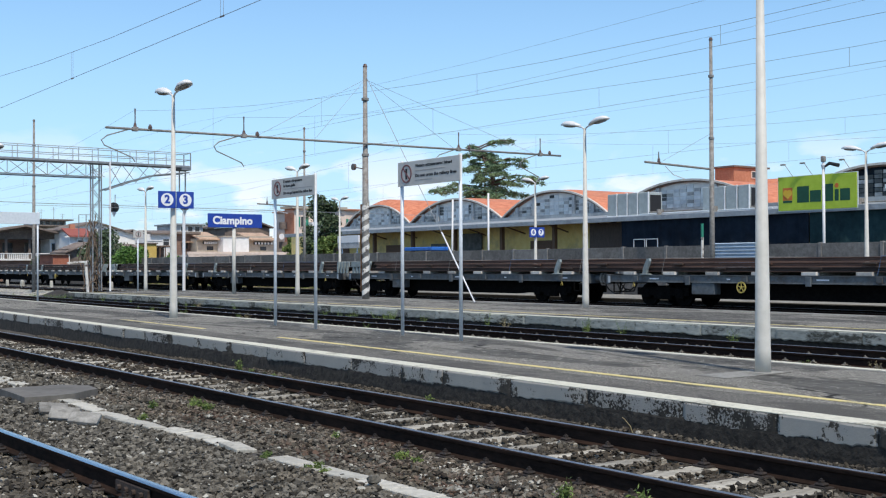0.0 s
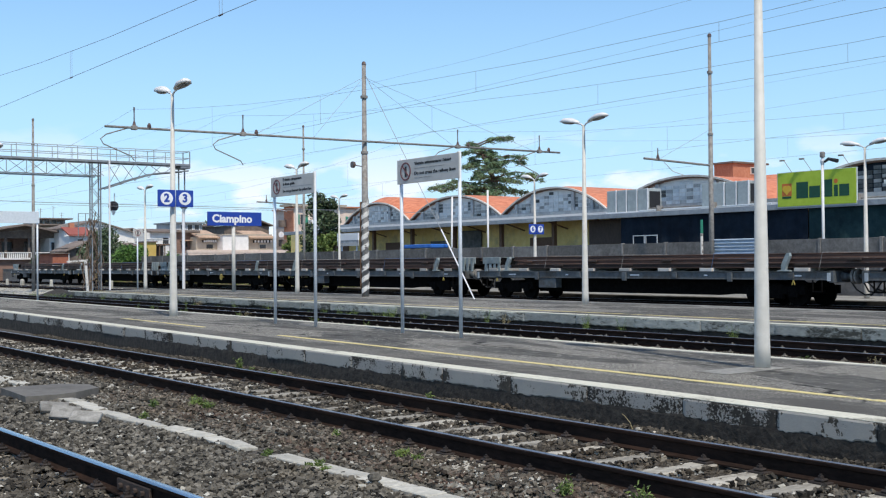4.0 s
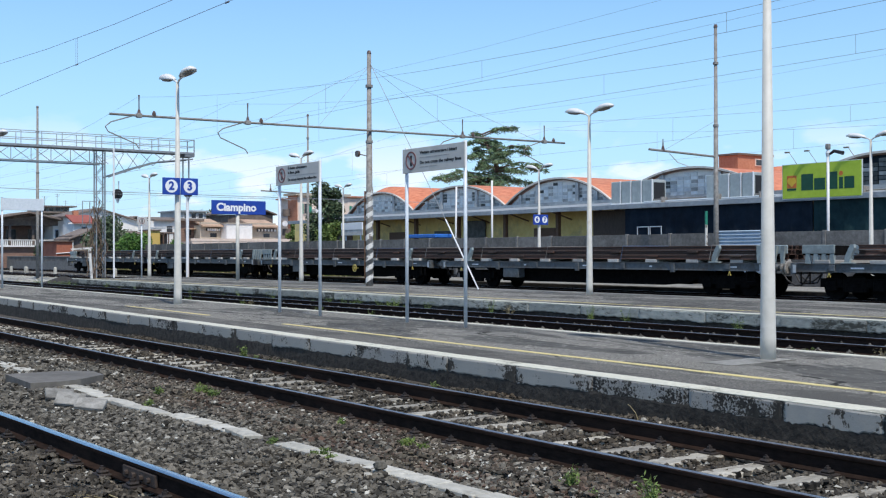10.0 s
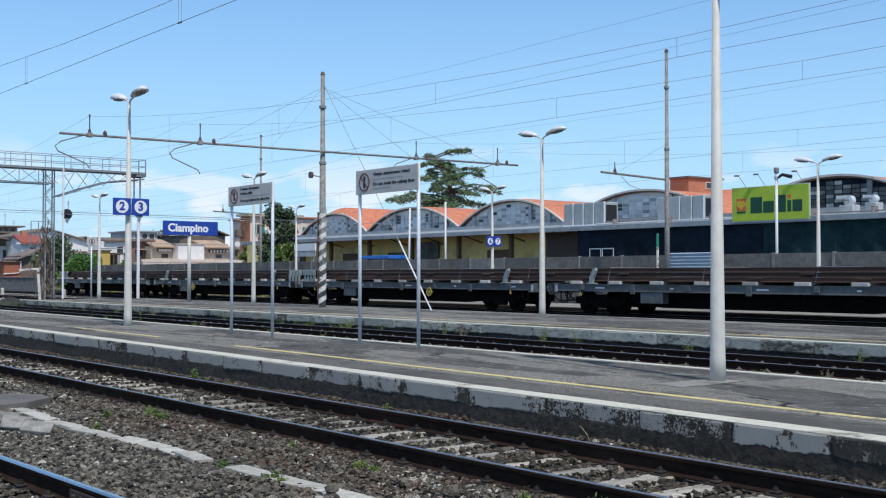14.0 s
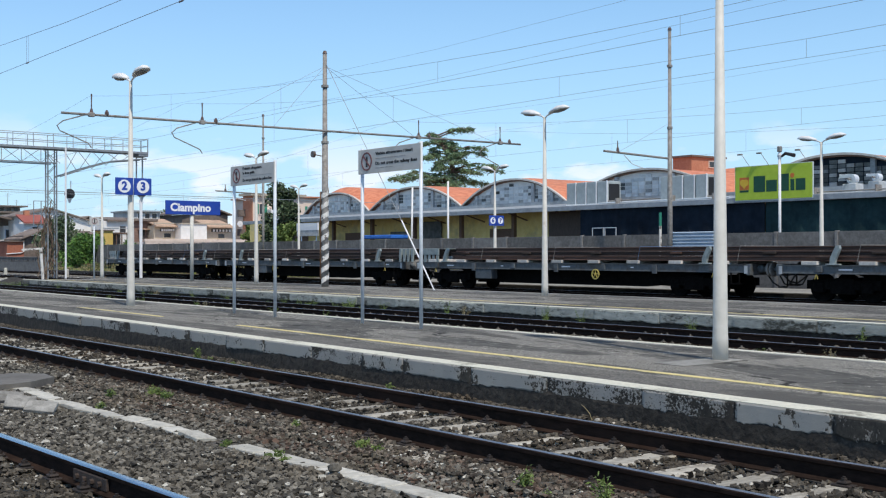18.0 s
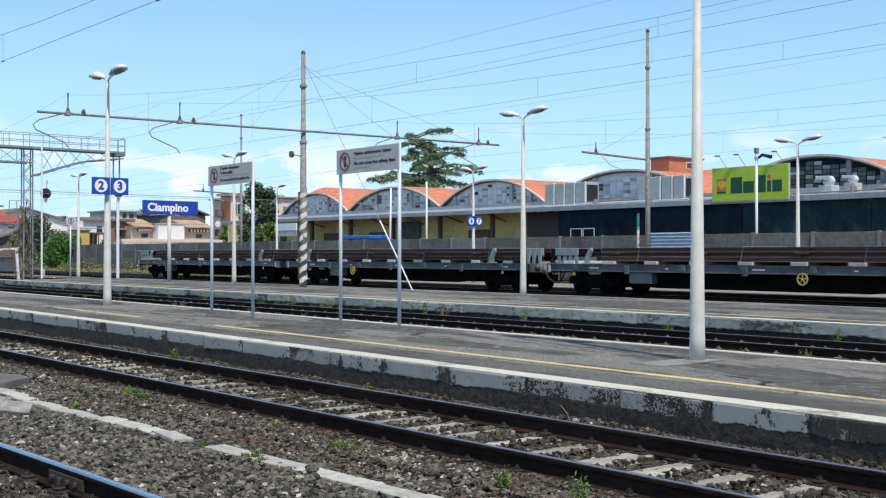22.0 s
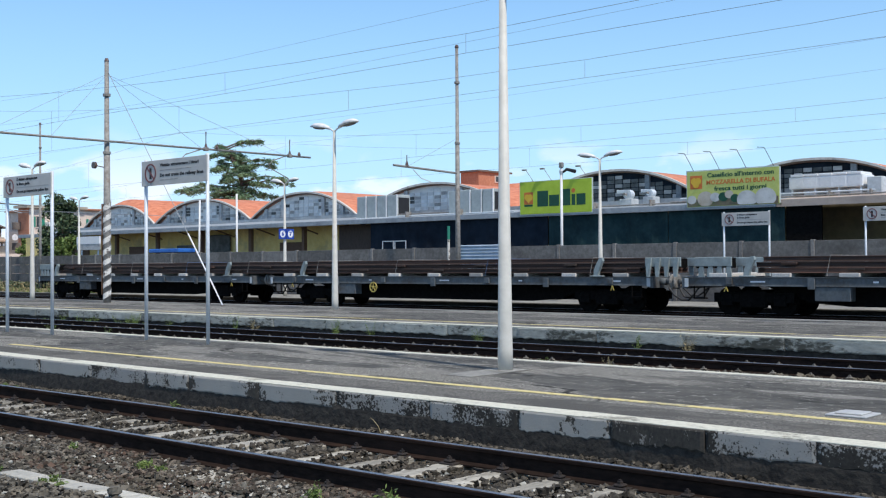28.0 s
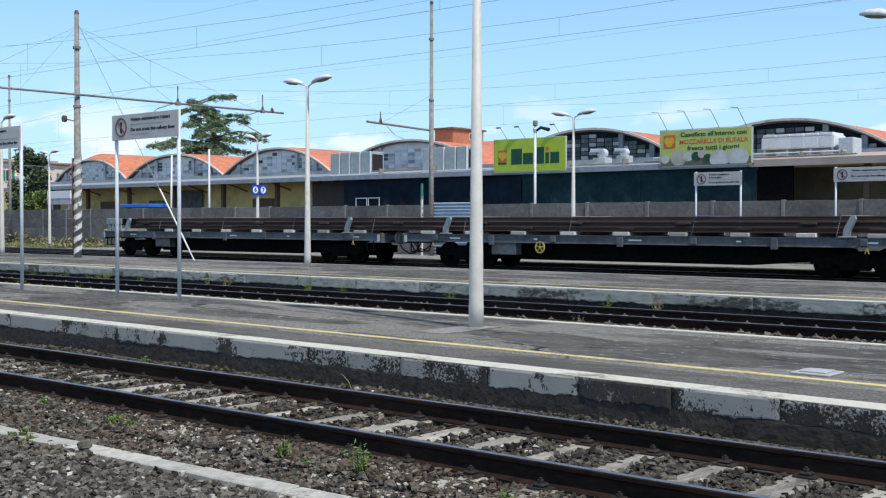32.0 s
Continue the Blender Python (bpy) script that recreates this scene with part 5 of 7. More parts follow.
can = Mesh()
can.rings([[(x, BY - 0.3, 4.68), (x, WY - 0.16, 5.16), (x, WY - 0.16, 5.56), (x, BY - 0.3, 5.06)] for x in (-27.297, -14)])
part("tan_canopy", can, M_TAN, market, "tan sheet canopy")
part("canopy_fascia", Mesh().box(-108, -27.3, BY - 0.42, BY - 0.303, 4.68, 5.02, 0.02), M_CANOPY, market)
x = -106.0
while x < -14:
    part("canopy_post", Mesh().box(x - 0.15, x + 0.15, BY + 1.2, BY + 1.5, -0.2, 4.85), M_SHUTTER, market)
    x += 6.5
for k in range(9):
    x = -103.2 + 5.2 * k
    part("canopy_bracket", Mesh().bar((x, YW - 0.02, 4.2), (x, BY + 0.6, 4.74), 0.06, 0.1), M_SHUTTER, market)
part("shop_front", Mesh().box(-80.4, -77.6, YW - 0.25, YW - 0.1, 2.3, 4.4, 0.02), M_GLASSY, market, "dusty glazed shop front")
# screens that close the bays under the canopy
for x0, x1, mat, z1 in ((-58.2, -42.5, M_NETBLUE, 4.74), (-42.45, -34.0, M_NET, 4.74), (-33.95, -26.9, M_NET, 4.7)):
    k = int((x1 - x0) / 1.6) + 1
    sc = Mesh()
    sc.rings([[(x0 + (x1 - x0) * j / (4 * k), BY - 0.15 + 0.05 * math.sin(j * 1.7), z) for j in range(4 * k + 1)] + [(x0 + (x1 - x0) * j / (4 * k), BY - 0.12 + 0.05 * math.sin(j * 1.7), z) for j in range(4 * k, -1, -1)] for z in (0.6, z1)])
    part("screen", sc, mat, market, "dark screen sheet hung under the canopy")
part("brown_bay", Mesh().box(-62.6, -58.22, BY + 0.9, BY + 1.1, -0.1, 4.7), M_SCREEN_BROWN, market, "dark brown boarded bay")
# solid black panel set where the bay is open and only shade shows
part("open_bay", Mesh().box(-26.85, -24.9, BY - 0.05, BY + 0.1, 0.6, 4.7), M_UNDER, market, "black panel for the dark opening under the canopy")
for x in (-56.4, -55.2):
    part("window_frame", Mesh().box(x - 0.55, x + 0.55, BY - 0.25, BY - 0.21, 2.2, 2.24).box(x - 0.55, x + 0.55, BY - 0.25, BY - 0.21, 3.36, 3.42).box(x - 0.55, x - 0.5, BY - 0.25, BY - 0.21, 2.24, 3.36).box(x + 0.5, x + 0.55, BY - 0.25, BY - 0.21, 2.24, 3.36), M_GALV, market)
for x in (-101, -91.5, -84, -70):
    d = part("loading_door", Mesh().box(x - 1.3, x + 1.3, YW - 0.1, YW - 0.003, -0.1, 3.6, 0.02), M_SHUTTER if x != -84 else M_GLASSY, market)
# vaulted roofs
ARCH = [(-1.655, -1.4601), (-1.4601, -1.2342), (-1.2342, -1.027), (-1.016, -0.786), (-0.755, -0.545), (-0.54, -0.336)]
AY = 64.0
for a0, a1 in ARCH:
    xc, half = (a0 + a1) / 2 * AY, (a1 - a0) / 2 * AY
    n = 20

    def arc(u):
        return 5.75 + (2.08 if a0 < -0.6 else 1.92) * (1 - abs(u) ** 2.15)

    prof = [(xc + half * (2 * j / n - 1), arc(2 * j / n - 1)) for j in range(n + 1)]
    v = Mesh()
    rise = {-1.655: 1.3, -1.4601: 1.04, -1.2342: 1.05}.get(a0, 1.0)
    v.rings([[(x, y, 5.75 + k * (z - 5.75) + 0.06) for x, z in prof] + [(x, y, 5.75 + k * (z - 5.75) - 0.12) for x, z in reversed(prof)] for y, k in ((AY - 0.1, 1.0), (AY + 1.2, rise), (AY + 26, rise))])
    part("vault_roof", v, M_TILE, market, "orange tiled vaulted roof")
    rim = Mesh()
    rim.rings([[(x, y, z + dz) for y, dz in ((AY - 0.32, 0.09), (AY - 0.1, 0.09), (AY - 0.1, -0.05), (AY - 0.32, -0.05))] for x, z in prof])
    part("rim", rim, M_RIM, market, "pale curved roof edge")
    # dark brown strip that draws the shadow line below the rim
    shade_line = Mesh()
    shade_line.rings([[(x, y, z + dz) for y, dz in ((AY - 0.22, -0.053), (AY - 0.05, -0.053), (AY - 0.05, -0.15), (AY - 0.22, -0.15))] for x, z in prof])
    part("rim_lip", shade_line, M_SHUTTER, market)
    t = Mesh()
    t.rings([[(x, y, max(z - 0.15, 5.6)) for x, z in prof] + [(prof[-1][0], y, 5.5), (prof[0][0], y, 5.5)] for y in (AY + 0.1, AY + 0.3)])
    # dark backing stands for the unlit interior in the last two gables
    part("gable", t, M_RENDER if a0 < -0.8 else M_NETBLUE, market)
    pale = a0 < -0.8
    cols = 22
    for j in range(cols):
        u = (j + 0.5) / cols * 2 - 1
        x, w = xc + half * u, half / cols * 0.86
        zt = arc(min(0.999, abs(u) + 1.2 / cols)) - 0.3
        zr, row = 5.86, 0
        while zr + 0.22 < zt:
            pick = (j * 7 + row * 5 + int(-a0 * 40)) % 11
            if pale and abs(u) < 0.38:
                mat = M_GLASSY if abs(u) > 0.27 and row > 1 and pick < 8 or row > 4 and pick < 3 else M_PANEGREY if pick < 2 else M_PANE
            elif pale:
                mat = M_PANE if pick < 2 else M_GLASSY if pick == 5 else M_PANEGREY
            else:
                mat = M_PANEGREY if pick < 3 else M_GLASSY
            part("pane", Mesh().box(x - w, x + w, AY + 0.04, AY + 0.098, zr, zr + 0.23), mat, market)
            zr += 0.28
            row += 1
    for u in (-0.72, -0.38, 0.38, 0.72):
        x = xc + half * u
        part("pier", Mesh().box(x - 0.17, x + 0.17, AY - 0.12, AY + 0.035, 5.6, arc(abs(u)) - 0.14), M_SHED if pale else M_GANTRY, market)
    part("gable_sill", Mesh().box(xc - half, xc + half, AY - 0.2, AY + 0.035, 5.55, 5.84), M_CANOPY, market)


def roof_units(x0, n, w, y, z, h, label="row of pale grey rooftop cooling units"):
    for j in range(n):
        t = thing("cooling_unit", "pale grey rooftop cooling unit with side grille", "cooling unit", at(x0 + j * (w + 0.05), y, z), "rooftop cooling units")
        part("casing", Mesh().box(0, w, 0, 1.4, 0.12, h, 0.03), M_UNITPANEL, t)
        part("front_panel", Mesh().box(0.06, w - 0.12, -0.022, -0.003, 0.2, h - 0.08, 0.006), M_UNITPANEL, t)
        part("corner_post", Mesh().box(w - 0.09, w + 0.004, -0.035, 0.05, 0.12, h + 0.02, 0.008), M_UNIT, t, "white corner post")
        part("base_rail", Mesh().box(0.0, w, -0.06, 0.0, 0.06, 0.17, 0.01), M_UNIT, t)
        part("grille", Mesh().box(w + 0.002, w + 0.02, 0.15, 1.25, 0.3, h - 0.2), M_BLACK, t)
        for xx in (0.1, w - 0.2):
            part("foot", Mesh().box(xx, xx + 0.1, 0.05, 1.35, 0, 0.12), M_GALV, t)


flat = Mesh().box(-60.5, -15, BY + 0.4, WY - 0.2, 4.98, 5.06)
solid("flat_roof", flat, M_CANOPY, "flat grey sheet roof before the vaults", "roof")
roof_units(-61.4, 4, 1.0, BY + 1.6, 5.06, 1.75)
roof_units(-52.3, 4, 0.96, BY + 1.6, 5.06, 1.75)
for x, y, s in ((-38.2, BY + 2.4, 0.56), (-36.5, BY + 2.2, 0.44)):
    t = thing("roof_fan", "shiny metal ventilation fan and duct on the roof", "fan", at(x, y, 5.06))
    part("plinth", Mesh().box(-0.8 * s, 0.8 * s, -0.4, 0.4, 0, 0.9 - 0.5 * s, 0.03), M_PALEGREY, t)
    part("casing", Mesh().disc((0, 0, 0.9), "y", 0.52 * s, 0.42, 18).disc((0, -0.22, 0.9), "y", 0.3 * s, 0.03, 14, inner=0.24 * s), M_GALV, t)
    part("motor", Mesh().tube([(0, -0.3, 0.9), (0, -0.55, 0.9)], 0.13 * s, 10), M_MAST, t)
    part("outlet", Mesh().box(-1.35 * s, 0.0, -0.18, 0.18, 0.9 + 0.16 * s, 0.9 + 0.52 * s, 0.02).box(-1.37 * s, -1.352 * s, -0.2, 0.2, 0.88 + 0.16 * s, 0.92 + 0.52 * s), M_GALV, t)
long_unit = thing("long_cooling_unit", "long white rooftop cooling unit on legs", "cooling unit", at(-27.4, BY + 1.5, 5.06))
part("casing", Mesh().box(0, 4.1, 0, 1.6, 0.62, 1.28, 0.04), M_UNIT, long_unit)
for k in range(5):
    part("cover", Mesh().box(0.1 + k * 0.79, 0.84 + k * 0.79, -0.02, 1.5, 1.283, 1.42, 0.02), M_UNIT, long_unit)
    part("louvre", Mesh().box(0.14 + k * 0.79, 0.8 + k * 0.79, -0.014, -0.003, 0.72, 1.2), M_UNIT, long_unit)
for x in (0.1, 1.4, 2.7, 3.9):
    part("leg", Mesh().box(x, x + 0.1, 0.1, 1.5, 0, 0.62), M_UNIT, long_unit)
part("side_frame", Mesh().box(4.3, 5.1, 0, 1.2, 0.1, 1.1, 0.04), M_PALEGREY, long_unit)

pipes = thing("roof_pipes", "run of grey pipes on the flat roof", "pipes", at(0, BY + 1.2, 5.06))
for k, (x0, x1, z) in enumerate(((-34.6, -22.0, 0.22), (-34.0, -22.6, 0.4), (-41.0, -33.4, 0.18), (-58.0, -46.5, 0.16), (-57.4, -47.0, 0.3))):
    part("pipe", Mesh().tube([(x0, 0.12 * k, z), (x1, 0.12 * k, z)], 0.045, 8), M_GALV if k % 2 else M_MAST, pipes)
for x in (-56.0, -51.0, -47.5, -40.0, -36.0, -33.0, -29.0, -25.0, -22.8):
    part("pipe_stand", Mesh().box(x - 0.04, x + 0.04, -0.05, 0.55, 0.0, 0.45), M_MAST, pipes)

# banners on the eaves
ban = thing("shop_banner", "lime green shop banner on a steel frame on the eaves", "banner", at(-44.45, BY - 0.43, 4.85))
part("sheet", Mesh().box(0, 5.42, -0.04, 0, 0, 2.03), M_LIME, ban)
part("frame", Mesh().box(0, 5.42, 0.003, 0.06, -0.05, 0.03).box(0, 5.42, 0.003, 0.06, 2.0, 2.07).box(-0.06, 0.0, 0.003, 0.06, -0.05, 2.07).box(5.42, 5.48, 0.003, 0.06, -0.05, 2.07), M_GALV, ban)
em = part("emblem", Mesh().box(0.32, 1.02, -0.046, -0.041, 0.62, 1.38, 0.002), M_RED, ban, "red square emblem with a yellow heart shape")
part("emblem_shape", Mesh().disc((0.55, -0.05, 1.05), "y", 0.2, 0.006, 16).disc((0.8, -0.053, 1.05), "y", 0.2, 0.006, 16).add([(0.37, -0.059, 1.0), (0.98, -0.059, 1.0), (0.675, -0.059, 0.68), (0.37, -0.047, 1.0), (0.98, -0.047, 1.0), (0.675, -0.047, 0.68)], [(0, 1, 2), (5, 4, 3), (0, 3, 4, 1), (1, 4, 5, 2), (2, 5, 3, 0)]), M_ORANGE, em)
part("emblem_base", Mesh().box(0.34, 1.0, -0.05, -0.042, 0.48, 0.6), M_DKGREEN, em)
# the trade name as a row of plain blocks
for bx, bw, z0, z1 in ((1.36, 0.84, 0.45, 1.42), (2.27, 0.76, 0.45, 1.14), (3.11, 0.76, 0.45, 1.46), (3.97, 0.27, 0.45, 1.12), (4.33, 0.66, 0.45, 1.14)):
    part("mark", Mesh().box(bx, bx + bw, -0.046, -0.041, z0, z1), M_DKGREEN, ban)
part("mark", Mesh().disc((4.1, -0.044, 1.34), "y", 0.14, 0.006, 14), M_RED, ban)
for x in (1.05, 2.45, 5.15):
    part("floodlight", Mesh().tube([(x, 0.02, 2.0), (x - 0.45, -0.2, 2.78)], 0.016, 6).box(x - 0.72, x - 0.4, -0.3, -0.14, 2.74, 2.83, 0.02), M_MAST, ban)

ban2 = thing("dairy_banner", "yellow-green dairy banner with cheeses on a frame", "banner", at(-32.55, BY - 0.43, 4.85))
part("sheet", Mesh().box(0, 5.5, -0.04, 0, 0, 1.98), M_BANNER, ban2)
part("frame", Mesh().box(-0.06, 5.56, 0.003, 0.06, -0.05, 0.03).box(-0.06, 5.56, 0.003, 0.06, 1.98, 2.05).box(-0.06, 0.0, 0.003, 0.06, -0.05, 2.05).box(5.5, 5.56, 0.003, 0.06, -0.05, 2.05), M_GALV, ban2)
for txt, z, w, mat in (("Caseificio all'interno con", 1.72, 3.95, M_DKGREEN), ("MOZZARELLA DI BUFALA", 1.32, 4.1, M_RED), ("fresca tutti i giorni", 0.96, 3.1, M_DKGREEN)):
    lettering("inscription", txt, 0.34, mat, ban2, at(3.25, -0.045, z) @ FACE_NY, w, 0.008)
part("emblem", Mesh().box(0.2, 0.95, -0.046, -0.041, 1.0, 1.75), M_RED, ban2)
part("emblem_shape", Mesh().disc((0.45, -0.05, 1.42), "y", 0.2, 0.006, 16).disc((0.7, -0.053, 1.42), "y", 0.2, 0.006, 16).disc((0.575, -0.056, 1.25), "y", 0.2, 0.006, 16), M_ORANGE, ban2)
part("print_band", Mesh().box(0.02, 5.48, -0.045, -0.041, 0.02, 0.42), M_BROWNPR, ban2)
for ci, (cx, cz, r, mat) in enumerate(((0.3, 0.4, 0.28, M_MOZZ), (1.15, 0.42, 0.5, M_CREAM), (1.75, 0.5, 0.3, M_MOZZ), (2.25, 0.5, 0.3, M_DKGREEN), (2.6, 0.62, 0.26, M_CREAM), (2.95, 0.4, 0.26, M_DKGREEN), (3.65, 0.3, 0.58, M_MOZZ), (4.75, 0.36, 0.62, M_MOZZ))):
    ring = [(cx + r * math.cos(a), max(0.03, cz + r * 0.85 * math.sin(a))) for a in (2 * math.pi * (k + 0.5) / 20 for k in range(20))]
    part("cheese_picture", Mesh().rings([[(px, -0.046 - 0.004 * ci + q, pz) for px, pz in ring] for q in (0, -0.003)]), mat, ban2)
for x in (0.4, 2.0, 3.6, 5.2):
    part("lamp_bracket", Mesh().tube([(x, 0.02, 2.0), (x - 0.2, -0.1, 2.5), (x - 0.3, -0.5, 3.0), (x - 0.6, -0.7, 3.02)], 0.018, 6), M_BLACK, ban2)

block = thing("brick_block", "orange brick upper block behind the roofs", "building", at(0, 0, 0))
part("wall", Mesh().box(-68.7, -66.56, 80, 84.5, 0, 10.2), M_BRICK, block)
part("roof_slab", Mesh().box(-68.9, -66.36, 79.8, 84.7, 10.203, 10.36), M_BROWNROOF, block)
part("roof_slope", Mesh().rings([[(x, 78.5, 6.9), (x, 85.5, 9.2), (x, 88, 8.4), (x, 88, 8.6), (x, 85.5, 9.4), (x, 78.5, 7.1)] for x in (-73.0, -57.0)]), M_TILE, block)
part("lower_wall", Mesh().box(-72.8, -57.2, 79.0, 87, 0, 6.8), M_SHED, block)
win = part("window", Mesh().box(-66.555, -66.5, 82.3, 83.3, 9.3, 9.95), M_PEACH, block)
part("pane", Mesh().box(-66.499, -66.48, 82.4, 83.2, 9.38, 9.88), M_WINDOW, win)


# ---------------- freight train ----------------
W1, W2 = 20.6, 20.7
OVER = 0.6    # by which the first wagon reaches past its load
PAIR = W1 + W2


def wheelset_mesh():
    m = Mesh()
    m.tube([(0, -0.8, 0), (0, 0.8, 0)], 0.08, 8)
    for s in (-1, 1):
        m.disc((0, s * 0.75, 0), "y", 0.46, 0.13, 20)
        m.disc((0, s * 0.69, 0), "y", 0.49, 0.03, 20)
        m.disc((0, s * 0.83, 0), "y", 0.2, 0.05, 10)
        for k in range(4):
            a = math.pi * k / 2
            m.disc((0.3 * math.cos(a), s * 0.82, 0.3 * math.sin(a)), "y", 0.05, 0.02, 6)
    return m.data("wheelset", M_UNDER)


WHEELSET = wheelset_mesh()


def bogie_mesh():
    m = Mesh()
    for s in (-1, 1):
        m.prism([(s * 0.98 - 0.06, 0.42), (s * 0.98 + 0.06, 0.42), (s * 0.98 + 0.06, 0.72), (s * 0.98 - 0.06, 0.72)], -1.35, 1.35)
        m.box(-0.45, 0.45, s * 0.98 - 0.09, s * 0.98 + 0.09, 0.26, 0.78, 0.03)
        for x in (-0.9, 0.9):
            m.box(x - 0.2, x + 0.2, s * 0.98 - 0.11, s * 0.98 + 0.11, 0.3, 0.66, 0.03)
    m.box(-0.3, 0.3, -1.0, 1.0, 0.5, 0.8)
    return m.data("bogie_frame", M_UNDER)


BOGIE = bogie_mesh()
wheelsets = []


def wagon(x0, L, handwheel, box_at, inner, outer):
    t = thing("flat_wagon", "grey flat rail wagon with black bogies and underframe" if not handwheel else "grey flat rail wagon with a yellow handwheel", "wagon", at(x0, 34.4, 0), "freight wagons")
    a, b = -L / 2 + 0.62, L / 2 - 0.62
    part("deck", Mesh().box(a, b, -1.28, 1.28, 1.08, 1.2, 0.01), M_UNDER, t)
    for s in (-1, 1):
        sill = Mesh().prism([(s * 1.4 - s * 0.1, 0.93), (s * 1.4, 0.93), (s * 1.4, 0.955), (s * 1.37, 0.965), (s * 1.37, 1.185), (s * 1.4, 1.195), (s * 1.4, 1.22), (s * 1.4 - s * 0.1, 1.22)], a, b)
        part("side_sill", sill, M_WAGON, t, "blue-grey painted side sill")
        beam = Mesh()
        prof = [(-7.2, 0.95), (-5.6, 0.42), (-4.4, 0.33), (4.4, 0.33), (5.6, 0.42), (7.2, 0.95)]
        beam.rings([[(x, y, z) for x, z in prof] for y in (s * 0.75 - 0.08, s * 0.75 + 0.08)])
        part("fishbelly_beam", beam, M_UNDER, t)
        for k in range(7):
            x = a + 1.6 + (b - a - 3.2) * k / 6
            part("stake_pocket", Mesh().box(x - 0.11, x + 0.11, s * 1.41 - 0.03, s * 1.41 + 0.04, 0.85 if k % 2 else 0.98, 1.18, 0.01), M_WAGON, t)
        for k in range(5):
            x = a + 2.3 + (b - a - 4) * k / 4
            w = 0.16 if k % 2 else 0.5
            part("stencil_bar", Mesh().box(x, x + w, s * 1.371 - 0.004, s * 1.371 + 0.004, 1.05, 1.1), M_WHITE, t)
    for e, s in ((a, -1), (b, 1)):
        part("headstock", Mesh().box(e - 0.08, e + 0.08, -1.4, 1.4, 0.85, 1.24, 0.01), M_WAGON, t)
        for y in (-0.875, 0.875):
            bf = part("buffer", Mesh().tube([(e, y, 1.06), (e + s * 0.3, y, 1.06)], 0.125, 12).tube([(e + s * 0.3, y, 1.06), (e + s * 0.5, y, 1.06)], 0.095, 12), M_WAGON, t, smooth=True)
            part("buffer_head", Mesh().tube([(e + s * 0.5, y, 1.06), (e + s * 0.53, y, 1.06), (e + s * 0.6, y, 1.06)], [0.22, 0.26, 0.24], 16), M_MAST, bf, "worn grey round buffer head")
        part("coupling_hook", Mesh().tube([(e, 0, 1.0), (e + s * 0.3, 0, 0.98), (e + s * 0.6, 0, 0.85)], 0.05, 8), M_UNDER, t)
        for hy_, dz in ((-0.35, 0.0), (0.35, 0.08)):
            part("brake_hose", Mesh().tube([(e, hy_, 0.92), (e + s * 0.25, hy_, 0.6 - dz), (e + s * 0.5, hy_ * 0.7, 0.42 + dz), (e + s * 0.62, hy_ * 0.4, 0.44 + dz)], 0.03, 6), M_BLACK, t)
        part("brake_hose", Mesh().tube([(e, 0.45, 0.95), (e + s * 0.3, 0.45, 0.7), (e + s * 0.5, 0.4, 0.55), (e + s * 0.62, 0.3, 0.6)], 0.03, 6), M_BLACK, t)
        part("end_plate", Mesh().box(e - s * 0.09 - 0.07, e - s * 0.09 + 0.07, -1.412, -1.401, 0.9, 1.18, 0.003), M_PALEGREY, t, "pale plate at the sill end")
        part("corner_step", Mesh().box(e - s * 0.55 - 0.2, e - s * 0.55 + 0.2, -1.42, -1.2, 0.52, 0.56).box(e - s * 0.55 - 0.2, e - s * 0.55 - 0.16, -1.42, -1.38, 0.56, 0.93).box(e - s * 0.55 + 0.16, e - s * 0.55 + 0.2, -1.42, -1.38, 0.56, 0.93), M_UNDER, t)
        part("tail_bracket", Mesh().bar((e - s * 1.5 - 0.06, -1.42, 0.76), (e - s * 1.5, -1.42, 0.92), 0.02, 0.025).bar((e - s * 1.5 + 0.06, -1.42, 0.76), (e - s * 1.5, -1.42, 0.92), 0.02, 0.025), M_YELLOW, t)
    for xb in (-L / 2 + inner, L / 2 - outer):
        bg_ = part("bogie_frame", BOGIE, None, t, m=pose(xb, 0, 0))
        for x in (-0.9, 0.9):
            w = part("wheelset", WHEELSET, None, t, m=pose(xb + x, 0, 0.46))
            wheelsets.append(w)
    bx = -L / 2 + box_at
    part("equipment_box", Mesh().box(bx, bx + 1.1, -1.38, -1.0, 0.5, 0.92, 0.02), M_WAGON, t, "blue-grey equipment box under the sill")
    if handwheel:
        hx = -L / 2 + handwheel
        hw = Mesh().disc((hx, -1.43, 0.79), "y", 0.21, 0.03, 24, inner=0.165)
        for k in range(5):
            an = 2 * math.pi * k / 5 + 0.3
            hw.bar((hx, -1.43, 0.79), (hx + 0.185 * math.cos(an), -1.43, 0.79 + 0.185 * math.sin(an)), 0.025, 0.03)
        hw.tube([(hx, -1.46, 0.79), (hx, -1.2, 0.79)], 0.04, 8)
        part("handwheel", hw, M_YELLOW, t, "yellow brake handwheel")
    for k in range(9):
        x = a + 1.2 + (b - a - 2.4) * k / 8
        part("timber_bearer", Mesh().box(x - 0.3, x + 0.3, -1.4, 1.36, 1.223, 1.345, 0.012), M_TIMBER, t)
    return t


LOADRAIL = [(y * 0.95, z * 0.95 + 0.163) for y, z in RAIL]


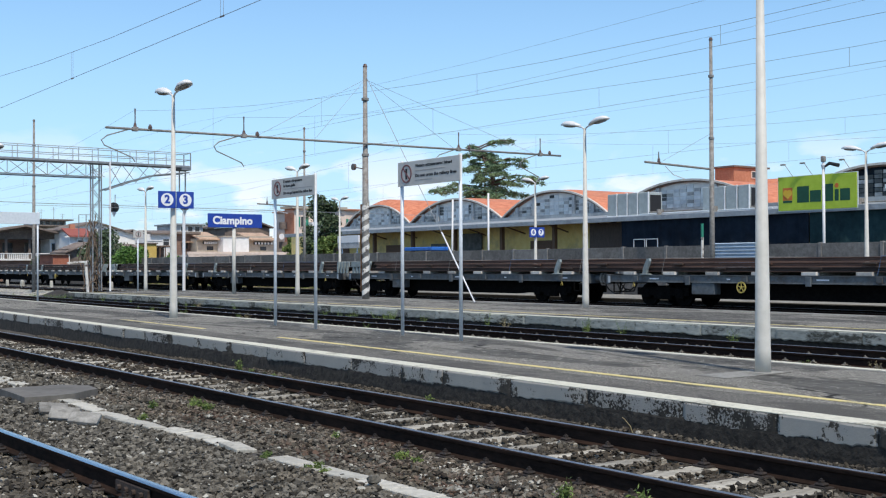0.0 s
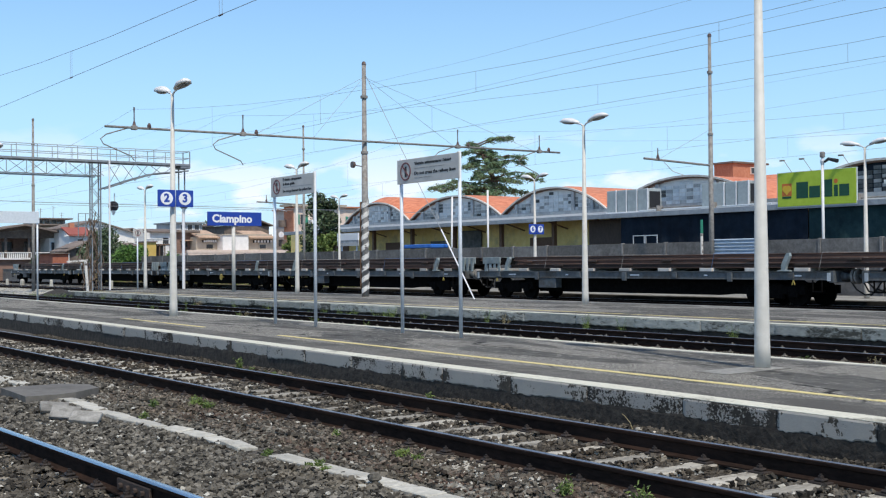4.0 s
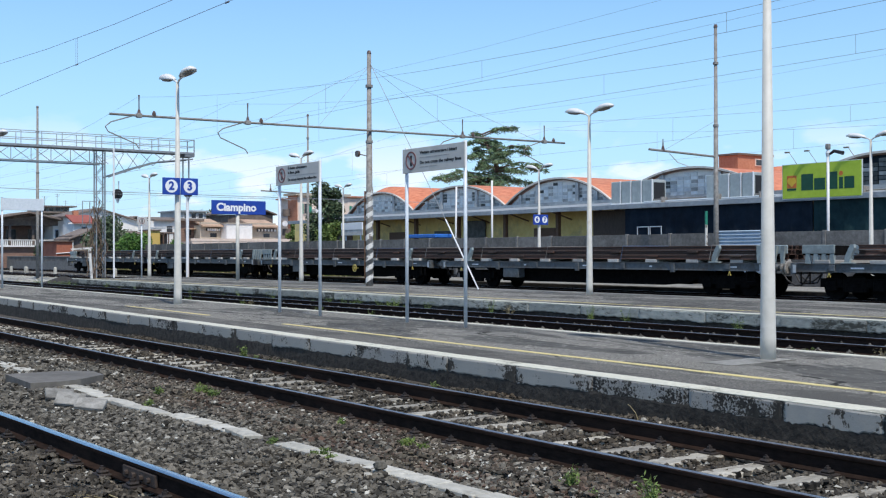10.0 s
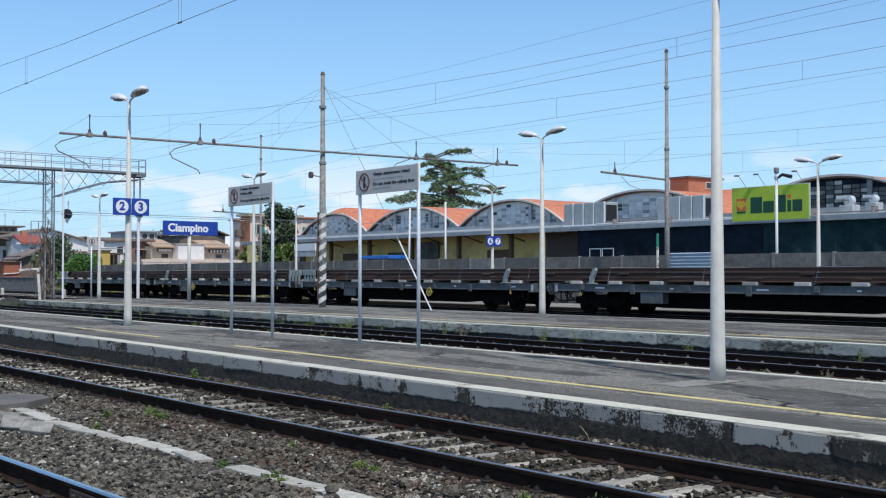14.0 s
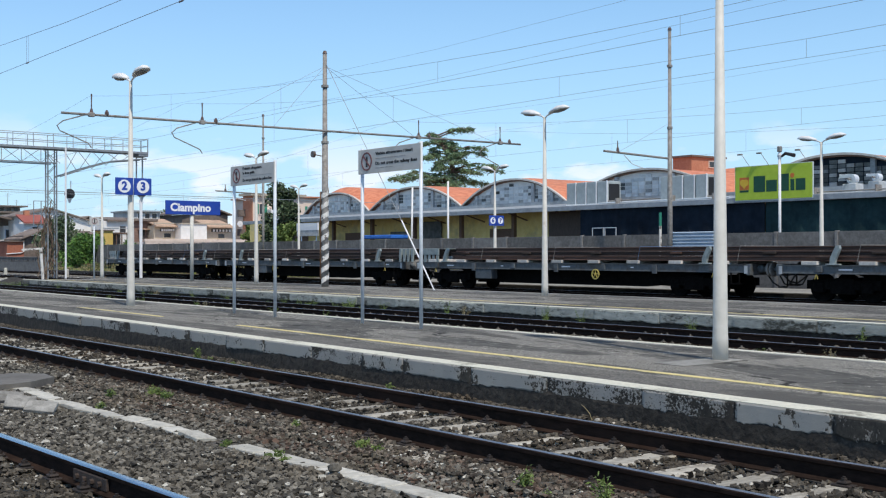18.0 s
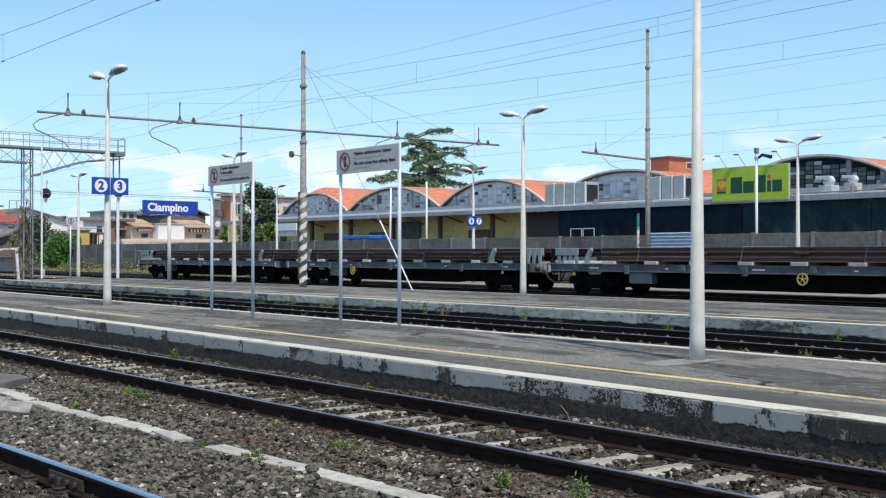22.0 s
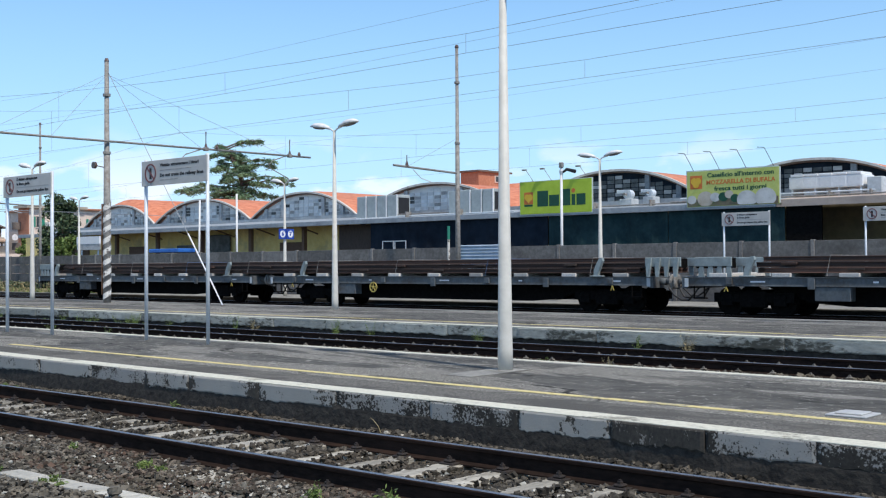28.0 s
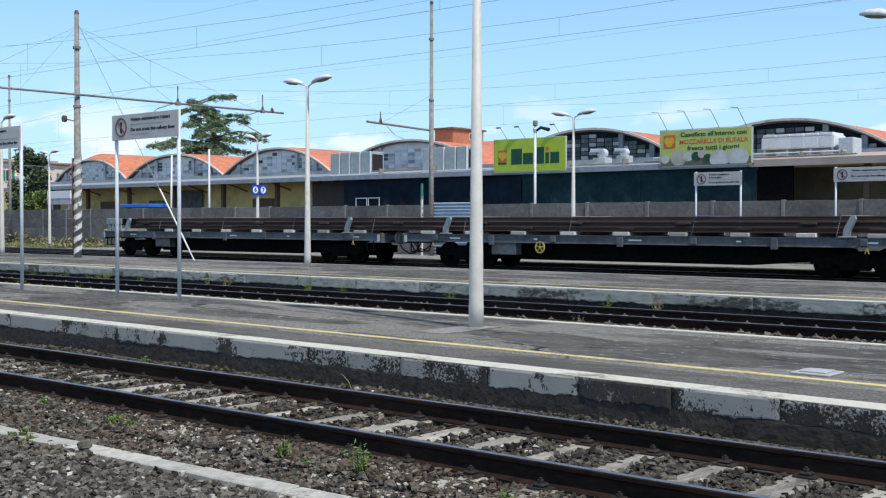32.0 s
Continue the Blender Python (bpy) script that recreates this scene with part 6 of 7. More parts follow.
def rail_load(x0):
    """New rails in two layers across two wagons, with end boards and stanchions."""
    half = 18.65
    t = thing("rail_load", "stacked rusty new rails strapped across two wagons", "rail load", at(x0, 34.4, 0), "rail loads")
    bar_ = Mesh().prism(LOADRAIL, -half, half).data("loaded_rail", M_LOAD)
    for lay, z in enumerate((1.348, 1.522, 1.696)):
        for k in range(17 - lay):
            part("loaded_rail", bar_, None, t, m=pose(random.uniform(-0.25, 0.25), -1.22 + 0.152 * k + 0.05 * lay, z))
    for k in range(18):
        x = -half + 1.0 + (2 * half - 2) * k / 17
        part("fishplate", Mesh().box(x - 0.25, x + 0.25, -1.3, -1.2, 1.6 - 0.17 * (k % 2), 1.67 - 0.17 * (k % 2), 0.01), M_CLIP if k % 3 else M_LOAD, t)
    for k in range(8):
        x = -half + 2.2 + (2 * half - 4.4) * k / 7
        st = Mesh().tube([(x, -1.34, 1.25), (x + 0.06, -1.34, 1.5), (x + 0.12, -1.3, 1.875), (x + 0.12, 1.3, 1.875), (x, 1.34, 1.25)], 0.011, 6)
        part("strap", st, M_STRAP if k in (2, 6) else M_MAST, t, "tension strap over the rails")
    for x in (-19.05, -3.8, 1.45, 16.7):
        for s in (-1, 1):
            prof = [(x - 0.02, 1.23), (x + 0.16, 1.23), (x + 0.2, 1.42), (x + 0.36, 1.76), (x + 0.33, 1.87), (x + 0.22, 1.86), (x + 0.08, 1.62), (x + 0.0, 1.45)]
            st = Mesh().rings([[(px, s * y, pz) for px, pz in prof] for y in (1.34, 1.46)])
            st.box(x - 0.16, x + 0.34, min(s * 1.3, s * 1.47), max(s * 1.3, s * 1.47), 1.222, 1.27, 0.01)
            part("stanchion", st, M_ENDBOARD, t, "pale green-grey side stanchion")
    # a ribbed end frame after the rails and a smooth one before them
    for e0, ribbed in ((half + 0.03, True), (-half - 2.15, False)):
        e1 = e0 + (1.34 if ribbed else 1.28)
        for q in (-1, 1):
            ya, yb = sorted((q * 1.3, q * 1.37))
            fr = part("end_frame", Mesh().box(e0, e1, ya, yb, 1.56, 1.86, 0.015), M_ENDBOARD, t, "pale green-grey end frame")
            for k in range(4):
                x = e0 + 0.12 + (e1 - e0 - 0.32) * k / 3
                if ribbed:
                    p, yy = ((x, 1.22), (x + 0.1, 1.22), (x + 0.13, 1.5), (x + 0.17, 1.84), (x + 0.02, 1.84), (x - 0.03, 1.5)), (1.374, 1.46)
                else:
                    p, yy = ((x - 0.01, 1.22), (x + 0.2, 1.22), (x + 0.16, 1.557), (x + 0.03, 1.557)), (1.31, 1.36)
                part("knee", Mesh().rings([[(px, q * y, pz) for px, pz in p] for y in yy]), M_ENDBOARD, fr)
        part("end_beam", Mesh().box(e0, e0 + 0.07, -1.295, 1.295, 1.5, 1.84), M_UNDER, t)
    return t


# distance of the joint between the rear pair and the next, by time
SPEED = [(0, 2.98), (6, 2.96), (9, 2.9), (13, 2.79), (18, 2.65), (22, 2.6), (26, 2.46), (32, 2.38)]


def speed(t):
    for (a, va), (b, vb) in zip(SPEED, SPEED[1:]):
        if t <= b:
            return va + (vb - va) * (t - a) / (b - a)
    return SPEED[-1][1]


STEP = 0.2
TRAVEL = [0.0]
for k in range(160):
    TRAVEL.append(TRAVEL[-1] + STEP * speed((k + 0.5) * STEP))
JOINT_END = -9.2
wagons, loads = [], []
for pair in range(4):
    base = (pair - 1) * PAIR
    turned = pair == 1
    for mid, length, wheel, box_at, inner, outer in ((base - OVER + W1 / 2, W1, 12.6 if turned else 0, 5.0, 2.85, 3.3), (base - OVER + W1 + W2 / 2, W2, (7.1, 0, 7.5, 7.5)[pair], (4.9, 5.3, 5.1, 5.1)[pair], 2.85 if turned else 3.3, 2.6)):
        wagons.append((wagon(mid, length, wheel, box_at, inner, outer), mid))
    loads.append((rail_load(base + 21.2), base + 21.2))


def place(off, k):
    x = JOINT_END + off - (TRAVEL[-1] - TRAVEL[k])
    y = 34.4 + (train_curve(x - 6) + train_curve(x + 6)) / 2
    turn = math.degrees(math.atan2(train_curve(x + 6) - train_curve(x - 6), 12))
    return pose(x, y, 0, 0, 0, turn)


def motions():
    for ob, off in wagons + loads:
        walk(ob, [(k * STEP, place(off, k)) for k in range(0, 161, 5)])
    for w in wheelsets:
        lx = w.matrix_basis.translation.x
        walk(w, [(k * STEP, pose(lx, 0, 0.46, 0, math.degrees(TRAVEL[k] / 0.46), 0)) for k in range(0, 161)])


# ---------------- houses beyond the line ----------------
def house(name, label, x, y0, y1, depth, top, wall, roof, ridge=0.0, rows=(), blind=M_SHUTTER, balcony=None, eave=0.5, overhang=0.5):
    """A house whose lit front looks along +x. rows: (z0, z1, number) of its windows."""
    t = thing(name, label, "house", at(x, y0, -0.2))
    w, h = y1 - y0, top + 0.2
    part("wall", Mesh().box(-depth, 0, 0, w, 0, h), wall, t)
    r = Mesh()
    if ridge:
        o = overhang
        r.rings([[(xx, -o, h - 0.05), (xx, w / 2, h + ridge), (xx, w + o, h - 0.05), (xx, w + o, h + 0.15), (xx, w / 2, h + ridge + 0.22), (xx, -o, h + 0.15)] for xx in (-depth - o, eave)])
        part("gable_wall", Mesh().rings([[(xx, 0, h), (xx, w, h), (xx, w / 2, h + ridge - 0.04)] for xx in (-depth + 0.1, -0.003)]), wall, t)
    else:
        r.box(-depth - 0.3, eave, -overhang, w + overhang, h + 0.003, h + 0.25, 0.03)
    part("roof", r, roof, t)
    for z0, z1, n in rows:
        for k in range(n):
            c = w * (k + 0.5) / n
            ww = min(0.6, w / n * 0.3)
            win = part("window", Mesh().box(0.005, 0.06, c - ww, c + ww, z0, z1).box(0.06, 0.12, c - ww - 0.1, c + ww + 0.1, z0 - 0.12, z0 - 0.02), wall, t)
            part("pane", Mesh().box(0.06, 0.07, c - ww + 0.06, c + ww - 0.06, z0 + 0.06, z1 - 0.06), M_WINDOW, win)
            part("shutter", Mesh().box(0.062, 0.1, c - ww - 0.45, c - ww - 0.05, z0, z1), blind, win)
            part("shutter", Mesh().box(0.062, 0.1, c + ww + 0.05, c + ww + 0.45, z0, z1), blind, win)
    if balcony:
        z, d = balcony
        b = part("balcony", Mesh().box(0.003, d, 0.2, w - 0.2, z, z + 0.16), M_RENDER, t)
        part("railing", Mesh().box(d - 0.08, d, 0.2, w - 0.2, z + 0.16, z + 1.0).box(0.003, d - 0.08, 0.2, 0.28, z + 0.16, z + 1.0).box(0.003, d - 0.08, w - 0.28, w - 0.2, z + 0.16, z + 1.0), M_RENDER, b)
    return t


def flat(name, x0, x1, y0, y1, z0, z1, mat, parent, label="", bevel=0.0):
    return part(name, Mesh().box(x0, x1, y0, y1, z0, z1, bevel), mat, parent, label)


def window(parent, x, y0, y1, z0, z1, frame_mat=M_RENDER, blind=None):
    w = part("window", Mesh().box(x, x + 0.06, y0 - 0.08, y0, z0 - 0.08, z1 + 0.08).box(x, x + 0.06, y1, y1 + 0.08, z0 - 0.08, z1 + 0.08).box(x, x + 0.06, y0, y1, z1, z1 + 0.08).box(x, x + 0.12, y0 - 0.1, y1 + 0.1, z0 - 0.12, z0 - 0.002), frame_mat, parent)
    part("pane", Mesh().box(x + 0.005, x + 0.03, y0 + 0.003, y1 - 0.003, z0, z1 - 0.003), M_WINDOW, w)
    if blind:
        for c in (y0 - 0.5, y1 + 0.1):
            part("shutter", Mesh().box(x + 0.002, x + 0.05, c, c + 0.4, z0, z1), blind, w)
    return w


def gable_roof(name, x0, x1, y0, y1, eave, ridge, mat, parent, thick=0.22, peak=0.5):
    """A roof whose ridge runs along x; peak says where across it."""
    yc = y0 + (y1 - y0) * peak
    return part(name, Mesh().rings([[(x, y0, eave), (x, yc, ridge), (x, y1, eave), (x, y1, eave + thick), (x, yc, ridge + thick), (x, y0, eave + thick)] for x in (x0, x1)]), mat, parent)


def slope_roof(name, x0, x1, y0, y1, low, high, mat, parent, thick=0.18):
    """A roof that falls towards +x."""
    return part(name, Mesh().rings([[(x0, y, high), (x1, y, low), (x1, y, low + thick), (x0, y, high + thick)] for y in (y0, y1)]), mat, parent)


HX = -140.0
# terraced house: peach parapet, two loggias, a white bay between them
pe = thing("terraced_house", "peach two-storey house with brown tiled loggias", "house", at(HX, 0, -0.2))
flat("wall", -9, 0, 61.8, 73.2, 0, 5.5, M_BEIGE, pe)
flat("terrace_wall", 0.01, 4, 58.9, 73.0, 0, 3.35, M_PEACH, pe, "pale peach terrace wall")
flat("parapet", 3.7, 4.05, 58.8, 73.1, 3.353, 3.72, M_PEACH, pe, "pale peach parapet")
flat("white_bay", 0.01, 1.7, 64.75, 68.45, 3.36, 5.72, M_RENDER, pe, "white rendered bay")
flat("bay_coping", -0.2, 1.85, 64.6, 68.6, 5.723, 5.84, M_BEIGE, pe)
for y0, y1 in ((61.85, 65.25), (69.2, 72.85)):
    y1 = min(y1, 64.7) if y0 < 65 else y1
    slope_roof("loggia_roof", -3.5, 0.9, y0 - 0.1, y1 + 0.1, 5.3, 6.3, M_LOGGIA, pe)
    flat("loggia_back", -0.6, -0.003, y0 + 0.05, y1 - 0.05, 5.503, 5.9, M_BEIGE, pe)
    for k in range(6):
        y = y0 + 0.95 + k * (y1 - y0 - 1.3) / 5
        flat("baluster", 0.25, 0.38, y - 0.1, y + 0.12, 4.78, 5.1, M_RENDER, pe)
    # dark strip on the wall, for the shade between the balusters
    flat("loggia_recess", 0.003, 0.2, y0 + 0.75, y1 - 0.15, 4.76, 5.14, M_WINDOW, pe)
    window(pe, 0.0, (y0 + y1) / 2 - 0.1, (y0 + y1) / 2 + 0.85, 3.95, 4.5, M_BEIGE)
gb = thing("grey_loft", "grey loft storey with a row of windows", "house", at(-152, 0, -0.2))
flat("wall", -7, 0, 64.0, 68.0, 0, 7.7, M_SHED, gb)
flat("roof", -7.3, 0.5, 63.7, 68.2, 7.703, 7.9, M_CANOPY, gb)
for k in range(3):
    window(gb, 0, 64.7 + 1.05 * k, 65.4 + 1.05 * k, 6.8, 7.5, M_RENDER)
bh = thing("brown_house", "red-brown clad house with a flat eave", "house", at(-142, 0, -0.2))
flat("wall", -8, 0, 59.45, 62.9, 0, 6.1, M_CLADBROWN, bh)
flat("roof", -8.3, 0.6, 59.1, 63.0, 6.103, 6.42, M_SHADEBROWN, bh)
flat("awning", 0.01, 0.8, 60.4, 62.6, 5.0, 5.1, M_LOGGIA, bh)
window(bh, 0.0, 60.6, 61.4, 4.2, 5.0, M_CLADBROWN)
lh = thing("long_house", "pale grey long house with a thin brown roof", "house", at(-142, 0, -0.2))
flat("wall", -7, 0, 55.7, 59.42, 0, 6.05, M_RENDER, lh)
slope_roof("roof", -4, 0.5, 56.2, 60.3, 6.06, 6.5, M_SHADEBROWN, lh)
flat("grey_band", 0.003, 0.05, 55.8, 59.3, 5.1, 5.2, M_CANOPY, lh)
window(lh, 0.0, 58.0, 58.8, 4.6, 5.4, M_RENDER)
oh = thing("ochre_house", "small ochre rendered house with a dark pergola", "house", at(-138, 0, -0.2))
flat("wall", -3, 0, 54.2, 55.5, 0, 4.7, M_OCHRE, oh)
flat("roof", -3.2, 0.2, 54.0, 55.6, 4.703, 4.85, M_SHADEBROWN, oh)
flat("pergola_beam", -2.0, 0.6, 55.65, 57.3, 4.35, 4.5, M_SHUTTER, oh)
flat("pergola_back", -2.1, -2.003, 55.65, 57.3, 0, 4.34, M_SHADEBROWN, oh)
for y in (55.7, 56.4, 57.1):
    flat("pergola_post", 0.4, 0.5, y, y + 0.12, 0, 4.34, M_SHUTTER, oh)
lo = thing("low_house", "low house with a brown tiled roof", "house", at(-140, 0, -0.2))
flat("wall", -5, 0, 50.8, 54.0, 0, 4.1, M_RENDER, lo)
slope_roof("roof", -3, 0.5, 50.4, 54.15, 4.12, 4.6, M_SHADEBROWN, lo)
wg = thing("white_gabled_house", "white gabled house with a falling roof edge", "house", at(-146, 0, -0.2))
part("wall", Mesh().rings([[(x, 46.5, 0), (x, 57.4, 0), (x, 57.4, 5.55), (x, 50.3, 7.55), (x, 46.5, 6.5)] for x in (-9, 0)]), M_RENDER, wg)
part("roof", Mesh().rings([[(x, 46.2, 6.46), (x, 50.3, 7.56), (x, 57.7, 5.48), (x, 57.7, 5.66), (x, 50.3, 7.74), (x, 46.2, 6.64)] for x in (-9.3, 0.5)]), M_SHADEBROWN, wg)
sr = thing("back_house", "white house with a small brown gable roof", "house", at(-160, 0, -0.2))
flat("wall", -6, 0, 59.4, 63.0, 0, 6.3, M_RENDER, sr)
gable_roof("roof", -6.3, 0.4, 59.2, 63.2, 6.3, 7.1, M_SHADEBROWN, sr, 0.15, 0.35)
dg = thing("dark_gabled_house", "dark brown gabled house behind the terrace", "house", at(-165, 0, -0.2))
flat("wall", -8, 0, 77.5, 85.3, 0, 7.9, M_SHADEBROWN, dg)
gable_roof("roof", -8.3, 0.6, 77.0, 85.8, 7.9, 9.4, M_SHADEBROWN, dg)
# apartment house with a brick corner and dark rounded balconies
apt = thing("apartment_house", "peach apartment house with a brick side and balconies", "house", at(HX, 0, -0.2))
flat("wall", -2.7, 0, 76.2, 84.2, 0, 9.8, M_PEACH, apt)
flat("roof", -3.0, 0.6, 75.6, 84.4, 9.803, 10.15, M_BEIGE, apt)
flat("brick_side", -2.7, 0.0, 76.12, 76.197, 0, 9.78, M_BRICK, apt, "orange brick side wall")
for z in (1.6, 4.3, 7.0):
    part("balcony", Mesh().tube([(-2.75, 76.1, z), (-2.75, 76.1, z + 0.95)], 0.75, 14), M_SHADEBROWN, apt, "dark rounded corner balcony")
    part("balcony", Mesh().box(0.01, 1.1, 78.4, 80.8, z, z + 0.95), M_RENDER, apt)
    window(apt, 0.0, 77.2, 77.9, z + 0.3, z + 1.7, M_PEACH, M_GREENTOP)
    window(apt, 0.0, 81.8, 82.6, z + 0.3, z + 1.7, M_PEACH, M_GREENTOP)
    window(apt, 0.0, 79.1, 80.0, z + 0.1, z + 1.8, M_PEACH)
d = thing("satellite_dish", "white satellite dish on the corner balcony", "satellite dish", at(HX - 1.95, 75.2, 5.75))
part("dish", Mesh().rings([[(q, r * math.cos(a), r * math.sin(a)) for a in (2 * math.pi * k / 16 for k in range(16))] for q, r in ((0.0, 0.12), (0.06, 0.3), (0.14, 0.42))]), M_WHITE, d)
part("arm", Mesh().tube([(0.0, 0, -0.1), (0.45, 0, -0.05)], 0.02, 5).tube([(0, 0, 0), (-0.7, 0.75, -0.75)], 0.03, 5), M_GALV, d)
house("apartment_block", "beige apartment block behind the shed roofs", HX - 14, 88, 112, 14, 10.3, M_PEACH, M_BRICK, 0, ((4.4, 5.8, 6), (7.8, 9.2, 6)), M_GREENTOP)
# house with the broad gable, deep shaded balcony and white balustrade
ba = thing("balcony_house", "broad gabled house with a shaded balcony and white balustrade", "house", at(-150, 0, -0.2))
part("gable_wall", Mesh().rings([[(x, 36.8, 5.45), (x, 47.0, 5.45), (x, 47.0, 6.0), (x, 42.3, 7.0), (x, 36.8, 5.9)] for x in (-7, -0.2)]), M_SHADEBROWN, ba)
gable_roof("roof", -7.5, 2.0, 36.0, 47.7, 5.85, 7.0, M_SHADEBROWN, ba, 0.22, 0.54)
flat("back_wall", -7, -4.0, 36.8, 47.0, 0, 5.447, M_CLADBROWN, ba)
flat("lower_wall", -3.997, -0.2, 36.8, 47.0, 0, 2.7, M_CLADBROWN, ba)
flat("balcony_slab", -3.997, 0.3, 36.6, 47.0, 2.703, 2.92, M_RENDER, ba)
flat("side_wall", -3.997, 0.0, 45.85, 46.95, 2.923, 5.447, M_RENDER, ba, "pale blue-white side wall")
window(ba, 0.0, 46.1, 46.7, 3.6, 4.9, M_CORRBLUE)
for y in (38.2, 41.0, 43.8):
    window(ba, -4.0, y, y + 1.2, 3.2, 5.0, M_SHADEBROWN)
for y in (37.0, 40.2, 43.1):
    flat("pillar", 0.0, 0.25, y, y + 0.28, 2.923, 5.447, M_SHADEBROWN, ba)
flat("handrail", 0.05, 0.28, 36.6, 45.84, 3.53, 3.64, M_RENDER, ba)
for k in range(37):
    flat("baluster", 0.1, 0.22, 36.7 + 0.25 * k, 36.85 + 0.25 * k, 2.923, 3.527, M_RENDER, ba)
tw = thing("white_tower_house", "tall narrow white house with a grey base", "house", at(-153, 0, -0.2))
flat("wall", -8, 0, 47.9, 49.5, 0, 6.95, M_RENDER, tw)
flat("grey_base", 0.003, 0.3, 47.9, 49.4, 0, 5.7, M_SHED, tw)
flat("roof", -8.2, 0.2, 47.8, 49.7, 6.953, 7.08, M_BEIGE, tw)
ft = thing("flat_top_house", "grey flat-roofed house with terraces and aerials", "house", at(-176, 0, -0.2))
flat("wall", -9, 0, 51.6, 57.3, 0, 8.0, M_BEIGE, ft)
flat("terrace_slab", -9.3, 1.6, 51.2, 57.6, 8.003, 8.2, M_SHADEBROWN, ft)
flat("upper_wall", -8, -1.2, 52.2, 56.6, 8.203, 8.95, M_SHED, ft)
flat("roof", -8.3, 0.4, 51.7, 57.3, 8.953, 9.15, M_SHADEBROWN, ft)
for k in range(4):
    window(ft, -1.2, 52.5 + 1.05 * k, 53.1 + 1.05 * k, 8.35, 8.85, M_BEIGE)
    window(ft, 0.0, 52.2 + 1.2 * k, 53.0 + 1.2 * k, 6.6, 7.6, M_BEIGE)
for y, h in ((52.8, 1.5), (54.7, 1.9), (56.0, 0.9)):
    part("aerial", Mesh().tube([(-1, y, 9.15), (-1, y, 9.15 + h)], 0.035, 5).tube([(-1, y - 0.4, 9.0 + h), (-1, y + 0.4, 9.0 + h)], 0.02, 4).tube([(-1, y - 0.3, 8.7 + h), (-1, y + 0.3, 8.7 + h)], 0.02, 4), M_MAST, ft)
rr = thing("red_roofed_house", "white house with a dark red roof and chimney", "house", at(HX, 0, -0.2))
flat("wall", -4, 0, 45.2, 47.9, 0, 5.5, M_RENDER, rr)
slope_roof("roof", -2.6, 0.5, 45.0, 48.1, 5.5, 6.5, M_REDROOF, rr)
flat("chimney", -2.9, -2.3, 46.0, 46.6, 6.0, 7.15, M_BRICK, rr)
window(rr, 0.0, 46.2, 46.8, 4.3, 5.1, M_RENDER)
an = thing("brick_annexe", "low orange brick annexe with a brown roof", "house", at(-130, 0, -0.2))
flat("wall", -5, 0, 40.1, 41.95, 0, 3.2, M_BRICKDARK, an)
flat("roof", -5.2, 0.25, 39.8, 41.96, 3.203, 3.33, M_SHADEBROWN, an)
gable_roof("roof", -5.3, 0.4, 41.4, 47.2, 3.4, 4.6, M_SHADEBROWN, an, 0.16)
flat("wall", -5, -0.2, 41.9, 46.6, 0, 3.9, M_SHADEBROWN, an)
part("drain_pipe", Mesh().tube([(0.1, 41.9, 3.2), (0.1, 41.9, 2.1), (0.1, 41.6, 1.95), (0.1, 40.0, 1.85)], 0.06, 8), M_RENDER, an, "white drain pipe")
house("far_house", "low beige house with a brown roof", -240.0, 55.5, 63.5, 12, 5.2, M_BEIGE, M_BROWNROOF, 1.6, ((2.6, 4.0, 3),))
house("far_house", "low white house with a brown roof", -250.0, 42.0, 53.0, 12, 5.0, M_RENDER, M_BROWNROOF, 1.6, ((2.6, 4.0, 3),))
gw = thing("garden_balustrade", "grey garden wall with a balustrade beside the line", "wall", at(0, 40.0, -0.2))
part("base_wall", Mesh().box(-150, -117.5, 0, 0.3, 0, 1.0), M_FENCE_POST, gw)
part("top_rail", Mesh().box(-150, -117.5, -0.03, 0.33, 1.42, 1.54, 0.02), M_FENCE_POST, gw)
# black panel added behind the balusters, to paint their gaps dark
part("back_panel", Mesh().box(-150, -117.5, 0.2, 0.26, 1.003, 1.417), M_BLACK, gw)
BALUSTER = Mesh().box(-0.13, 0.13, 0.0, 0.18, 1.003, 1.417, 0.02).data("baluster", M_FENCE_POST)
for k in range(58):
    part("baluster", BALUSTER, None, gw, m=at(-149.7 + 0.56 * k, 0, 0))
lw = Mesh().box(-132.0, -131.6, 46.4, 58.8, -0.2, 2.6)
solid("garden_wall", lw, M_FENCE, "low grey garden wall", "wall")
ps = thing("information_board", "white notice board beside the shed", "board", at(0, 0, 0))
part("panel", Mesh().box(-69.9, -67.1, 41.5, 41.6, 3.25, 3.75), M_WHITE, ps)
part("lower_panel", Mesh().box(-69.9, -67.1, 41.52, 41.58, 2.85, 3.247), M_SHED, ps)
for x in (-69.5, -67.5):
    part("post", Mesh().tube([(x, 41.65, -0.2), (x, 41.65, 3.0)], 0.05, 8), M_GALV, ps)


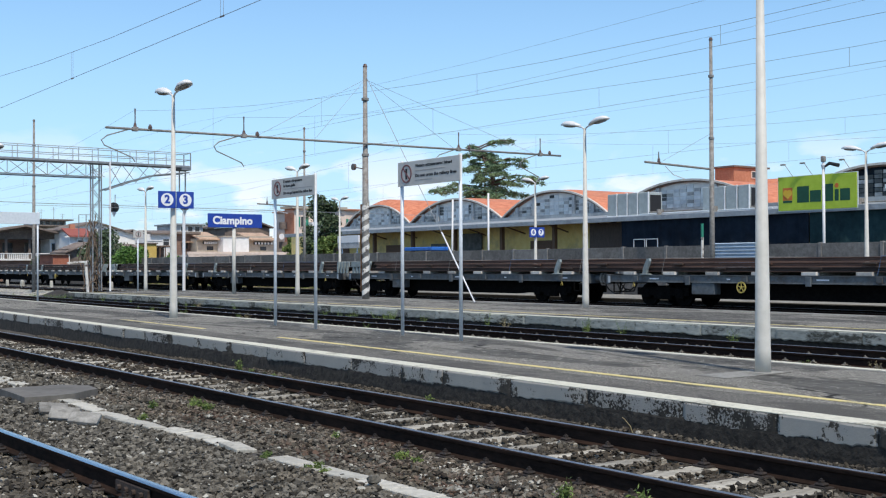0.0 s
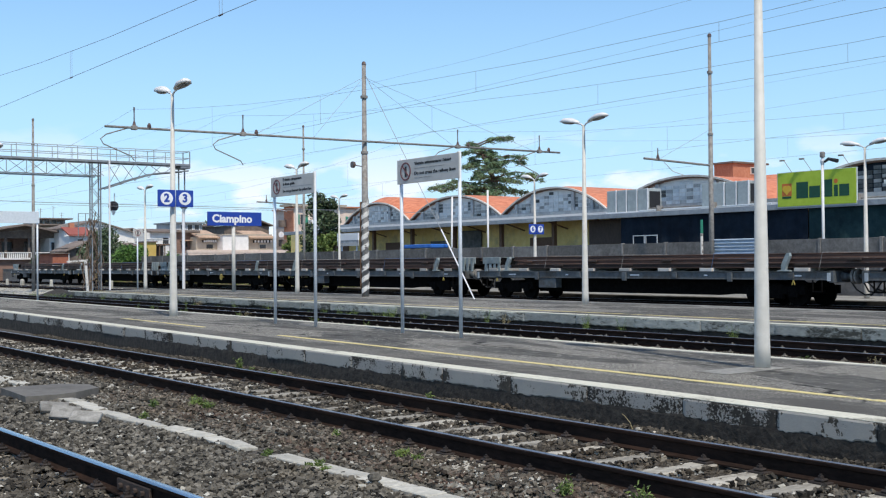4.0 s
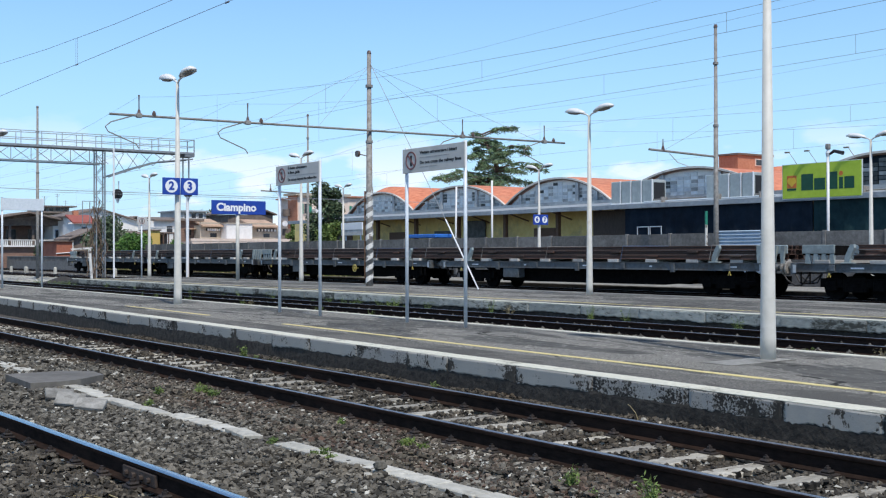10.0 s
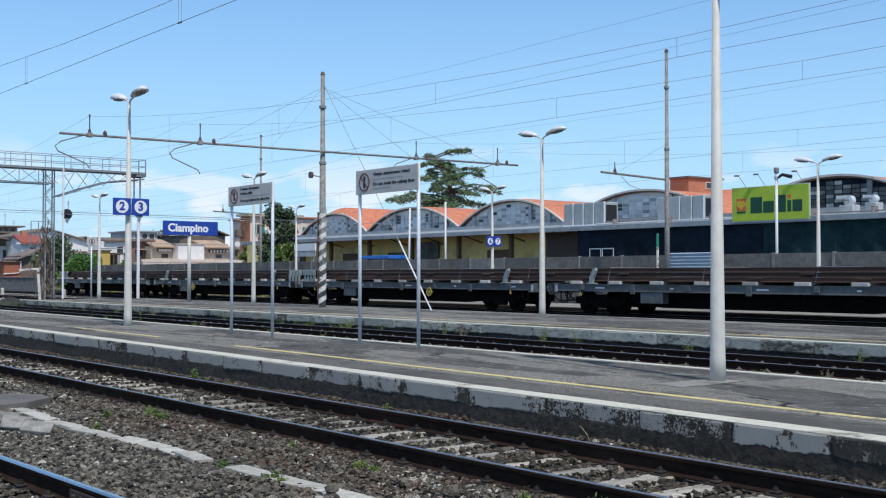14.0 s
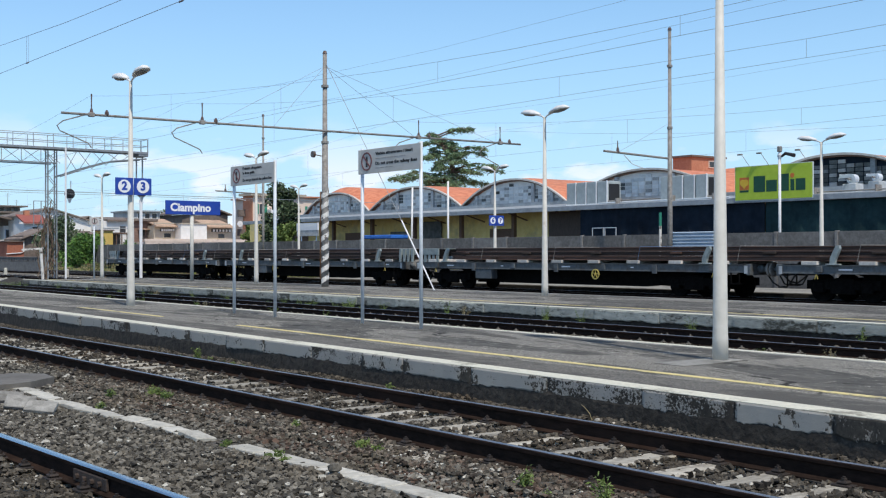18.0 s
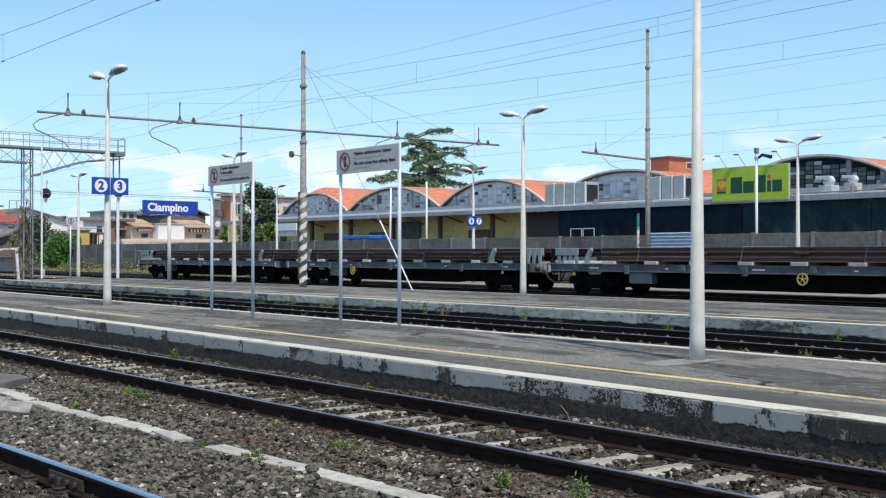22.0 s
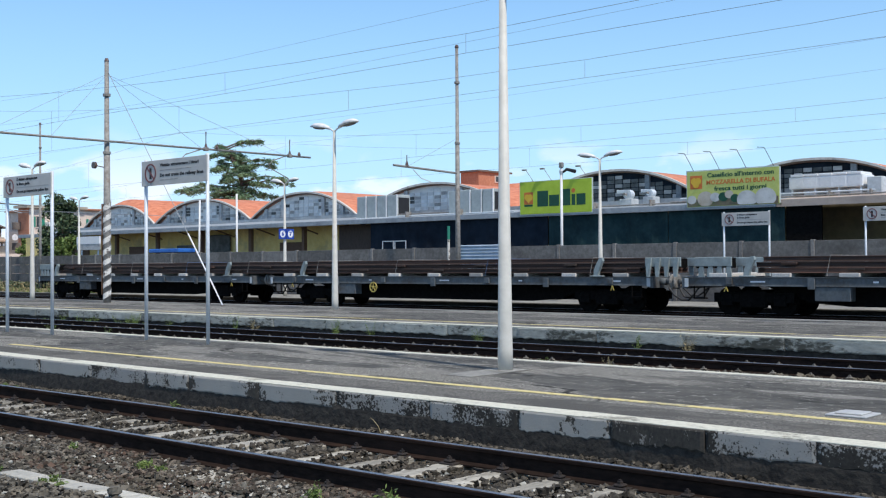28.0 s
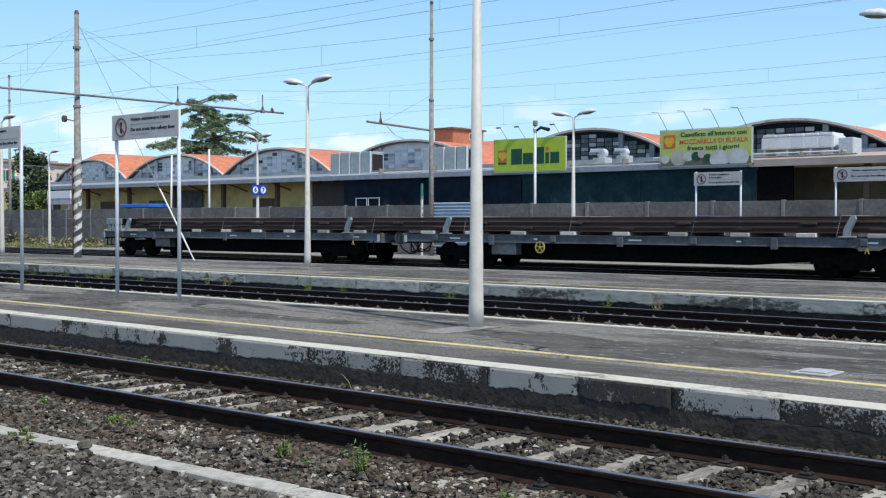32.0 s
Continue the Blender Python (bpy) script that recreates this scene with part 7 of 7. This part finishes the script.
# ---------------- trees and shrubs ----------------
def leaves(points, size, flat=0.5, aspect=1.6):
    """Many small leaf blades, each a bent quad, at the given points."""
    n = len(points)
    rng = np.random.default_rng(7 + n)
    p = np.array(points)
    a = rng.normal(size=(n, 3)) * (1, 1, flat)
    a /= np.linalg.norm(a, axis=1, keepdims=True)
    b = np.cross(a, rng.normal(size=(n, 3)))
    b /= np.linalg.norm(b, axis=1, keepdims=True)
    s = size * rng.uniform(0.6, 1.4, (n, 1))
    v = np.stack([p - a * s * aspect, p - b * s * 0.6, p + a * s * aspect, p + b * s * 0.6], 1).reshape(-1, 3)
    m = Mesh()
    m.v = v.tolist()
    m.f = [(4 * i, 4 * i + 1, 4 * i + 2, 4 * i + 3) for i in range(n)]
    m.m = [0] * n
    return m


def quick(name, m, mat, parent, label=""):
    me = bpy.data.meshes.new(name)
    me.from_pydata(m.v, [], m.f)
    me.materials.append(mat)
    return part(name, me, None, parent, label)


def cedar(x, y, top):
    t = thing("cedar_tree", "tall dark cedar with drooping layered boughs", "tree", at(x, y, -0.2))
    lean = 1.0
    part("trunk", Mesh().tube([(0, 0, 0), (0.1, 0, 6), (0.15, 0, 11), (-lean, -lean, top - 0.9)], [0.5, 0.38, 0.22, 0.05], 10), M_BARK, t, smooth=True)
    rng = np.random.default_rng(11)
    pts = []

    def bough(z, ang, r, rise, thick):
        u = max(0.0, (z - 11) / (top - 11.9))
        foot = Vector((0.15 - (0.15 + lean) * u, -lean * u, z))
        e = foot + Vector((r * math.cos(ang), r * math.sin(ang), rise * r))
        mid = foot.lerp(e, 0.55) + Vector((0, 0, 0.1 * r))
        part("bough", Mesh().tube([tuple(foot), tuple(mid), tuple(e)], [0.09, 0.06, 0.02], 6), M_BARK, t)
        side = Vector((-math.sin(ang), math.cos(ang), 0))
        for c in range(int(4 + 3.0 * r)):
            f = rng.uniform(0.3, 1.0) ** 0.8
            on = foot.lerp(mid, f / 0.55) if f < 0.55 else mid.lerp(e, (f - 0.55) / 0.45)
            on = on + side * rng.normal() * (0.16 * r * (1.15 - f) + 0.18)
            size = rng.uniform(0.2, 0.46) * thick
            for k in range(46):
                d = rng.normal(size=3) * (size * 0.55, size * 0.55, size * 0.36)
                hang = 0.55 * (abs(d[0]) + abs(d[1]))
                pts.append((on.x + d[0], on.y + d[1], on.z + d[2] - hang))

    for k in range(50):
        u = (k + 0.5) / 50
        z = 7.4 + (top - 8.6) * u
        ang = k * 2.4 + rng.uniform(-0.4, 0.4)
        r = (5.2 - 3.7 * u ** 0.9) * rng.uniform(0.5, 1.08)
        bough(z, ang, max(0.7, r), rng.uniform(-0.14, 0.12), 1.0 - 0.3 * u)
    # the long low bough, the flat shelf opposite and the crooked top
    for z, ang, r, rise in ((9.9, -2.43, 7.0, -0.03), (9.5, -2.3, 6.2, -0.02), (12.4, 0.72, 4.2, 0.1), (12.0, 0.9, 3.9, 0.08), (10.2, 0.7, 5.4, 0.04), (10.6, 0.5, 4.9, 0.06), (14.1, 0.72, 3.6, 0.24), (14.3, 0.9, 2.8, 0.24), (14.3, -2.3, 1.2, 0.1), (13.2, -2.4, 3.0, 0.02)):
        bough(z, ang, r, rise, 0.8)
    quick("needles", leaves(pts, 0.06, 0.6, 2.7), M_CEDAR, t, "dark green needle clumps")
    return t


cedar(-94.5, 74.9, 15.3)


def broad_tree(name, label, x, y, top, r, mat, n=5000, low=0.25, seed=3, size=0.12):
    t = thing(name, label, "tree", at(x, y, -0.2))
    part("trunk", Mesh().tube([(0, 0, 0), (0.1, 0, top * 0.4), (0.05, 0.05, top * 0.8)], [0.2, 0.15, 0.05], 8), M_BARK, t)
    rng = np.random.default_rng(seed)
    cl = []
    for k in range(26):
        u = rng.uniform(low, 0.95)
        w = r * math.sin(math.pi * min(1, max(0.12, (1.02 - u) / (1.02 - low) * 0.75))) ** 0.8
        a, q = rng.uniform(0, 6.28), rng.uniform(0.2, 0.9)
        c = Vector((w * q * math.cos(a), w * q * math.sin(a), top * u))
        cl.append((c, rng.uniform(0.22, 0.42) * r))
        part("limb", Mesh().tube([(0.05, 0, top * u * 0.75), tuple(c)], [0.05, 0.015], 5), M_BARK, t)
    pts = []
    for k in range(n):
        c, s = cl[k % len(cl)]
        d = rng.normal(size=3)
        d /= np.linalg.norm(d)
        pts.append(tuple(np.array(c) + d * s * rng.uniform(0.55, 1.12)))
    quick("leaves", leaves(pts, size, 0.8, 1.3), mat, t)
    return t


broad_tree("magnolia_tree", "dense dark evergreen tree beside the shed", -86.5, 50.0, 7.9, 2.0, M_LEAF_DARK, 7000, 0.12)
broad_tree("small_tree", "olive green tree behind the gantry", -121.0, 43.2, 5.6, 3.0, M_LEAF_DARK, 5000, 0.3, 4)
broad_tree("bright_shrub", "bright green shrub at the end of the fence", -109.0, 41.3, 3.3, 2.6, M_LEAF, 6000, 0.08, 6)
broad_tree("bright_shrub", "bright green shrub at the end of the fence", -112.5, 42.6, 3.1, 2.6, M_LEAF, 5000, 0.08, 8)
broad_tree("yellow_shrub", "yellowish shrub by the fence", -84.0, 48.5, 4.4, 1.2, M_WEED, 2500, 0.2, 9)
broad_tree("far_tree", "dark tree far behind the houses", -262.0, 66.0, 9.0, 4.5, M_LEAF_DARK, 2500, 0.35, 10, 0.3)
broad_tree("garden_shrub", "dark green garden shrub by the houses", -143.0, 42.3, 3.0, 1.6, M_LEAF_DARK, 3000, 0.1, 11)
broad_tree("garden_shrub", "dark green garden shrub by the houses", -170.0, 41.5, 3.4, 2.6, M_LEAF_DARK, 3000, 0.1, 12)
broad_tree("yellow_shrub", "yellow-green shrub by the apartment house", -120.0, 64.8, 5.6, 1.0, M_WEED, 2600, 0.3, 17)
broad_tree("yellow_shrub", "yellowish shrub beside the dark evergreen", -84.0, 49.6, 4.6, 0.6, M_WEED, 1800, 0.3, 18)
broad_tree("far_tree", "dark green tree behind the terraced house", -175.0, 79.0, 8.6, 4.0, M_LEAF_DARK, 3000, 0.3, 19, 0.25)
broad_tree("garden_hedge", "clipped green garden hedge by the ochre house", -135.0, 56.0, 3.4, 1.9, M_LEAF, 3500, 0.2, 20)
rng = np.random.default_rng(23)
turf = []
for k in range(26000):
    x = -60 - 48 * rng.uniform()
    y = 36.4 + 3.4 * rng.uniform() + train_curve(x) * 0.7
    h = max(0.03, 0.3 * (noise.noise((x * 0.5, y * 0.9, 5)) + 0.3))
    turf.append((x, y, 0.15 + h * rng.uniform()))
rough = new("rough_grass")
tagged(rough, "dry and green rough grass beyond the platform end", "grass", kind="stuff")
quick("dry_grass", leaves(turf[:16000], 0.07, 0.8), M_DRY, rough)
quick("green_grass", leaves(turf[16000:], 0.07, 0.8), M_WEED, rough)
rng = np.random.default_rng(21)
pts = []
for k in range(20000):
    x = -62 - 55 * rng.uniform() ** 1.2
    y = 39.9 + train_curve(x) * 0.6 + rng.normal() * 0.3
    h = 1.25 * max(0.08, noise.noise((x * 0.4, 2, 3)) + 0.45)
    pts.append((x, y, 0.1 + h * rng.uniform() ** 1.3))
hedge = new("fence_weeds")
tagged(hedge, "brown and green scrub along the fence foot", "scrub", kind="stuff")
quick("dry_scrub", leaves(pts[:9000], 0.06, 0.9), M_DRY, hedge)
quick("green_scrub", leaves(pts[9000:], 0.06, 0.9), M_LEAF_DARK, hedge)


# bollards, leaning post and rubble at the end of the second platform
def bollard(x, y):
    t = thing("bollard", "small white concrete bollard beside the track", "bollard", at(x, y, -0.22), "trackside bollards")
    part("shaft", Mesh().tube([(0, 0, 0), (0, 0, 0.65), (0, 0, 0.72)], [0.15, 0.13, 0.08], 10), M_DUCT, t)


for x, y in ((-108, 29.2), (-104.5, 29.5), (-101.0, 28.6), (-97.0, 29.8), (-90.0, 30.6), (-85.5, 30.8)):
    bollard(x, y)
lp = thing("leaning_post", "leaning white post with a short arm", "post", at(-67.5, 22.9, -0.2) @ pose(0, 0, 0, 4, 0, 0))
part("shaft", Mesh().tube([(0, 0, 0), (0, 0, 2.2)], 0.085, 10), M_STRIPE_W, lp)
part("arm", Mesh().box(-0.05, 0.05, -1.1, 0.15, 2.1, 2.2), M_STRIPE_W, lp)
heap = Mesh()
heap.rings([[(-67.5 + r * 2.6 * math.cos(a) * (1 + 0.15 * math.sin(3 * a)), 21.2 + r * 1.5 * math.sin(a), -0.25 + 0.6 * (1 - r)) for a in (2 * math.pi * k / 16 for k in range(16))] for r in (1.0, 0.7, 0.4, 0.1)])
solid("earth_mound", heap, M_CONC_DARK, "low dark mound of earth at the platform end", "mound", kind="")


# ---------------- weeds by the track ----------------
def weed(x, y, z, h, n, mat, seed, name="weed", label="small green weed growing in the ballast"):
    t = thing(name, label, "weed", at(x, y, z), "trackside weeds")
    r = np.random.default_rng(seed)
    st = Mesh()
    pts = []
    for k in range(n):
        a, lean = r.uniform(0, 6.28), r.uniform(0.05, 0.5)
        hh = h * r.uniform(0.4, 1.0)
        e = (hh * lean * math.cos(a), hh * lean * math.sin(a), hh)
        st.tube([(0, 0, 0), (e[0] * 0.4, e[1] * 0.4, hh * 0.6), e], [0.004, 0.003, 0.001], 4)
        for j in range(18):
            q = (j + 1) / 18
            pts.append((e[0] * q + r.normal() * 0.02, e[1] * q + r.normal() * 0.02, hh * q))
    tagged(part("stem", st, mat, t), kind="stuff")
    tagged(quick("leaves", leaves(pts, 0.0105, 0.9, 2.2), mat, t), kind="stuff")


for i, (x, y, h, n) in enumerate(((-6.5, 5.85, 0.24, 14), (-5.65, 5.85, 0.3, 16), (-6.2, 5.8, 0.1, 6), (-13.6, 6.05, 0.16, 14), (-13.2, 6.0, 0.14, 12), (-10.2, 6.05, 0.1, 8), (-8.8, 5.9, 0.12, 12), (-8.6, 5.95, 0.1, 9), (-9.0, 5.05, 0.07, 9), (-8.75, 5.07, 0.06, 8), (-13.1, 5.13, 0.1, 8), (-12.3, 8.7, 0.14, 8), (-18.6, 8.7, 0.1, 8), (-9.9, 5.1, 0.07, 7), (-14.05, 5.60, 0.14, 10), (-13.54, 5.96, 0.20, 16), (-13.23, 5.97, 0.18, 14), (-10.19, 6.02, 0.14, 12), (-8.84, 5.96, 0.12, 10), (-8.93, 5.11, 0.10, 9), (-4.4, 5.9, 0.12, 8), (-17.85, 8.66, 0.26, 18), (-17.4, 8.66, 0.13, 14), (-17.0, 8.67, 0.1, 12), (-16.6, 8.66, 0.11, 12), (-16.25, 8.65, 0.08, 10), (-13.8, 6.07, 0.14, 12))):
    weed(x, y, -0.215, h, n, M_WEED, i)
extra = np.random.default_rng(77)
tufts = [(float(-26 - 44 * extra.uniform()), float(extra.choice((15.3, 19.05, 19.15, 18.9))), float(extra.uniform(0.2, 0.5)), int(extra.integers(8, 16))) for k in range(64)]
for i, (x, y, h, n) in enumerate(tufts):
    weed(x, y, -0.2, h, n, M_WEED, 90 + i, label="tuft of green weeds beside the platform edge")
for i, (x, y, h, n) in enumerate(((-30.5, 15.0, 0.5, 14), (-24.0, 15.1, 0.45, 12), (-29.0, 19.15, 0.55, 18), (-20.5, 19.2, 0.6, 16), (-10.9, 19.2, 0.6, 14), (-6.2, 19.2, 0.5, 10), (-35.5, 15.2, 0.5, 16), (-38, 15.2, 0.45, 14), (-43, 19.1, 0.5, 16), (-33, 19.15, 0.4, 14), (-16, 19.2, 0.45, 10), (-24.4, 19.2, 0.7, 9), (-23.6, 19.15, 0.45, 8), (-19.3, 19.2, 0.65, 7), (-12.0, 19.2, 0.5, 10), (-11.6, 15.6, 0.3, 9), (-10.2, 15.5, 0.35, 10))):
    weed(x, y, -0.2, h, n, M_WEED if i % 4 else M_DRY, 40 + i, label="tuft of green weeds beside the platform edge")
ds = Mesh()
rng = np.random.default_rng(3)
for k in range(90):
    x, y = rng.uniform(-8.6, -6.8), rng.uniform(1.7, 2.9)
    a = rng.normal() * 0.5
    d = rng.uniform(0.2, 0.75)
    ds.tube([(x, y, -0.19), (x + d * 0.5 * math.cos(a), y + d * 0.5 * math.sin(a), -0.16), (x + d * math.cos(a), y + d * math.sin(a), -0.18)], 0.004, 4)
solid("dry_grass", ds, M_DRY, "dry yellow grass stalks lying between the sleepers", "grass", kind="stuff")


# ---------------- ballast stones ----------------
def stones(name, label, spots, sizes, mat, seed):
    """Broken stones, each an uneven block of flat faces."""
    r = np.random.default_rng(seed)
    cube = np.array([(x, y, z) for z in (-1, 1) for x, y in ((-1, -1), (1, -1), (1, 1), (-1, 1))]) * 0.66
    tri = np.array([(0, 2, 1), (0, 3, 2), (4, 5, 6), (4, 6, 7), (0, 1, 5), (0, 5, 4), (1, 2, 6), (1, 6, 5), (2, 3, 7), (2, 7, 6), (3, 0, 4), (3, 4, 7)])
    n = len(spots)
    v = cube[None] * r.uniform(0.35, 1.35, (n, 8, 3))
    v = v * r.uniform(0.6, 1.35, (n, 1, 3))
    q = r.normal(size=(n, 4))
    q /= np.linalg.norm(q, axis=1, keepdims=True)
    w, x, y, z = q.T
    rot = np.stack([1 - 2 * (y * y + z * z), 2 * (x * y - z * w), 2 * (x * z + y * w), 2 * (x * y + z * w), 1 - 2 * (x * x + z * z), 2 * (y * z - x * w), 2 * (x * z - y * w), 2 * (y * z + x * w), 1 - 2 * (x * x + y * y)], -1).reshape(n, 3, 3)
    v = np.einsum("nij,nkj->nki", rot, v) * sizes[:, None, None] * np.array((1, 1, 0.75)) + spots[:, None]
    me = bpy.data.meshes.new(name)
    me.vertices.add(n * 8)
    me.vertices.foreach_set("co", v.astype(np.float32).ravel())
    idx = (tri[None] + 8 * np.arange(n)[:, None, None]).astype(np.int32).ravel()
    me.loops.add(len(idx))
    me.loops.foreach_set("vertex_index", idx)
    me.polygons.add(n * 12)
    me.polygons.foreach_set("loop_start", np.arange(0, n * 36, 3, dtype=np.int32))
    me.update(calc_edges=True)
    me.validate()
    me.shade_flat()
    me.materials.append(mat)
    return tagged(new(name, me), label, "ballast", kind="stuff")


def scatter(x0, x1, y0, y1, per_m2, lo, hi, seed, bare=()):
    r = np.random.default_rng(seed)
    n = int((x1 - x0) * (y1 - y0) * per_m2)
    p = np.stack([r.uniform(x0, x1, n), r.uniform(y0, y1, n), np.full(n, -0.205)], 1)
    s = r.uniform(lo, hi, n)
    p[:, 2] += 0.012 * np.sin(p[:, 0] * 1.7) * np.sin(p[:, 1] * 2.3) + r.uniform(-0.01, 0.014, n)
    keep = np.ones(n, bool)
    for yc, ph, start in ((7.18, 0.34, -130), (2.607, 0.21, -45)):
        yc = yc + (0.0 if yc > 5 else near_curve(p[:, 0]))
        d = np.abs((p[:, 0] - start - ph + 0.3025) % 0.605 - 0.3025)
        inside = np.abs(p[:, 1] - yc) < 0.66
        share = 0.97 if start < -100 else 0.35
        keep &= ~(inside & (d < 0.088 + 0.014 * np.sin(p[:, 1] * 9 + np.floor(p[:, 0] / 0.605) * 2.1)) & (r.uniform(size=n) < share))
        dy = np.abs(p[:, 1] - yc)
        p[:, 2] += np.where(dy < 0.7, np.where(d < 0.17, 0.03, 0.0), np.where(dy < 1.45, 0.03, 0.0))
        keep &= ~((np.abs(np.abs(p[:, 1] - yc) - 0.7535) < 0.1))
    on_duct = (np.abs(p[:, 1] - np.array([duct_y(x) for x in p[:, 0]])) < 0.125) & (p[:, 0] > -15.75)
    keep &= ~(on_duct & (r.uniform(size=n) < 0.95))
    keep &= ~((p[:, 0] > -17.05) & (p[:, 0] < -15.58) & (p[:, 1] > 4.45) & (p[:, 1] < 5.68) & (p[:, 0] + p[:, 1] < -10.4))
    return p[keep], s[keep]


A = scatter(-13.5, -1.5, 1.7, 8.0, 720, 0.018, 0.042, 1)
B = scatter(-38, -13.5, 2.2, 8.0, 260, 0.026, 0.052, 2)
A2 = scatter(-1.5, 9, 0.9, 8.0, 260, 0.02, 0.042, 41)
A3 = scatter(-13.5, -1.5, 0.9, 1.7, 500, 0.02, 0.042, 42)
P, Q = np.concatenate([A[0], B[0], A2[0], A3[0]]), np.concatenate([A[1], B[1], A2[1], A3[1]])
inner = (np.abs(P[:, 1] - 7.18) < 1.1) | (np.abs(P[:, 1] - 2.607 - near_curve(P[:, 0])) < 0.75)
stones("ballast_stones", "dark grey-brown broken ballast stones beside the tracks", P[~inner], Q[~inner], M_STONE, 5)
stones("oily_ballast_stones", "dark oily ballast stones between the rails", P[inner], Q[inner], M_OILY_SHADE, 15)
patch = Mesh()
patch.rings([[(-88 + r * 24 * math.cos(a) * (1 + 0.12 * math.sin(4 * a)), 26.2 + r * 4.6 * math.sin(a) * (1 + 0.15 * math.sin(3 * a + 1)), z) for a in (2 * math.pi * k / 40 for k in range(40))] for r, z in ((1.0, -0.22), (0.94, -0.185), (0.4, -0.18), (0.05, -0.18))])
solid("gravel_patch", patch, M_GRAVEL, "pale dusty gravel past the platform end", "gravel", kind="stuff")
H = scatter(-112, -62, 20.0, 31.5, 7, 0.04, 0.13, 51)
stones("rubble_stones", "pale rubble stones strewn past the platform end", H[0], H[1], M_DUCT, 52)
G = scatter(-46, -2, 14.0, 19.2, 90, 0.035, 0.07, 31)
G[0][:, 2] += np.where(np.abs(np.abs(G[0][:, 1] - 17.65) - 0.7535) < 0.11, -0.2, 0.1)
stones("far_ballast_stones", "grey-brown ballast stones of the third track", G[0], G[1], M_STONE, 32)
C = scatter(-24, -1.5, 2.0, 8.7, 11, 0.014, 0.034, 4)
C[0][:, 2] += 0.012
stones("pale_stones", "scattered pale limestone ballast stones", C[0], C[1], M_DUCT, 6)
D = scatter(-16, -3, 5.4, 6.4, 380, 0.012, 0.034, 8)
D[0][:, 2] += 0.012
stones("gravel", "brown grit and gravel between duct and rail", D[0], D[1], M_EARTH, 9)
F = scatter(-9.5, -3.5, 5.42, 6.15, 90, 0.008, 0.02, 18)
F[0][:, 2] += 0.022
patchy = np.sin(F[0][:, 0] * 2.3) + np.sin(F[0][:, 0] * 5.1 + F[0][:, 1] * 4) > 0.2
stones("white_chips", "scattered white limestone chips beside the duct", F[0][patchy], F[1][patchy], M_DUCT, 19)
# ballast banked against the platform foot
bank_x = [8 - 0.5 * i for i in range(100)]
bank = Mesh()
bank.rings([[(x, 8.05, -0.23), (x, edge_y(x) + 0.06, -0.23), (x, edge_y(x) + 0.06, -0.155 + 0.03 * noise.noise((x * 0.8, 1, 1))), (x, 8.45, -0.19)] for x in bank_x])
solid("ballast_bank", bank, M_BALLAST, "ballast banked against the platform foot", "ballast", kind="stuff")
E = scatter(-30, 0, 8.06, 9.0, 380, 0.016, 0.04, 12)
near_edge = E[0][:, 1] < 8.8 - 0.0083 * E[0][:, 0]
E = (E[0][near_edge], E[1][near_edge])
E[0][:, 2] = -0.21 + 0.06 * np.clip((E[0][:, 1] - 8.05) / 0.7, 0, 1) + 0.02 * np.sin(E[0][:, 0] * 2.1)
# the darker stone gives the bank the shade at the platform foot
stones("bank_stones", "dark ballast stones heaped against the platform foot", E[0], E[1], M_OILY_SHADE, 13)


# stray bits by the track
def lump(name, label, category, x, y, z, size, mat, seed):
    r = np.random.default_rng(seed)
    m = Mesh()
    rings = []
    for j in range(6):
        a = math.pi * j / 5
        rings.append([(size * max(0.08, math.sin(a)) * math.cos(b) * r.uniform(0.75, 1.2), size * max(0.08, math.sin(a)) * math.sin(b) * r.uniform(0.75, 1.2), -size * 0.7 * math.cos(a)) for b in (2 * math.pi * k / 8 for k in range(8))])
    m.rings(rings)
    return solid(name, m, mat, label, category, kind="", m=at(x, y, z))


lump("loose_stone", "pale loose stone lying by the polished rail", "stone", -10.85, 3.70, -0.165, 0.05, M_DUCT, 21)
lump("loose_stone", "pale loose stone lying by the polished rail", "stone", -10.68, 3.75, -0.17, 0.036, M_DUCT, 22)
lump("loose_stone", "dark brown loose stone lying on the duct", "stone", -7.94, 5.06, -0.13, 0.06, M_STONE, 1)
lump("paper_scrap", "crumpled white scrap at the platform foot", "litter", -8.51, 8.7, -0.14, 0.04, M_DUCT, 2)
lump("paper_scrap", "crumpled white scrap at the platform foot", "litter", -8.26, 8.68, -0.145, 0.032, M_CREAM, 3)

stalk = thing("dry_stalk", "bent dry stalk standing at the platform foot", "weed", at(-8.56, 8.68, -0.17))
part("stem", Mesh().tube([(0, 0, 0), (-0.02, -0.03, 0.1), (-0.07, -0.06, 0.17), (-0.1, -0.07, 0.19)], [0.007, 0.005, 0.004, 0.003], 5), M_DRY, stalk)
part("stem", Mesh().tube([(0.02, 0, 0), (0.1, -0.06, 0.03), (0.2, -0.09, 0.02)], [0.006, 0.005, 0.003], 5), M_DRY, stalk)

motions()
